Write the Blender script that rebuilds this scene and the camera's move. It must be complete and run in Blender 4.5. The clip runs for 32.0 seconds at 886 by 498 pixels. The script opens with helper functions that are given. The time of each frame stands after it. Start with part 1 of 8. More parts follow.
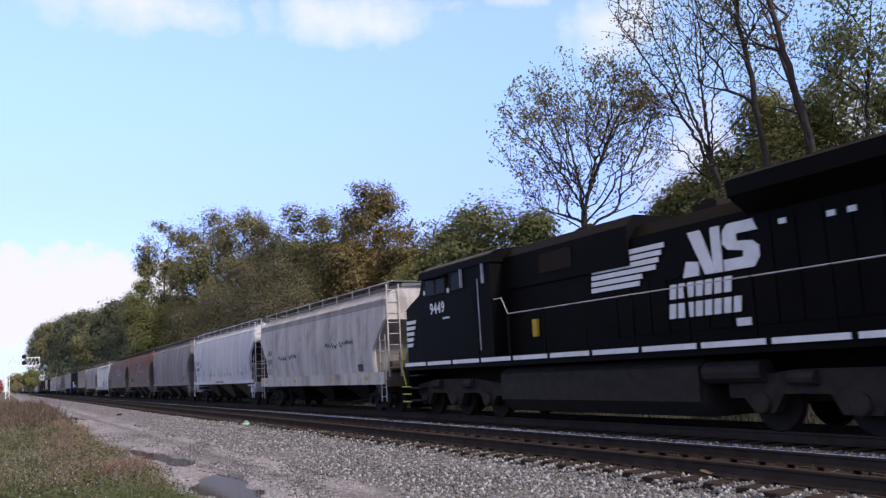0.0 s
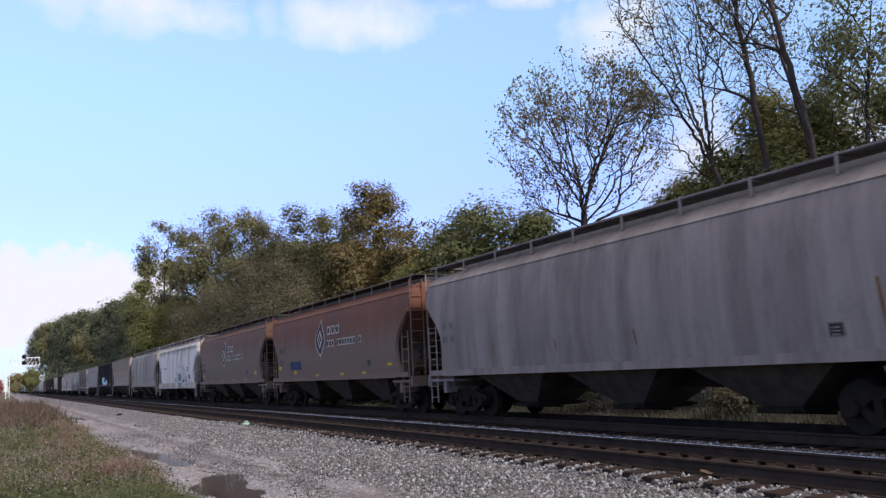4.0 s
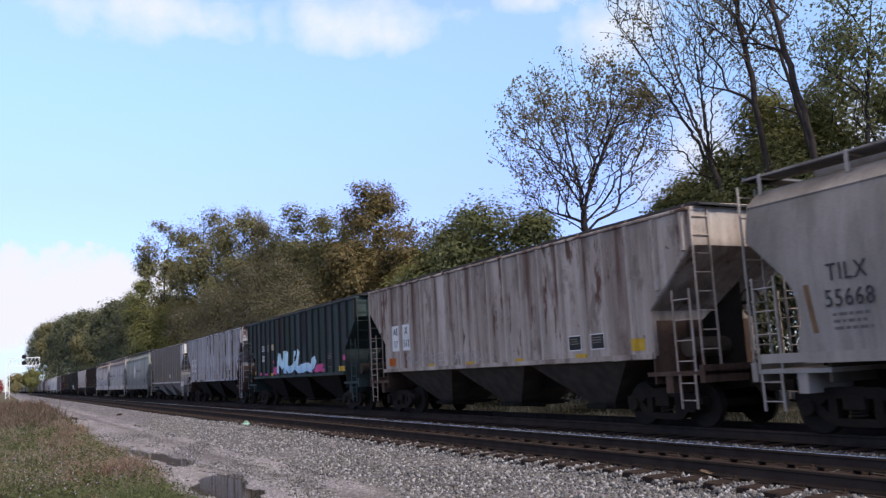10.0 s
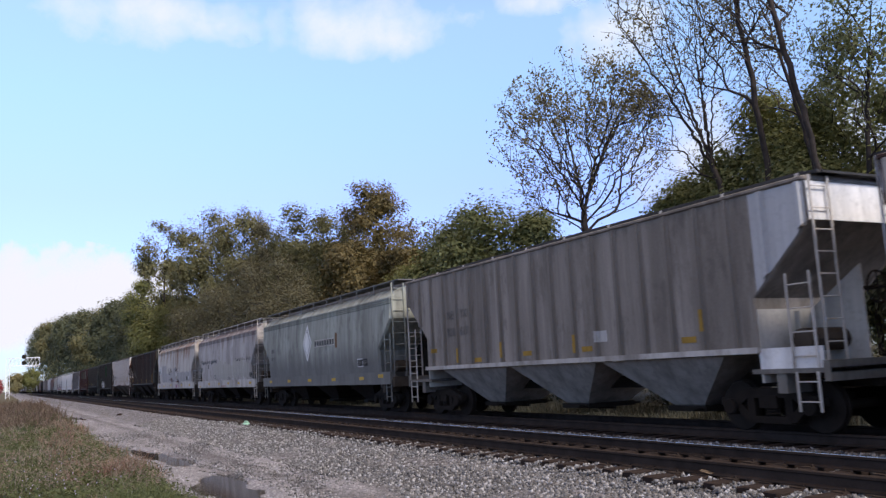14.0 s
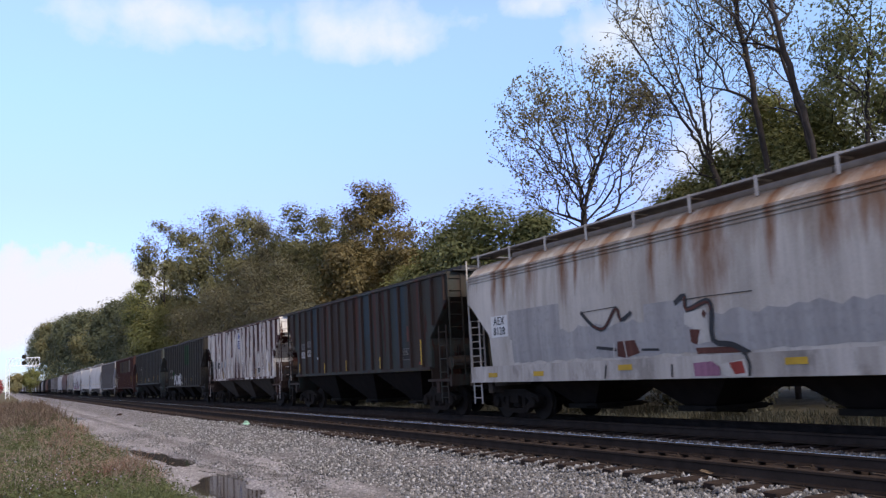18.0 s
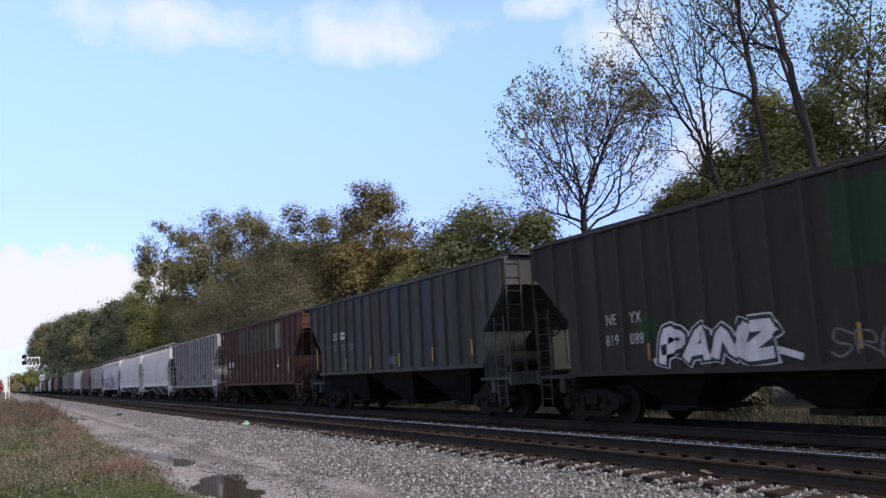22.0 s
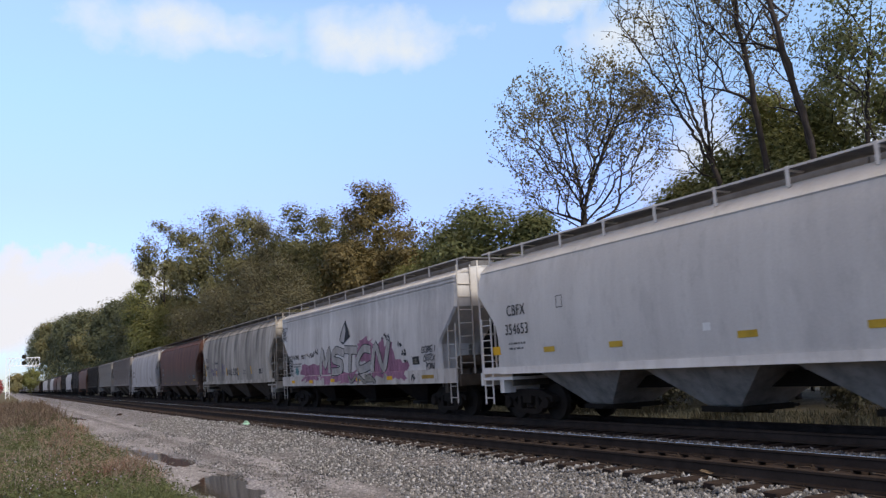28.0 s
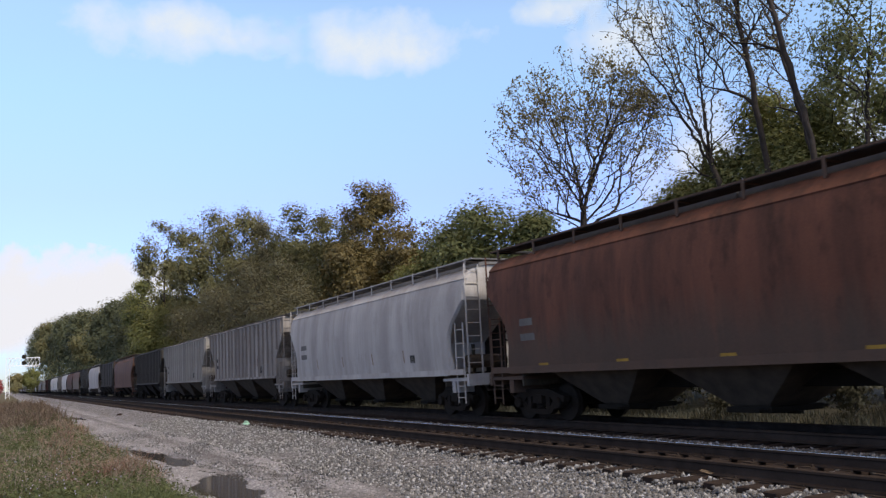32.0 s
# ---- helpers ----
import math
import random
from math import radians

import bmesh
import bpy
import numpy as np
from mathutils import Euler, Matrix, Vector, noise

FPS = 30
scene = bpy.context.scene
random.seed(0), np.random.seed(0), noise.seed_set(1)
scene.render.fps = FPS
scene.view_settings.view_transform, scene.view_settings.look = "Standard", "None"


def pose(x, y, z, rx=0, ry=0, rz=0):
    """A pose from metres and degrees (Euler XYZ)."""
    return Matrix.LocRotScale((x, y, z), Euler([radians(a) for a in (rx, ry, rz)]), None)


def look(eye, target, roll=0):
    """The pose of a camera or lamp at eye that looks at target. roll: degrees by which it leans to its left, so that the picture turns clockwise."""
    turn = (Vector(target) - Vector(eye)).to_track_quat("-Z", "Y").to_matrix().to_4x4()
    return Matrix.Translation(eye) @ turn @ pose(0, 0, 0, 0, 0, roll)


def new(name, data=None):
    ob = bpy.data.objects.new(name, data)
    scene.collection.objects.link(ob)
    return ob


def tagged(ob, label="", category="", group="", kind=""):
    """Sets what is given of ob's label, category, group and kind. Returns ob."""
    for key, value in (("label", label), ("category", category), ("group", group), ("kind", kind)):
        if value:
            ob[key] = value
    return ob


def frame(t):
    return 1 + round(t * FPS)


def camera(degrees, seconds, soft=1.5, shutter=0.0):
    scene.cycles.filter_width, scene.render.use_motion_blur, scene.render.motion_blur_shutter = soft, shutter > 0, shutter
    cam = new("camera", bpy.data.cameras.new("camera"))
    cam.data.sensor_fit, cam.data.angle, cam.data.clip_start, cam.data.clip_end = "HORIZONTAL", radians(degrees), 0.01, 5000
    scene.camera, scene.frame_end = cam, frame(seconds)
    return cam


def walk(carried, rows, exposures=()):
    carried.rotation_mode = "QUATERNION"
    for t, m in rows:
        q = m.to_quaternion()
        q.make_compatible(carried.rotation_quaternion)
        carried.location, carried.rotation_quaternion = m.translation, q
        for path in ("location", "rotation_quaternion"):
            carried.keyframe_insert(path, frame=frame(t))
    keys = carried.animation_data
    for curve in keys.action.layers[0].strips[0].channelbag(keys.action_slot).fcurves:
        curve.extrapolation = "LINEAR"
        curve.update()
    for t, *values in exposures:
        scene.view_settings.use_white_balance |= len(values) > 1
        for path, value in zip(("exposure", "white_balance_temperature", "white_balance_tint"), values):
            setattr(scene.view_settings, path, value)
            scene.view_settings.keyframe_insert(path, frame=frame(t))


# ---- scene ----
# ---- camera ----
EYE = Vector((0.0, 0.0, 1.436))
VIEW = look(EYE, EYE + Vector((-8.7537, 4.6213, 1.4196)), roll=-2.972)
cam = camera(55.88, 32.0, soft=1.35, shutter=0.12)
walk(cam, [(0, VIEW), (32, VIEW)], [(0, 1.47, 7750, 21), (2, 1.45, 7800, 18), (4, 1.43, 7800, 18), (25, 1.43, 7800, 18), (28, 1.34, 8300, 14), (32, 1.33, 8300, 14)])

# ---- sky, sun ----
SUN_ELEVATION, SUN_TURN = 41.0, 14.0        # degrees; turn from +x towards +y
world = bpy.data.worlds.new("sky")
scene.world = world
world.use_nodes = True
_nt = world.node_tree
_sky = _nt.nodes.new("ShaderNodeTexSky")
_sky.sky_type = "NISHITA"
_sky.sun_disc = False
_sky.sun_elevation = radians(SUN_ELEVATION)
_sky.sun_rotation = radians(90 - SUN_TURN)
_sky.air_density, _sky.dust_density, _sky.ozone_density = 0.65, 0.0, 2.4
_bg = _nt.nodes["Background"]
_bg.inputs["Strength"].default_value = 0.15
# broken white cloud deck overhead, thinning out towards the horizon
_tc, _sp = _nt.nodes.new("ShaderNodeTexCoord"), _nt.nodes.new("ShaderNodeSeparateXYZ")
_nz, _up, _cv = _nt.nodes.new("ShaderNodeTexNoise"), _nt.nodes.new("ShaderNodeMapRange"), _nt.nodes.new("ShaderNodeMapRange")
_ml, _mx = _nt.nodes.new("ShaderNodeMath"), _nt.nodes.new("ShaderNodeMix")
_nz.inputs["Scale"].default_value, _nz.inputs["Detail"].default_value = 3.2, 5.0
_ml.operation, _mx.data_type = "MULTIPLY", "RGBA"
for _n, _lo, _hi in ((_up, 0.50, 0.66), (_cv, 0.28, 0.48)):
    _n.inputs[1].default_value, _n.inputs[2].default_value = _lo, _hi
_nt.links.new(_tc.outputs["Generated"], _sp.inputs[0])
_nt.links.new(_tc.outputs["Generated"], _nz.inputs["Vector"])
_nt.links.new(_sp.outputs[2], _up.inputs[0])
_nt.links.new(_nz.outputs["Fac"], _cv.inputs[0])
_nt.links.new(_up.outputs[0], _ml.inputs[0])
_nt.links.new(_cv.outputs[0], _ml.inputs[1])
_nt.links.new(_ml.outputs[0], _mx.inputs[0])
# clear dry air: less glare low over the horizon
_hz, _cl = _nt.nodes.new("ShaderNodeMapRange"), _nt.nodes.new("ShaderNodeMix")
_hz.inputs[1].default_value, _hz.inputs[2].default_value = 0.0, 0.80
_cl.data_type, _cl.blend_type = "RGBA", "MULTIPLY"
_tint = _nt.nodes.new("ShaderNodeValToRGB")
for _p in (0.09, 0.26, 0.40, 0.50):
    _tint.color_ramp.elements.new(_p)
for _el, (_p, _c) in zip(_tint.color_ramp.elements, ((0.0, (0.16, 0.18, 0.23)), (0.09, (0.34, 0.385, 0.53)), (0.26, (0.625, 0.665, 0.90)), (0.40, (0.865, 0.99, 1.02)), (0.50, (1.06, 1.17, 1.14)), (0.75, (1.03, 1.0, 1.02)))):
    _el.position, _el.color = _p, (*_c, 1)
_cl.inputs[0].default_value = 1.0
_nt.links.new(_sp.outputs[2], _hz.inputs[0])
_nt.links.new(_hz.outputs[0], _tint.inputs[0])
_nt.links.new(_sky.outputs["Color"], _cl.inputs[6])
_nt.links.new(_tint.outputs["Color"], _cl.inputs[7])
_nt.links.new(_cl.outputs[2], _mx.inputs[6])
_mx.inputs[7].default_value = (2.55, 2.2, 1.86, 1)
_nt.links.new(_mx.outputs[2], _bg.inputs["Color"])
sun = new("sun", bpy.data.lights.new("sun", "SUN"))
sun.data.energy, sun.data.angle, sun.data.color = 1.55, radians(12), (0.90, 0.96, 1.03)
_a, _e = radians(SUN_TURN), radians(SUN_ELEVATION)
sun.matrix_world = look((0, 0, 60), Vector((0, 0, 60)) - 10 * Vector((math.cos(_a) * math.cos(_e), math.sin(_a) * math.cos(_e), math.sin(_e))))

# ---- plan ----
SPEED = 13.848                       # train, metres a second
NEAR_Y, FAR_Y = 9.376, 13.300        # centre lines of the two tracks; rail heads at z = 0
GAUGE = 1.505                        # between the rail centres
ROAD_Z = -0.60


# ---- materials ----
class Nodes:
    """A short hand for one node material."""

    def __init__(self, name, rough=0.7, metal=0.0, spec=0.5):
        self.mat = bpy.data.materials.new(name)
        self.mat.use_nodes = True
        self.t = self.mat.node_tree
        self.b = self.t.nodes["Principled BSDF"]
        self.b.inputs["Roughness"].default_value = rough
        self.b.inputs["Metallic"].default_value = metal
        self.b.inputs["Specular IOR Level"].default_value = spec

    def add(self, kind, **sets):
        n = self.t.nodes.new("ShaderNode" + kind)
        for k, v in sets.items():
            n.inputs[k.replace("_", " ")].default_value = v
        return n

    def link(self, a, b):
        self.t.links.new(a, b)

    def coords(self, scale=(1, 1, 1), shift=(0, 0, 0), what="Object"):
        m = self.add("Mapping")
        m.inputs["Scale"].default_value = scale
        m.inputs["Location"].default_value = shift
        self.link(self.add("TexCoord").outputs[what], m.inputs["Vector"])
        return m.outputs["Vector"]

    def noise(self, vec, scale, detail=4.0, rough=0.6):
        n = self.add("TexNoise", Scale=scale, Detail=detail, Roughness=rough)
        self.link(vec, n.inputs["Vector"])
        return n.outputs["Fac"]

    def ramp(self, fac, stops):
        n = self.add("ValToRGB")
        e = n.color_ramp.elements
        while len(e) < len(stops):
            e.new(0.5)
        for el, (p, c) in zip(e, stops):
            el.position = p
            el.color = (*c, 1) if isinstance(c, tuple) else (c, c, c, 1)
        self.link(fac, n.inputs["Fac"])
        return n.outputs["Color"]

    def mix(self, fac, a, b, blend="MIX"):
        n = self.add("Mix")
        n.data_type, n.blend_type = "RGBA", blend
        for sock, v in ((n.inputs[0], fac), (n.inputs[6], a), (n.inputs[7], b)):
            if isinstance(v, (int, float)):
                sock.default_value = v
            elif isinstance(v, tuple):
                sock.default_value = (*v, 1)
            else:
                self.link(v, sock)
        return n.outputs[2]

    def math(self, op, a, b=0.0):
        n = self.add("Math")
        n.operation = op
        for sock, v in zip(n.inputs, (a, b)):
            if isinstance(v, (int, float)):
                sock.default_value = v
            else:
                self.link(v, sock)
        return n.outputs[0]

    def colour(self, c):
        if isinstance(c, tuple):
            self.b.inputs["Base Color"].default_value = (*c, 1)
        else:
            self.link(c, self.b.inputs["Base Color"])

    def bump(self, fac, strength=0.3, distance=0.02):
        n = self.add("Bump", Strength=strength, Distance=distance)
        self.link(fac, n.inputs["Height"])
        self.link(n.outputs["Normal"], self.b.inputs["Normal"])


def plain(name, col, rough=0.6, metal=0.0, vary=0.35, scale=3.0, bump=0.15, spec=0.25):
    n = Nodes(name, rough, metal, spec)
    v = n.coords()
    big, fine = n.noise(v, scale), n.noise(v, scale * 14, 3.0)
    lo = tuple(c * (1 - vary) for c in col)
    hi = tuple(min(1, c * (1 + vary)) for c in col)
    c = n.mix(n.ramp(big, [(0.3, 0.0), (0.7, 1.0)]), lo, hi)
    c = n.mix(0.25, c, n.ramp(fine, [(0.3, lo), (0.7, hi)]))
    n.colour(c)
    if bump:
        n.bump(fine, bump, 0.01)
    return n.mat


def paint(name, col, stain, streak=0.5, rust=0.0, rust_col=(0.085, 0.032, 0.02), seed=0.0, low=None, low_z=2.4, top=None, blotch=0.4, panels=0.12, soot=0.35, scuff=0.15, runs=()):
    """Weathered car paint: vertical dirt streaks, blotches, rust patches; low: a road-film colour under a ragged line; top: a rusted band under the roof."""
    warmed = (1.0, 0.94, 0.875)           # warm tint in every paint, offsets the blue skylight on the sides
    col, stain = tuple(d * c for d, c in zip(warmed, col)), tuple(0.84 * d * c for d, c in zip(warmed, stain))
    low, top = (tuple(0.7 * c for c in k) if k else None for k in (low, top))
    n = Nodes(name, 0.7, 0.0, 0.1)
    v = n.coords((1, 1, 1), (seed * 7.3, 0, seed * 1.7))
    vs = n.coords((1.0, 1.0, 0.07), (seed * 7.3, 0, seed * 3.1))
    vm = n.coords((1.0, 1.0, 0.22), (seed * 5.3, 0, seed * 2.3))
    streaks = n.noise(vs, 1.6, 6.0, 0.68)
    fine = n.noise(vs, 9.0, 4.0, 0.6)
    blot = n.noise(v, 0.55, 5.0, 0.6)
    grit = n.noise(v, 26.0, 3.0)
    # every panel between two posts has its own tone
    sx = n.add("SeparateXYZ")
    n.link(v, sx.inputs[0])
    wn = n.add("TexWhiteNoise")
    wn.noise_dimensions = "1D"
    n.link(n.math("FLOOR", n.math("MULTIPLY", sx.outputs[0], 1.02)), wn.inputs["W"])
    c = n.mix(n.math("MULTIPLY", wn.outputs["Value"], panels), col, stain)
    c = n.mix(n.math("MULTIPLY", n.ramp(streaks, [(0.40, 0.0), (0.62, 1.0)]), streak), c, stain)
    c = n.mix(n.math("MULTIPLY", n.ramp(fine, [(0.45, 0.0), (0.75, 1.0)]), streak * 0.24), c, stain)
    c = n.mix(n.math("MULTIPLY", n.ramp(blot, [(0.4, 0.0), (0.66, 1.0)]), blotch), c, tuple(0.5 * (a + b) for a, b in zip(col, stain)))
    # broad sooty washes that run down from the roof
    wash = n.noise(n.coords((1.0, 1.0, 0.10), (seed * 3.7, 0, seed)), 0.75, 4.0, 0.62)
    worn = n.noise(n.coords((1.0, 1.0, 0.5), (seed * 1.9, 0, seed * 4.1)), 0.8, 5.0, 0.65)
    wash = n.math("MULTIPLY", n.ramp(wash, [(0.43, 0.0), (0.62, 1.0)]), n.ramp(worn, [(0.33, 0.15), (0.62, 1.0)]))
    c = n.mix(n.math("MULTIPLY", wash, soot), c, tuple(0.62 * k for k in stain))
    # small scuffs and rubbed spots
    rub = n.noise(n.coords((1.0, 1.0, 0.45), (seed * 2.3, 0, seed * 5.1)), 1.9, 7.0, 0.68)
    c = n.mix(n.math("MULTIPLY", n.ramp(rub, [(0.53, 0.0), (0.62, 1.0)]), scuff), c, tuple(0.55 * k for k in stain))
    sep = n.add("SeparateXYZ")
    n.link(n.coords(), sep.inputs[0])
    if low:
        ragged = n.math("ADD", sep.outputs[2], n.math("MULTIPLY", n.math("SUBTRACT", n.noise(vs, 2.2, 5.0), 0.5), 1.6))
        c = n.mix(n.ramp(n.math("SUBTRACT", ragged, low_z - 0.5), [(0.1, 0.78), (1.0, 0.0)]), c, low)
    if top:
        ragged = n.math("ADD", sep.outputs[2], n.math("MULTIPLY", n.math("SUBTRACT", n.noise(vs, 1.4, 5.0), 0.5), 4.2))
        c = n.mix(n.ramp(n.math("SUBTRACT", ragged, 3.3), [(0.3, 0.0), (0.9, 0.6)]), c, top)
    # runs that hang down from the roof edge: place, half width, lower end, colour
    for rx, rw, zl, rc in runs:
        wob = n.math("MULTIPLY", n.math("SUBTRACT", n.noise(n.coords((2.0, 1.0, 0.35), (rx, 0, 0)), 2.0, 5.0, 0.7), 0.5), 2.2 * rw)
        dx = n.math("DIVIDE", n.math("ABSOLUTE", n.math("SUBTRACT", n.math("ADD", sep.outputs[0], wob), rx)), rw)
        up = n.math("DIVIDE", n.math("SUBTRACT", n.math("ADD", sep.outputs[2], n.math("MULTIPLY", n.math("SUBTRACT", fine, 0.5), 1.2)), zl), 3.9 - zl)
        c = n.mix(n.math("MULTIPLY", n.math("MULTIPLY", n.ramp(dx, [(0.1, 1.0), (1.0, 0.0)]), n.ramp(up, [(0.0, 0.0), (0.7, 1.0)])), 0.9), c, rc)
    if rust:
        rp = n.noise(vm, 1.6, 8.0, 0.68)
        edge = 0.66 - 0.22 * rust
        c = n.mix(n.ramp(rp, [(edge, 0.0), (edge + 0.035, 1.0)]), c, rust_col)
        spots = n.noise(v, 5.0, 4.0, 0.7)
        c = n.mix(n.ramp(spots, [(0.66, 0.0), (0.7, 0.8)]), c, rust_col)
    c = n.mix(0.08, c, n.ramp(grit, [(0.35, 0.0), (0.65, 1.0)]), "SOFT_LIGHT")
    n.colour(c)
    n.bump(n.math("ADD", n.noise(v, 3.0, 2.0), n.math("MULTIPLY", grit, 0.06)), 0.10, 0.02)
    return n.mat


def leafy(name, stops, rough=0.6):
    """Leaves: every leaf its own tone."""
    n = Nodes(name, rough, 0.0, 0.3)
    g = n.add("NewGeometry")
    mid = stops[1][1]
    soft = [(p, tuple(0.2 * a + 0.8 * b for a, b in zip(col, mid))) for p, col in stops]
    c = n.ramp(g.outputs["Random Per Island"], soft)
    big = n.noise(n.coords(), 0.5, 3.0)
    c = n.mix(n.math("MULTIPLY", n.ramp(big, [(0.35, 0.0), (0.7, 1.0)]), 0.5), c, stops[0][1])
    c = n.mix(n.math("MULTIPLY", n.ramp(n.noise(n.coords(), 1.7, 2.0), [(0.45, 0.0), (0.7, 1.0)]), 0.35), c, stops[-1][1])
    n.colour(c)
    tr = n.add("BsdfTranslucent")
    n.link(c, tr.inputs["Color"])
    m = n.add("MixShader")
    m.inputs[0].default_value = 0.42
    out = n.t.nodes["Material Output"]
    n.link(n.b.outputs[0], m.inputs[1])
    n.link(tr.outputs[0], m.inputs[2])
    n.link(m.outputs[0], out.inputs["Surface"])
    return n.mat


def ground_mat():
    n = Nodes("ground_soil_gravel_grass", 0.9, 0.0, 0.25)
    v = n.coords()
    sep = n.add("SeparateXYZ")
    n.link(v, sep.inputs[0])
    y = n.math("ADD", sep.outputs[1], n.math("MULTIPLY", n.math("SUBTRACT", n.noise(v, 0.7, 4.0), 0.5), 1.2))
    # ballast: single stones of differing grey
    vo = n.add("TexVoronoi", Scale=15.0)
    n.link(v, vo.inputs["Vector"])
    bw = n.add("SeparateColor")
    n.link(vo.outputs["Color"], bw.inputs[0])
    stone = n.ramp(bw.outputs[0], [(0.0, (0.028, 0.026, 0.028)), (0.45, (0.102, 0.096, 0.103)), (0.8, (0.172, 0.165, 0.177)), (1.0, (0.270, 0.262, 0.280))])
    stone = n.mix(n.math("MULTIPLY", n.ramp(n.noise(v, 0.35, 5.0), [(0.4, 0.0), (0.7, 1.0)]), 0.45), stone, (0.077, 0.070, 0.067))
    # access road: fine crushed stone, damp darker lanes
    fine = n.noise(v, 40.0, 3.0)
    vl = n.coords((0.12, 1.0, 1.0))
    damp = n.noise(vl, 1.1, 5.0, 0.6)
    road = n.ramp(fine, [(0.3, (0.112, 0.109, 0.120)), (0.7, (0.258, 0.253, 0.278))])
    chips = n.add("TexVoronoi", Scale=30.0)
    n.link(v, chips.inputs["Vector"])
    cw = n.add("SeparateColor")
    n.link(chips.outputs["Color"], cw.inputs[0])
    road = n.mix(0.5, road, n.ramp(cw.outputs[0], [(0.0, (0.050, 0.047, 0.050)), (0.6, (0.180, 0.172, 0.181)), (0.9, (0.36, 0.346, 0.366)), (1.0, (0.56, 0.545, 0.575))]))
    road = n.mix(n.ramp(damp, [(0.50, 0.0), (0.62, 0.5)]), road, (0.050, 0.043, 0.045))
    # a damp, silted wheel lane where the road meets the ballast
    lane = n.math("ABSOLUTE", n.math("SUBTRACT", sep.outputs[1], n.math("ADD", 4.78, n.math("MULTIPLY", n.noise(vl, 0.9, 4.0, 0.65), 0.7))))
    lane = n.math("MULTIPLY", n.ramp(lane, [(0.05, 0.85), (0.34, 0.0)]), n.ramp(n.noise(v, 2.2, 5.0, 0.7), [(0.36, 0.2), (0.6, 1.0)]))
    road = n.mix(lane, road, (0.060, 0.052, 0.055))
    # soil under the weeds
    soil = n.ramp(n.noise(v, 2.5, 6.0), [(0.3, (0.044, 0.038, 0.019)), (0.7, (0.105, 0.091, 0.052))])
    far = n.ramp(n.noise(v, 1.2, 6.0), [(0.3, (0.024, 0.024, 0.014)), (0.7, (0.072, 0.067, 0.048))])
    c = n.mix(n.ramp(n.math("SUBTRACT", y, 2.6), [(0.2, 0.0), (0.6, 1.0)]), soil, road)
    c = n.mix(n.ramp(n.math("SUBTRACT", y, 5.6), [(0.2, 0.0), (0.8, 1.0)]), c, stone)
    c = n.mix(n.ramp(n.math("SUBTRACT", y, 16.0), [(0.2, 0.0), (0.8, 1.0)]), c, far)
    n.colour(c)
    n.bump(n.math("ADD", vo.outputs["Distance"], fine), 0.5, 0.03)
    return n.mat


GROUND = ground_mat()
STEEL_DARK = plain("grimy_steel", (0.0192, 0.0145, 0.0116), 0.9, spec=0.1)
STEEL_RUST = plain("rusty_rail_steel", (0.039, 0.0295, 0.025), 0.95, spec=0.03)
# dull brown for heads without a glint; shade under the train is in it
RAIL_DULL = plain("brown_no_glint_rail_head", (0.040, 0.029, 0.024), 0.8, spec=0.1)
RAIL_TOP = plain("polished_rail", (0.66, 0.62, 0.57), 0.24, 1.0, 0.1)
WHEEL = plain("wheel_steel", (0.021, 0.016, 0.013), 0.8, 0.0, spec=0.08)
TIE = plain("creosote_tie", (0.032, 0.0225, 0.0195), 0.95, 0.0, 0.6, 2.2, 0.5, spec=0.1)
BOARD = plain("running_board_grating", (0.045, 0.044, 0.045), 0.85, spec=0.1)
BOARD_GREY = plain("grey_walkway_grating", (0.125, 0.12, 0.118), 0.8, spec=0.1)
GALV = plain("galvanised", (0.36, 0.36, 0.37), 0.5, 0.3)
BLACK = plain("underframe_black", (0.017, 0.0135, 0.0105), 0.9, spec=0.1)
# hopper grey darkened so shade under the body sits in the colour
HOPPER_GREY = plain("shaded_hopper_grey", (0.064, 0.049, 0.038), 0.85, spec=0.1)
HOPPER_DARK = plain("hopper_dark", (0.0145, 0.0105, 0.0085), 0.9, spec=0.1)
WHITE = plain("stencil_white", (0.62, 0.62, 0.6), 0.6, 0, 0.12)
INK = plain("stencil_black", (0.03, 0.03, 0.032), 0.6, 0, 0.2)
YELLOW = plain("reflective_yellow", (0.46, 0.28, 0.03), 0.6, 0, 0.25)
RUSTBAR = plain("rust_streak", (0.16, 0.09, 0.045), 0.8)


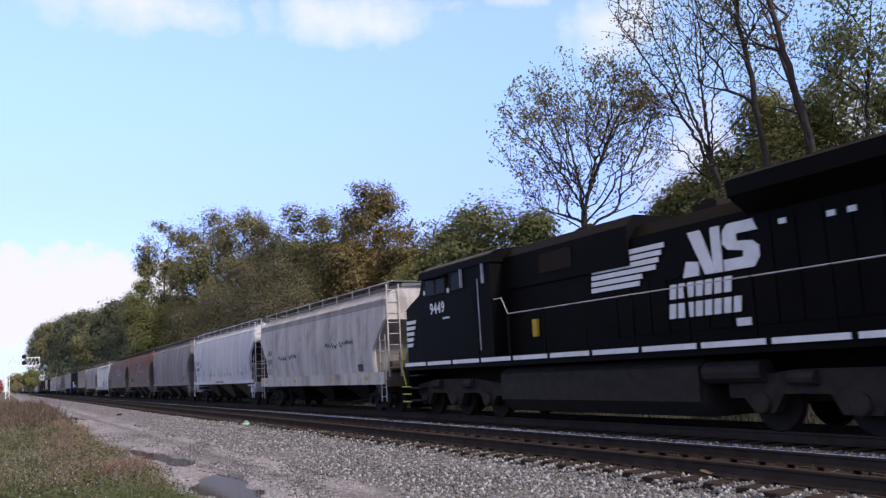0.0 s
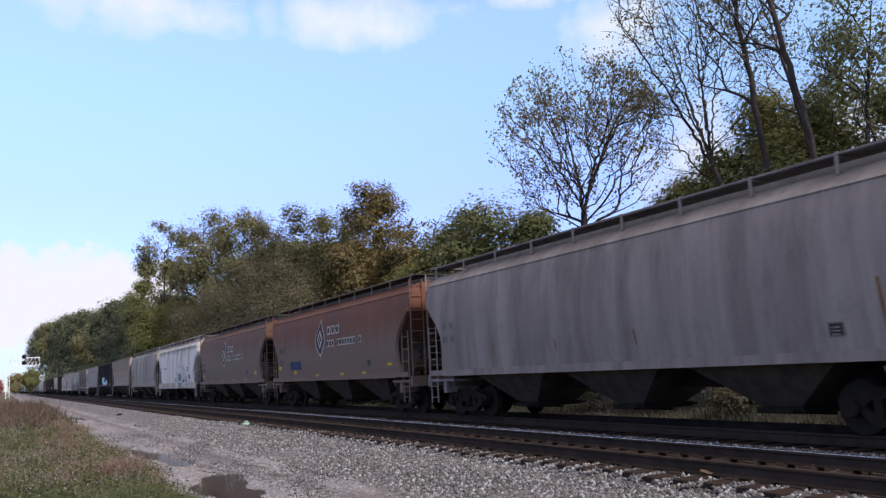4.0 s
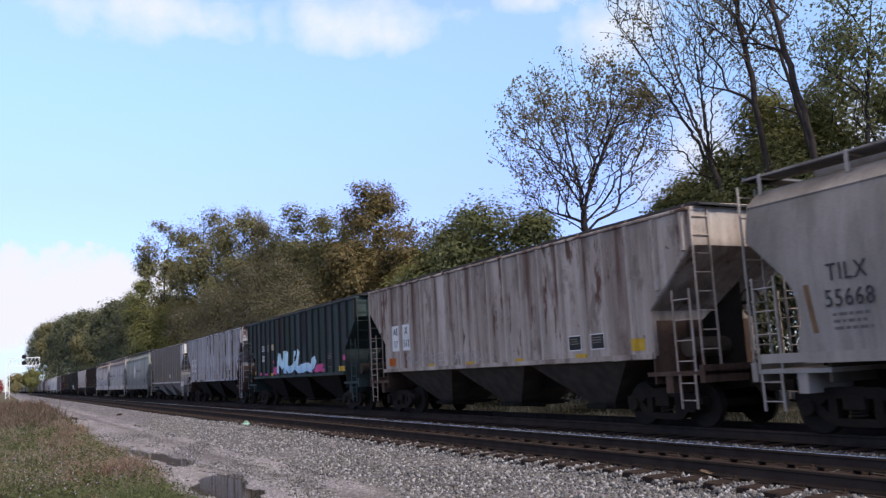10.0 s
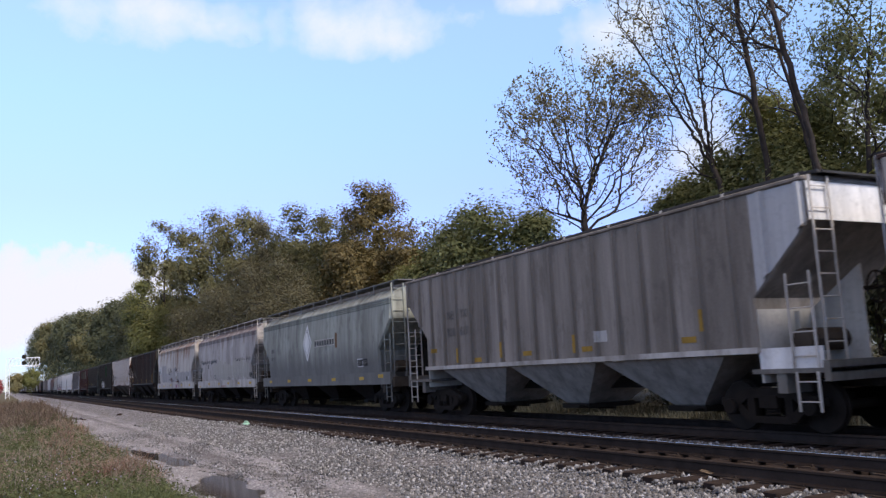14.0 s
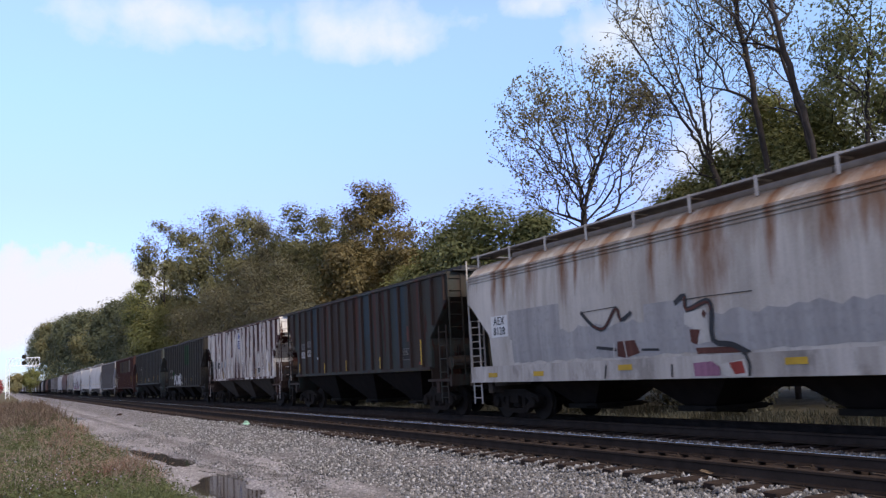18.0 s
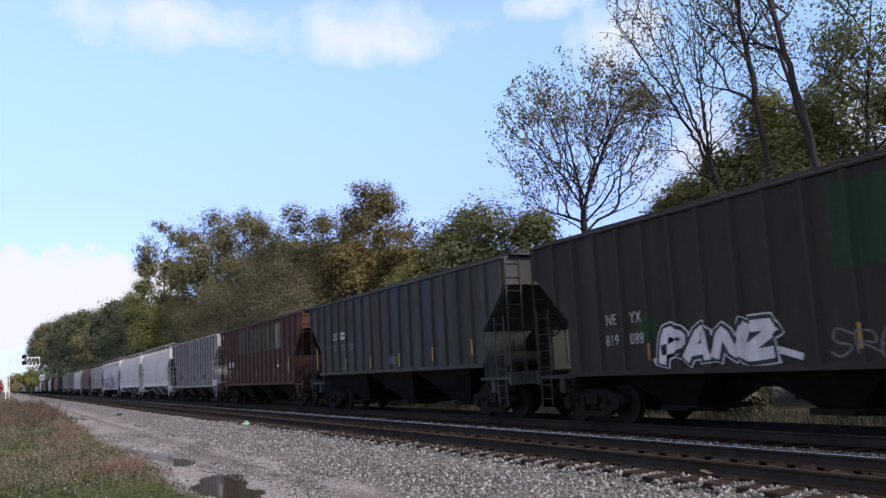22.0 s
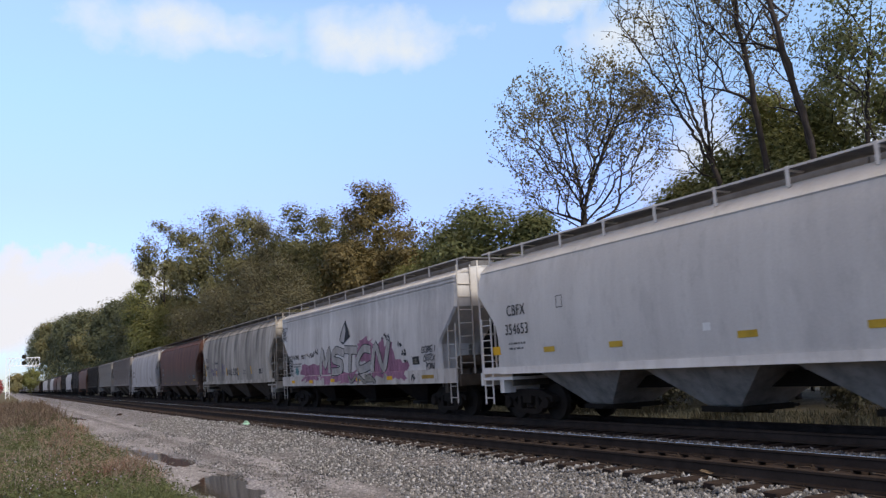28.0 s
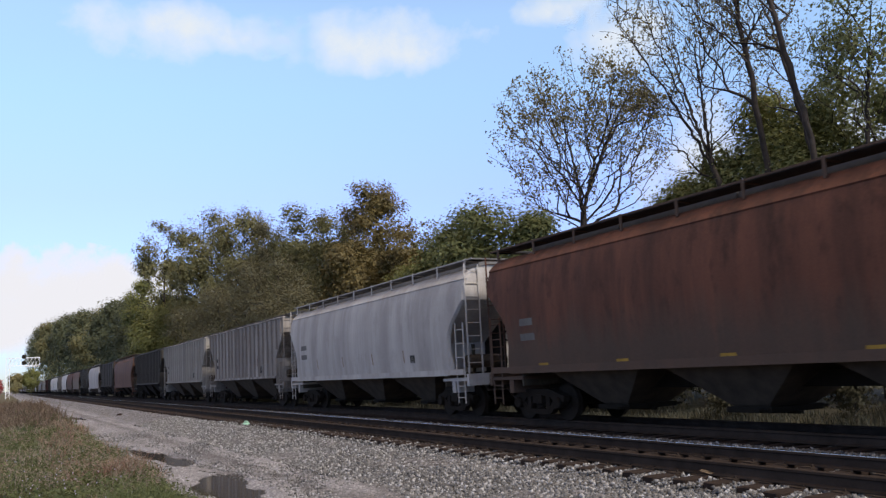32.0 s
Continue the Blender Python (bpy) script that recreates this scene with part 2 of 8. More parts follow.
# ---- mesh helpers ----
class Geo:
    """Gathers vertices and faces of one part."""

    def __init__(self):
        self.v, self.f = [], []

    def box(self, x0, x1, y0, y1, z0, z1):
        n = len(self.v)
        self.v += [(x, y, z) for z in (z0, z1) for x, y in ((x0, y0), (x1, y0), (x1, y1), (x0, y1))]
        self.f += [tuple(n + i for i in q) for q in ((3, 2, 1, 0), (4, 5, 6, 7), (0, 1, 5, 4), (1, 2, 6, 5), (2, 3, 7, 6), (3, 0, 4, 7))]
        return self

    def tube(self, pts, r, sides=6, r1=None, caps=True):
        pts = [Vector(p) for p in pts]
        n0, k = len(self.v), len(pts)
        for i, p in enumerate(pts):
            d = (pts[min(i + 1, k - 1)] - pts[max(i - 1, 0)]).normalized()
            a = d.orthogonal().normalized() if abs(d.z) > 0.9 else d.cross(Vector((0, 0, 1))).normalized()
            b = d.cross(a)
            rr = r if r1 is None else r + (r1 - r) * i / max(1, k - 1)
            self.v += [tuple(p + rr * (math.cos(t) * a + math.sin(t) * b)) for t in [2 * math.pi * j / sides for j in range(sides)]]
        for i in range(k - 1):
            for j in range(sides):
                q = (j + 1) % sides
                self.f.append((n0 + i * sides + j, n0 + i * sides + q, n0 + (i + 1) * sides + q, n0 + (i + 1) * sides + j))
        if caps:
            self.f.append(tuple(n0 + j for j in reversed(range(sides))))
            self.f.append(tuple(n0 + (k - 1) * sides + j for j in range(sides)))
        return self

    def loft(self, rings, cap=True):
        n0, s = len(self.v), len(rings[0])
        for ring in rings:
            self.v += [tuple(p) for p in ring]
        for i in range(len(rings) - 1):
            for j in range(s):
                q = (j + 1) % s
                self.f.append((n0 + i * s + j, n0 + i * s + q, n0 + (i + 1) * s + q, n0 + (i + 1) * s + j))
        if cap:
            self.f.append(tuple(n0 + j for j in reversed(range(s))))
            self.f.append(tuple(n0 + (len(rings) - 1) * s + j for j in range(s)))
        return self

    def plate(self, outline, y0, y1):
        """A plate cut to an outline in x, z, anticlockwise seen from -y, between two y."""
        return self.loft([[(x, y1, z) for x, z in outline], [(x, y0, z) for x, z in outline]])

    def disc(self, c, r, y0, y1, sides=20, bevel=0.0):
        cx, cz = c
        ring = lambda rr, y: [(cx + rr * math.cos(2 * math.pi * j / sides), y, cz + rr * math.sin(2 * math.pi * j / sides)) for j in range(sides)]
        rings = [ring(r - bevel, y1), ring(r, y1 - bevel), ring(r, y0 + bevel), ring(r - bevel, y0)] if bevel else [ring(r, y1), ring(r, y0)]
        return self.loft(rings)

    def mesh(self, name, smooth=None):
        me = bpy.data.meshes.new(name)
        me.from_pydata(self.v, [], self.f)
        if smooth:
            me.shade_smooth()
            me.set_sharp_from_angle(angle=radians(smooth))
        me.update()
        return me


def np_mesh(name, verts, faces):
    """A mesh from arrays; faces all of one size."""
    me = bpy.data.meshes.new(name)
    m, k = faces.shape
    me.vertices.add(len(verts))
    me.vertices.foreach_set("co", np.ascontiguousarray(verts, dtype=np.float32).ravel())
    me.loops.add(m * k)
    me.loops.foreach_set("vertex_index", np.ascontiguousarray(faces, dtype=np.int32).ravel())
    me.polygons.add(m)
    me.polygons.foreach_set("loop_start", np.arange(0, m * k, k, dtype=np.int32))
    me.update(calc_edges=True)
    return me


STORE = {}


def kept(key, make, smooth=None):
    """The mesh of that key, built once."""
    if key not in STORE:
        STORE[key] = make().mesh(str(key[0]), smooth)
    return STORE[key]


def part(name, me, mat, parent, label="", at=None):
    """One mesh object under a thing or part; its own material even on a shared mesh."""
    if isinstance(me, Geo):
        me = me.mesh(name)
    if not me.materials:
        me.materials.append(mat)
    ob = new(name, me)
    if me.materials[0] != mat:
        ob.material_slots[0].link = "OBJECT"
        ob.material_slots[0].material = mat
    if parent:
        ob.parent = parent
    if at is not None:
        ob.matrix_basis = at if isinstance(at, Matrix) else Matrix.Translation(at)
    if label:
        ob["label"] = label
    return ob


def thing(name, label, category, at=(0, 0, 0), group=""):
    ob = new(name)
    ob.empty_display_size = 0.3
    ob.matrix_basis = Matrix.Translation(at)
    return tagged(ob, label, category, group)


def lettering(text, size, at, mat, parent, width=None, name="lettering", label="", bold=0.0, shear=0.0):
    """Words on a side that faces -y; at: the middle of the text."""
    cu = bpy.data.curves.new(name, "FONT")
    cu.body, cu.size, cu.align_x, cu.align_y = text, size, "CENTER", "CENTER"
    cu.space_character = 1.12
    cu.extrude, cu.offset, cu.shear, cu.resolution_u = 0.003, bold, shear, 3
    cu.materials.append(mat)
    ob = new(name, cu)
    ob.parent = parent
    m = pose(*at, 90, 0, 0)
    ob.matrix_basis = m @ Matrix.Diagonal((width or 0.85, 1, 1, 1))
    if label:
        ob["label"] = label
    return ob


# ---- ground ----
def bed_height(x, y):
    """Height of the ground: road, ballast shoulder, two tracks' bed, far verge."""
    z = np.full_like(y, ROAD_Z)
    z = np.interp(y, [-400, -6, 0.8, 2.6, 6.1, 7.75, 8.2, 10.7, 11.3, 12.0, 14.6, 14.9, 16.4, 18.0, 22, 60, 400],
                  [-0.2, -0.35, -0.5, -0.6, -0.6, -0.33, -0.29, -0.27, -0.19, -0.24, -0.26, -0.28, -0.6, -0.5, -0.25, 0.6, 2.0])
    return z


PUDDLES = [(-25.4, 3.95, 4.1, 0.44, 4.0), (-17.2, 3.90, 3.7, 0.56, -6.5), (-64.0, 4.5, 6.5, 0.4, 2.0), (-30.6, 3.45, 2.4, 0.18, 7.0)]  # x, y, half length, half width, turn


def grid_axis(stops):
    out = []
    for a, b, step in stops:
        out += list(np.arange(a, b, step))
    return np.array(out + [stops[-1][1]])


def build_ground():
    xs = grid_axis([(-4000, -700, 300), (-700, -200, 20), (-200, -70, 4), (-70, -36, 0.6), (-36, -12, 0.1), (-12, -8, 0.25), (-8, 20, 0.8), (20, 120, 10), (120, 1500, 150)])
    ys = grid_axis([(-2500, -100, 200), (-100, -6, 8), (-6, 1, 0.5), (1, 2.8, 0.2), (2.8, 4.7, 0.06), (4.7, 9, 0.16), (9, 17, 0.25), (17, 30, 1.0), (30, 120, 10), (120, 4000, 300)])
    X, Y = np.meshgrid(xs, ys, indexing="ij")
    Z = bed_height(X, Y)
    rng = np.random.default_rng(3)
    near = (Y > -6) & (Y < 25) & (X > -200) & (X < 30)
    lumps = 0.028 * np.sin(X * 0.9 + 2 * np.sin(Y * 1.3)) * np.cos(Y * 1.7 + X * 0.21) + 0.012 * rng.standard_normal(X.shape)
    Z = Z + np.where(near & ~((Y > 7.9) & (Y < 14.9)), lumps, 0.0) + np.where(near & (Y > 7.9) & (Y < 14.9), 0.008 * rng.standard_normal(X.shape), 0)
    for px, py, a, b, turn in PUDDLES:
        c, s = math.cos(radians(turn)), math.sin(radians(turn))
        u, w = (X - px) * c + (Y - py) * s, -(X - px) * s + (Y - py) * c
        r = np.sqrt((u / a) ** 2 + (w / b) ** 2) + 0.22 * np.sin(u * 1.9 + 3 * w) + 0.1 * np.sin(u * 4.3)
        Z = Z - 0.15 * np.clip(1.3 - r, 0, 1)
    verts = np.stack([X, Y, Z], -1).reshape(-1, 3)
    nx, ny = X.shape
    i = (np.arange(nx - 1)[:, None] * ny + np.arange(ny - 1)[None]).ravel()
    me = np_mesh("ground", verts, np.stack([i, i + ny, i + ny + 1, i + 1], -1))
    me.shade_smooth()
    me.materials.append(GROUND)
    tagged(new("ground", me), "grey gravel access road, stone ballast and weedy verge", "ground", kind="structure")


build_ground()


def water_mat():
    n = Nodes("muddy_water", 0.06, 0.0, 0.5)
    n.colour((0.045, 0.038, 0.032))
    n.bump(n.noise(n.coords(), 3.0, 2.0), 0.03, 0.01)
    return n.mat


WATER = water_mat()
for k, (px, py, a, b, turn) in enumerate(PUDDLES):
    g = Geo()
    ring = [(1.15 * a * math.cos(t), 1.2 * b * math.sin(t)) for t in [2 * math.pi * i / 40 for i in range(40)]]
    g.loft([[(x, y, -0.06) for x, y in ring], [(x, y, 0.0) for x, y in ring]])
    ob = part("puddle", g, WATER, None, at=pose(px, py, ROAD_Z - 0.055 - 0.004 * k, 0, 0, turn))
    tagged(ob, "shallow muddy rain puddle lying in the gravel road", "puddle", "puddles on the road")

# ---- tracks ----
TIE_STEP, TIE_FIRST = 0.5346, -10.996


def rail_profile(y):
    """Half outline of a rail, foot to head, in y, z."""
    return [(y - 0.07, -0.185), (y + 0.07, -0.185), (y + 0.07, -0.170), (y + 0.012, -0.150), (y + 0.010, -0.05), (y + 0.036, -0.036),
            (y + 0.036, -0.006), (y + 0.028, 0.0), (y - 0.028, 0.0), (y - 0.036, -0.006), (y - 0.036, -0.036), (y - 0.010, -0.05), (y - 0.012, -0.150), (y - 0.07, -0.170)]


def make_track(name, centre, label, bright=0):
    track = tagged(new(name), label, "track", kind="structure")
    for side in (-1, 1):
        y = centre + side * GAUGE / 2
        me = Geo().loft([[(x, a, b) for a, b in rail_profile(y)] for x in (60, -1500)]).mesh("rail")
        rail = part("rail", me, STEEL_RUST, track)
        g = Geo().loft([[(x, y - 0.016, -0.004), (x, y + 0.016, -0.004), (x, y + 0.014, 0.0035), (x, y - 0.014, 0.0035)] for x in (60, -1500)])
        # one rail alone gets the polished head, so the glint is set by material
        part("rail_head", g, RAIL_TOP if bright == side else RAIL_DULL, rail, "worn running surface")
    return track


NEAR_TRACK = make_track("track_near", NEAR_Y, "rusty rail track with shiny head on worn wooden ties", 1)
FAR_TRACK = make_track("track_far", FAR_Y, "rail track under the train on ballast")


def tie_geo(seed):
    rng = random.Random(seed)
    g = Geo()
    hl, hw = 1.31 + rng.uniform(-0.05, 0.05), 0.115
    d = lambda: rng.uniform(-0.008, 0.008)
    rings = []
    for y in (-hl, -hl + 0.02, -0.4, 0.4, hl - 0.02, hl):
        e = 0.012 if abs(y) > hl - 0.01 else 0.0
        rings.append([(-hw + e + d(), y, -0.37), (hw - e + d(), y, -0.37), (hw - e + d(), y, -0.205 + d()), (hw - 0.02 - e, y, -0.19 - e + d()), (-hw + 0.02 + e, y, -0.19 - e + d()), (-hw + e + d(), y, -0.205 + d())])
    return g.loft([list(reversed(r)) for r in rings])


def spike_geo():
    g = Geo()
    for side in (-1, 1):
        y = side * GAUGE / 2
        g.box(-0.09, 0.09, y - 0.17, y + 0.17, -0.19, -0.176)
        for dx, dy in ((-0.05, 0.09), (0.05, -0.09)):
            g.box(dx - 0.012, dx + 0.012, y + dy - 0.014, y + dy + 0.014, -0.19, -0.145)
    return g


rng_t = random.Random(5)
tie_meshes = [tie_geo(i).mesh("tie") for i in range(8)]
spikes = spike_geo().mesh("tie_plate")
for i in range(-20, 150):
    x = TIE_FIRST - TIE_STEP * i
    m = pose(x + rng_t.uniform(-0.03, 0.03), NEAR_Y + rng_t.uniform(-0.06, 0.06), rng_t.uniform(-0.012, 0.008), 0, 0, rng_t.uniform(-1.2, 1.2))
    t = part("tie", rng_t.choice(tie_meshes), TIE, NEAR_TRACK, at=m)
    if i < 60:
        part("tie_plate", spikes, STEEL_RUST, t)
for i in range(-10, 60):
    x = TIE_FIRST + 0.2 - TIE_STEP * i
    part("tie", rng_t.choice(tie_meshes), TIE, FAR_TRACK, at=pose(x, FAR_Y + rng_t.uniform(-0.05, 0.05), rng_t.uniform(-0.01, 0.005), 0, 0, rng_t.uniform(-1, 1)))


def far_ties(track, centre, first, count):
    g = Geo()
    for i in range(count):
        x = first - TIE_STEP * i
        g.box(x - 0.11, x + 0.11, centre - 1.3, centre + 1.3, -0.37, -0.195)
    tagged(part("ties", g, TIE, track, "distant row of ties"), kind="stuff")


far_ties(NEAR_TRACK, NEAR_Y, TIE_FIRST - TIE_STEP * 150, 500)
far_ties(FAR_TRACK, FAR_Y, TIE_FIRST + 0.2 - TIE_STEP * 60, 500)


# ---- ballast stones ----
def stone_mat():
    n = Nodes("crushed_limestone", 0.85, 0.0, 0.3)
    g = n.add("NewGeometry")
    c = n.ramp(g.outputs["Random Per Island"], [(0.0, (0.026, 0.025, 0.025)), (0.35, (0.093, 0.090, 0.092)), (0.75, (0.176, 0.172, 0.175)), (1.0, (0.46, 0.455, 0.465))])
    c = n.mix(0.3, c, n.ramp(n.noise(n.coords(), 60.0, 2.0), [(0.3, (0.043, 0.042, 0.043)), (0.7, (0.163, 0.160, 0.163))]))
    n.colour(c)
    return n.mat


def scatter_stones(name, label, n, xr, yr, size, seed, weight=None, drop=0.3, clear=False):
    rng = np.random.default_rng(seed)
    base = np.array([(1, 0, 0), (-1, 0, 0), (0, 1, 0), (0, -1, 0), (0, 0, 1), (0, 0, -1)], float)
    tri = np.array([(0, 2, 4), (2, 1, 4), (1, 3, 4), (3, 0, 4), (2, 0, 5), (1, 2, 5), (3, 1, 5), (0, 3, 5)])
    u = rng.random(n)
    x = xr[1] - (xr[1] - xr[0]) * u ** (weight or 1.0)
    y = rng.uniform(*yr, n)
    keep = np.ones(n, bool)
    for px, py, a, b, turn in PUDDLES:
        keep &= ((x - px) / (a * 1.1)) ** 2 + ((y - py) / (b * 1.2)) ** 2 > 1
    if clear:
        keep &= np.abs((x - TIE_FIRST + TIE_STEP / 2) % TIE_STEP - TIE_STEP / 2) > 0.125
    x, y = x[keep], y[keep]
    n = len(x)
    s = size[0] + (size[1] - size[0]) * rng.random(n) ** 2
    z = bed_height(x, y) + s * drop
    v = base[None] * s[:, None, None] * rng.uniform(0.6, 1.15, (n, 6, 1)) + rng.normal(0, 0.12, (n, 6, 3)) * s[:, None, None]
    a = rng.random((n, 3)) * 2 * np.pi
    c, sn = np.cos(a[:, 0]), np.sin(a[:, 0])
    v = np.stack([c[:, None] * v[..., 0] - sn[:, None] * v[..., 1], sn[:, None] * v[..., 0] + c[:, None] * v[..., 1], v[..., 2]], -1)
    c, sn = np.cos(a[:, 1]), np.sin(a[:, 1])
    v = np.stack([v[..., 0], c[:, None] * v[..., 1] - sn[:, None] * v[..., 2], sn[:, None] * v[..., 1] + c[:, None] * v[..., 2]], -1)
    v += np.stack([x, y, z], -1)[:, None]
    f = tri[None] + 6 * np.arange(n)[:, None, None]
    me = np_mesh(name, v.reshape(-1, 3), f.reshape(-1, 3))
    me.materials.append(STONE)
    return tagged(new(name, me), label, "gravel", kind="stuff")


STONE = stone_mat()
scatter_stones("ballast_stones", "loose angular grey limestone ballast along the track", 42000, (-46, -7), (5.9, 8.05), (0.02, 0.050), 1, 1.6)
scatter_stones("ballast_stones", "grey ballast stones between the rails and tracks", 14000, (-40, -5), (8.0, 12.3), (0.018, 0.045), 2, 1.4, -0.1)
scatter_stones("ballast_stones", "grey ballast stones heaped between the tie ends", 15000, (-36, -6), (7.9, 8.6), (0.018, 0.042), 3, 1.4, 1.7, True)
scatter_stones("road_gravel", "fine crushed stone scattered on the access road", 20000, (-40, -11), (2.6, 6.2), (0.008, 0.034), 4, 1.6)
scatter_stones("ballast_stones", "grey ballast stones heaped between the two tracks", 11000, (-44, -5), (10.35, 11.75), (0.02, 0.045), 5, 1.4, 0.8)


# ---- rolling stock ----
MOVERS = []          # things that run with the train, with their place at the start
TURNING = {}         # wheelsets by their place on a truck


def wheelset_geo(r, sides=26):
    g = Geo()
    for s in (-1, 1):
        y = s * GAUGE / 2
        g.disc((0, 0), r, y - 0.065, y + 0.065, sides, 0.012)
        inner = y - s * 0.065
        g.disc((0, 0), r + 0.028, min(inner, inner + s * 0.03), max(inner, inner + s * 0.03), sides)
        out = y + s * 0.065
        g.disc((0, 0), r * 0.42, min(out, out + s * 0.04), max(out, out + s * 0.04), 14, 0.012)
    g.tube([(0, -0.98, 0), (0, 0.98, 0)], 0.085, 10)
    return g


def sideframe_geo(half, r):
    """Cast freight truck side frame: arched top bar, lower tension bar, columns, pedestals."""
    g = Geo()
    top = [(-half - 0.22, r - 0.08), (-half + 0.16, r - 0.1), (-0.42, 0.2), (0.42, 0.2), (half - 0.16, r - 0.1), (half + 0.22, r - 0.08),
           (half + 0.22, r + 0.14), (half - 0.05, r + 0.2), (0.45, 0.78), (-0.45, 0.78), (-half + 0.05, r + 0.2), (-half - 0.22, r + 0.14)]
    outer = [(-half - 0.24, r + 0.02), (-half + 0.2, r + 0.02), (-0.5, r + 0.16), (0.5, r + 0.16), (half - 0.2, r + 0.02), (half + 0.24, r + 0.02),
             (half + 0.24, r + 0.16), (half - 0.05, r + 0.24), (0.5, r + 0.34), (-0.5, r + 0.34), (-half + 0.05, r + 0.24), (-half - 0.24, r + 0.16)]
    g.plate(outer, -0.09, 0.09)
    g.plate([(-0.46, 0.17), (0.46, 0.17), (0.42, 0.29), (-0.42, 0.29)], -0.09, 0.09)
    for s in (-1, 1):
        a = [(0.40, 0.17), (0.56, 0.2), (half - 0.08, r - 0.02), (half - 0.2, r + 0.08), (0.44, 0.31)]
        g.plate([(s * x, z) for x, z in (a if s > 0 else a[::-1])], -0.08, 0.08)
        b = [(0.34, 0.25), (0.5, 0.25), (0.5, r + 0.2), (0.34, r + 0.2)]
        g.plate([(s * x, z) for x, z in (b if s > 0 else b[::-1])], -0.085, 0.085)
        g.disc((s * half, r), 0.15, -0.17, 0.09, 14, 0.02)
    return g


def spring_geo():
    g = Geo()
    for x in (0.0,):
        pts = [(x + 0.15 * math.cos(a), 0.08 * math.sin(a), 0.29 + 0.27 * a / (10 * math.pi)) for a in [i * math.pi / 4 for i in range(41)]]
        g.tube(pts, 0.026, 4)
    return g


def make_truck(car, x, half=0.89, r=0.457, fine=True):
    t = part("truck", kept(("truck_bolster",), lambda: Geo().box(-0.2, 0.2, -1.12, 1.12, 0.44, 0.66).box(-0.35, 0.35, -0.3, 0.3, 0.6, 0.82)), STEEL_DARK, car, at=(x, 0, 0))
    fr = kept(("side_frame", half), lambda: sideframe_geo(half, r))
    for y in (-1.0, 1.0):
        part("side_frame", fr, STEEL_DARK, t, at=pose(0, y, 0, 0, 0, 0 if y < 0 else 180))
        if fine:
            part("coil_spring", kept(("coil_spring",), spring_geo), STEEL_DARK, t, at=(0, y, 0))
    for k, dx in enumerate((-half, half)):
        w = part("wheelset", kept(("wheelset", r, fine), lambda: wheelset_geo(r, 26 if fine else 10), 35), WHEEL, t, at=(dx, 0, r))
        TURNING.setdefault((dx, r), []).append(w)
    return t


def coupler_geo():
    g = Geo().box(-0.25, 0.32, -0.09, 0.09, 0.76, 0.92)
    g.plate([(0.28, 0.70), (0.55, 0.70), (0.60, 0.78), (0.60, 0.94), (0.52, 0.99), (0.28, 0.99)], -0.15, 0.15)
    g.tube([(0.1, -0.28, 0.85), (0.35, -0.3, 0.6), (0.6, -0.25, 0.48), (0.72, -0.2, 0.5)], 0.025, 6)
    return g


def ladder_geo(width, z0, z1, rungs, along="y", stile=0.02):
    """Upright ladder at the origin, its width along x or y."""
    g = Geo()
    h = width / 2
    for s in (-h, h):
        if along == "x":
            g.box(s - stile, s + stile, -0.012, 0.012, z0, z1)
        else:
            g.box(-0.012, 0.012, s - stile, s + stile, z0, z1)
    for i in range(rungs):
        z = z0 + (i + 0.5) * (z1 - z0) / rungs
        a, b = ((-h, 0, z), (h, 0, z)) if along == "x" else ((0, -h, z), (0, h, z))
        g.tube([a, b], 0.013, 5)
    return g


def hopper_geo(top_half, deep=0.42):
    rect = lambda hx, hy, z: [(-hx, -hy, z), (hx, -hy, z), (hx, hy, z), (-hx, hy, z)]
    return Geo().loft([rect(0.42, 0.62, deep), rect(0.46, 0.66, deep + 0.03), rect(top_half, 1.40, 1.40)])


def gate_geo(deep=0.42):
    return Geo().box(-0.55, 0.55, -0.72, 0.72, deep - 0.11, deep).box(-0.62, 0.62, -0.05, 0.05, deep - 0.16, deep - 0.1).tube([(0.45, -0.95, deep - 0.06), (0.45, 0.95, deep - 0.06)], 0.03, 6)


def body_rings(levels, corner=0.07):
    rings = []
    for z, hw, hl, *deep in levels:
        c = min(corner, hw * 0.4)
        d = deep[0] if deep else 0.0
        e = max(c, 0.12)
        rings.append([(-hl + c, -hw, z), (hl - c, -hw, z), (hl, -hw + c, z), (hl, -hw + e, z), (hl - d, -hw + e + 0.02, z), (hl - d, hw - e - 0.02, z), (hl, hw - e, z), (hl, hw - c, z),
                      (hl - c, hw, z), (-hl + c, hw, z), (-hl, hw - c, z), (-hl, hw - e, z), (-hl + d, hw - e - 0.02, z), (-hl + d, -hw + e + 0.02, z), (-hl, -hw + e, z), (-hl, -hw + c, z)])
    return rings


ROUND = [(1.30, 1.50), (1.55, 1.525), (1.9, 1.555), (2.3, 1.575), (2.7, 1.58), (3.0, 1.57), (3.3, 1.545), (3.6, 1.51), (3.85, 1.46), (4.0, 1.41)]


def end_inset(table, z):
    return float(np.interp(z, [a for a, b in table], [b for a, b in table]))


ARCH = [(1.30, 0.84), (1.6, 0.90), (1.9, 1.0), (2.2, 1.0), (2.45, 0.93), (2.7, 0.76), (2.9, 0.56), (3.05, 0.40), (3.2, 0.24), (3.32, 0.11), (3.38, 0.03), (3.40, 0.0), (9.0, 0.0)]
SLOPE = [(1.30, 1.45), (2.25, 1.45), (3.40, 0.0), (9.0, 0.0)]


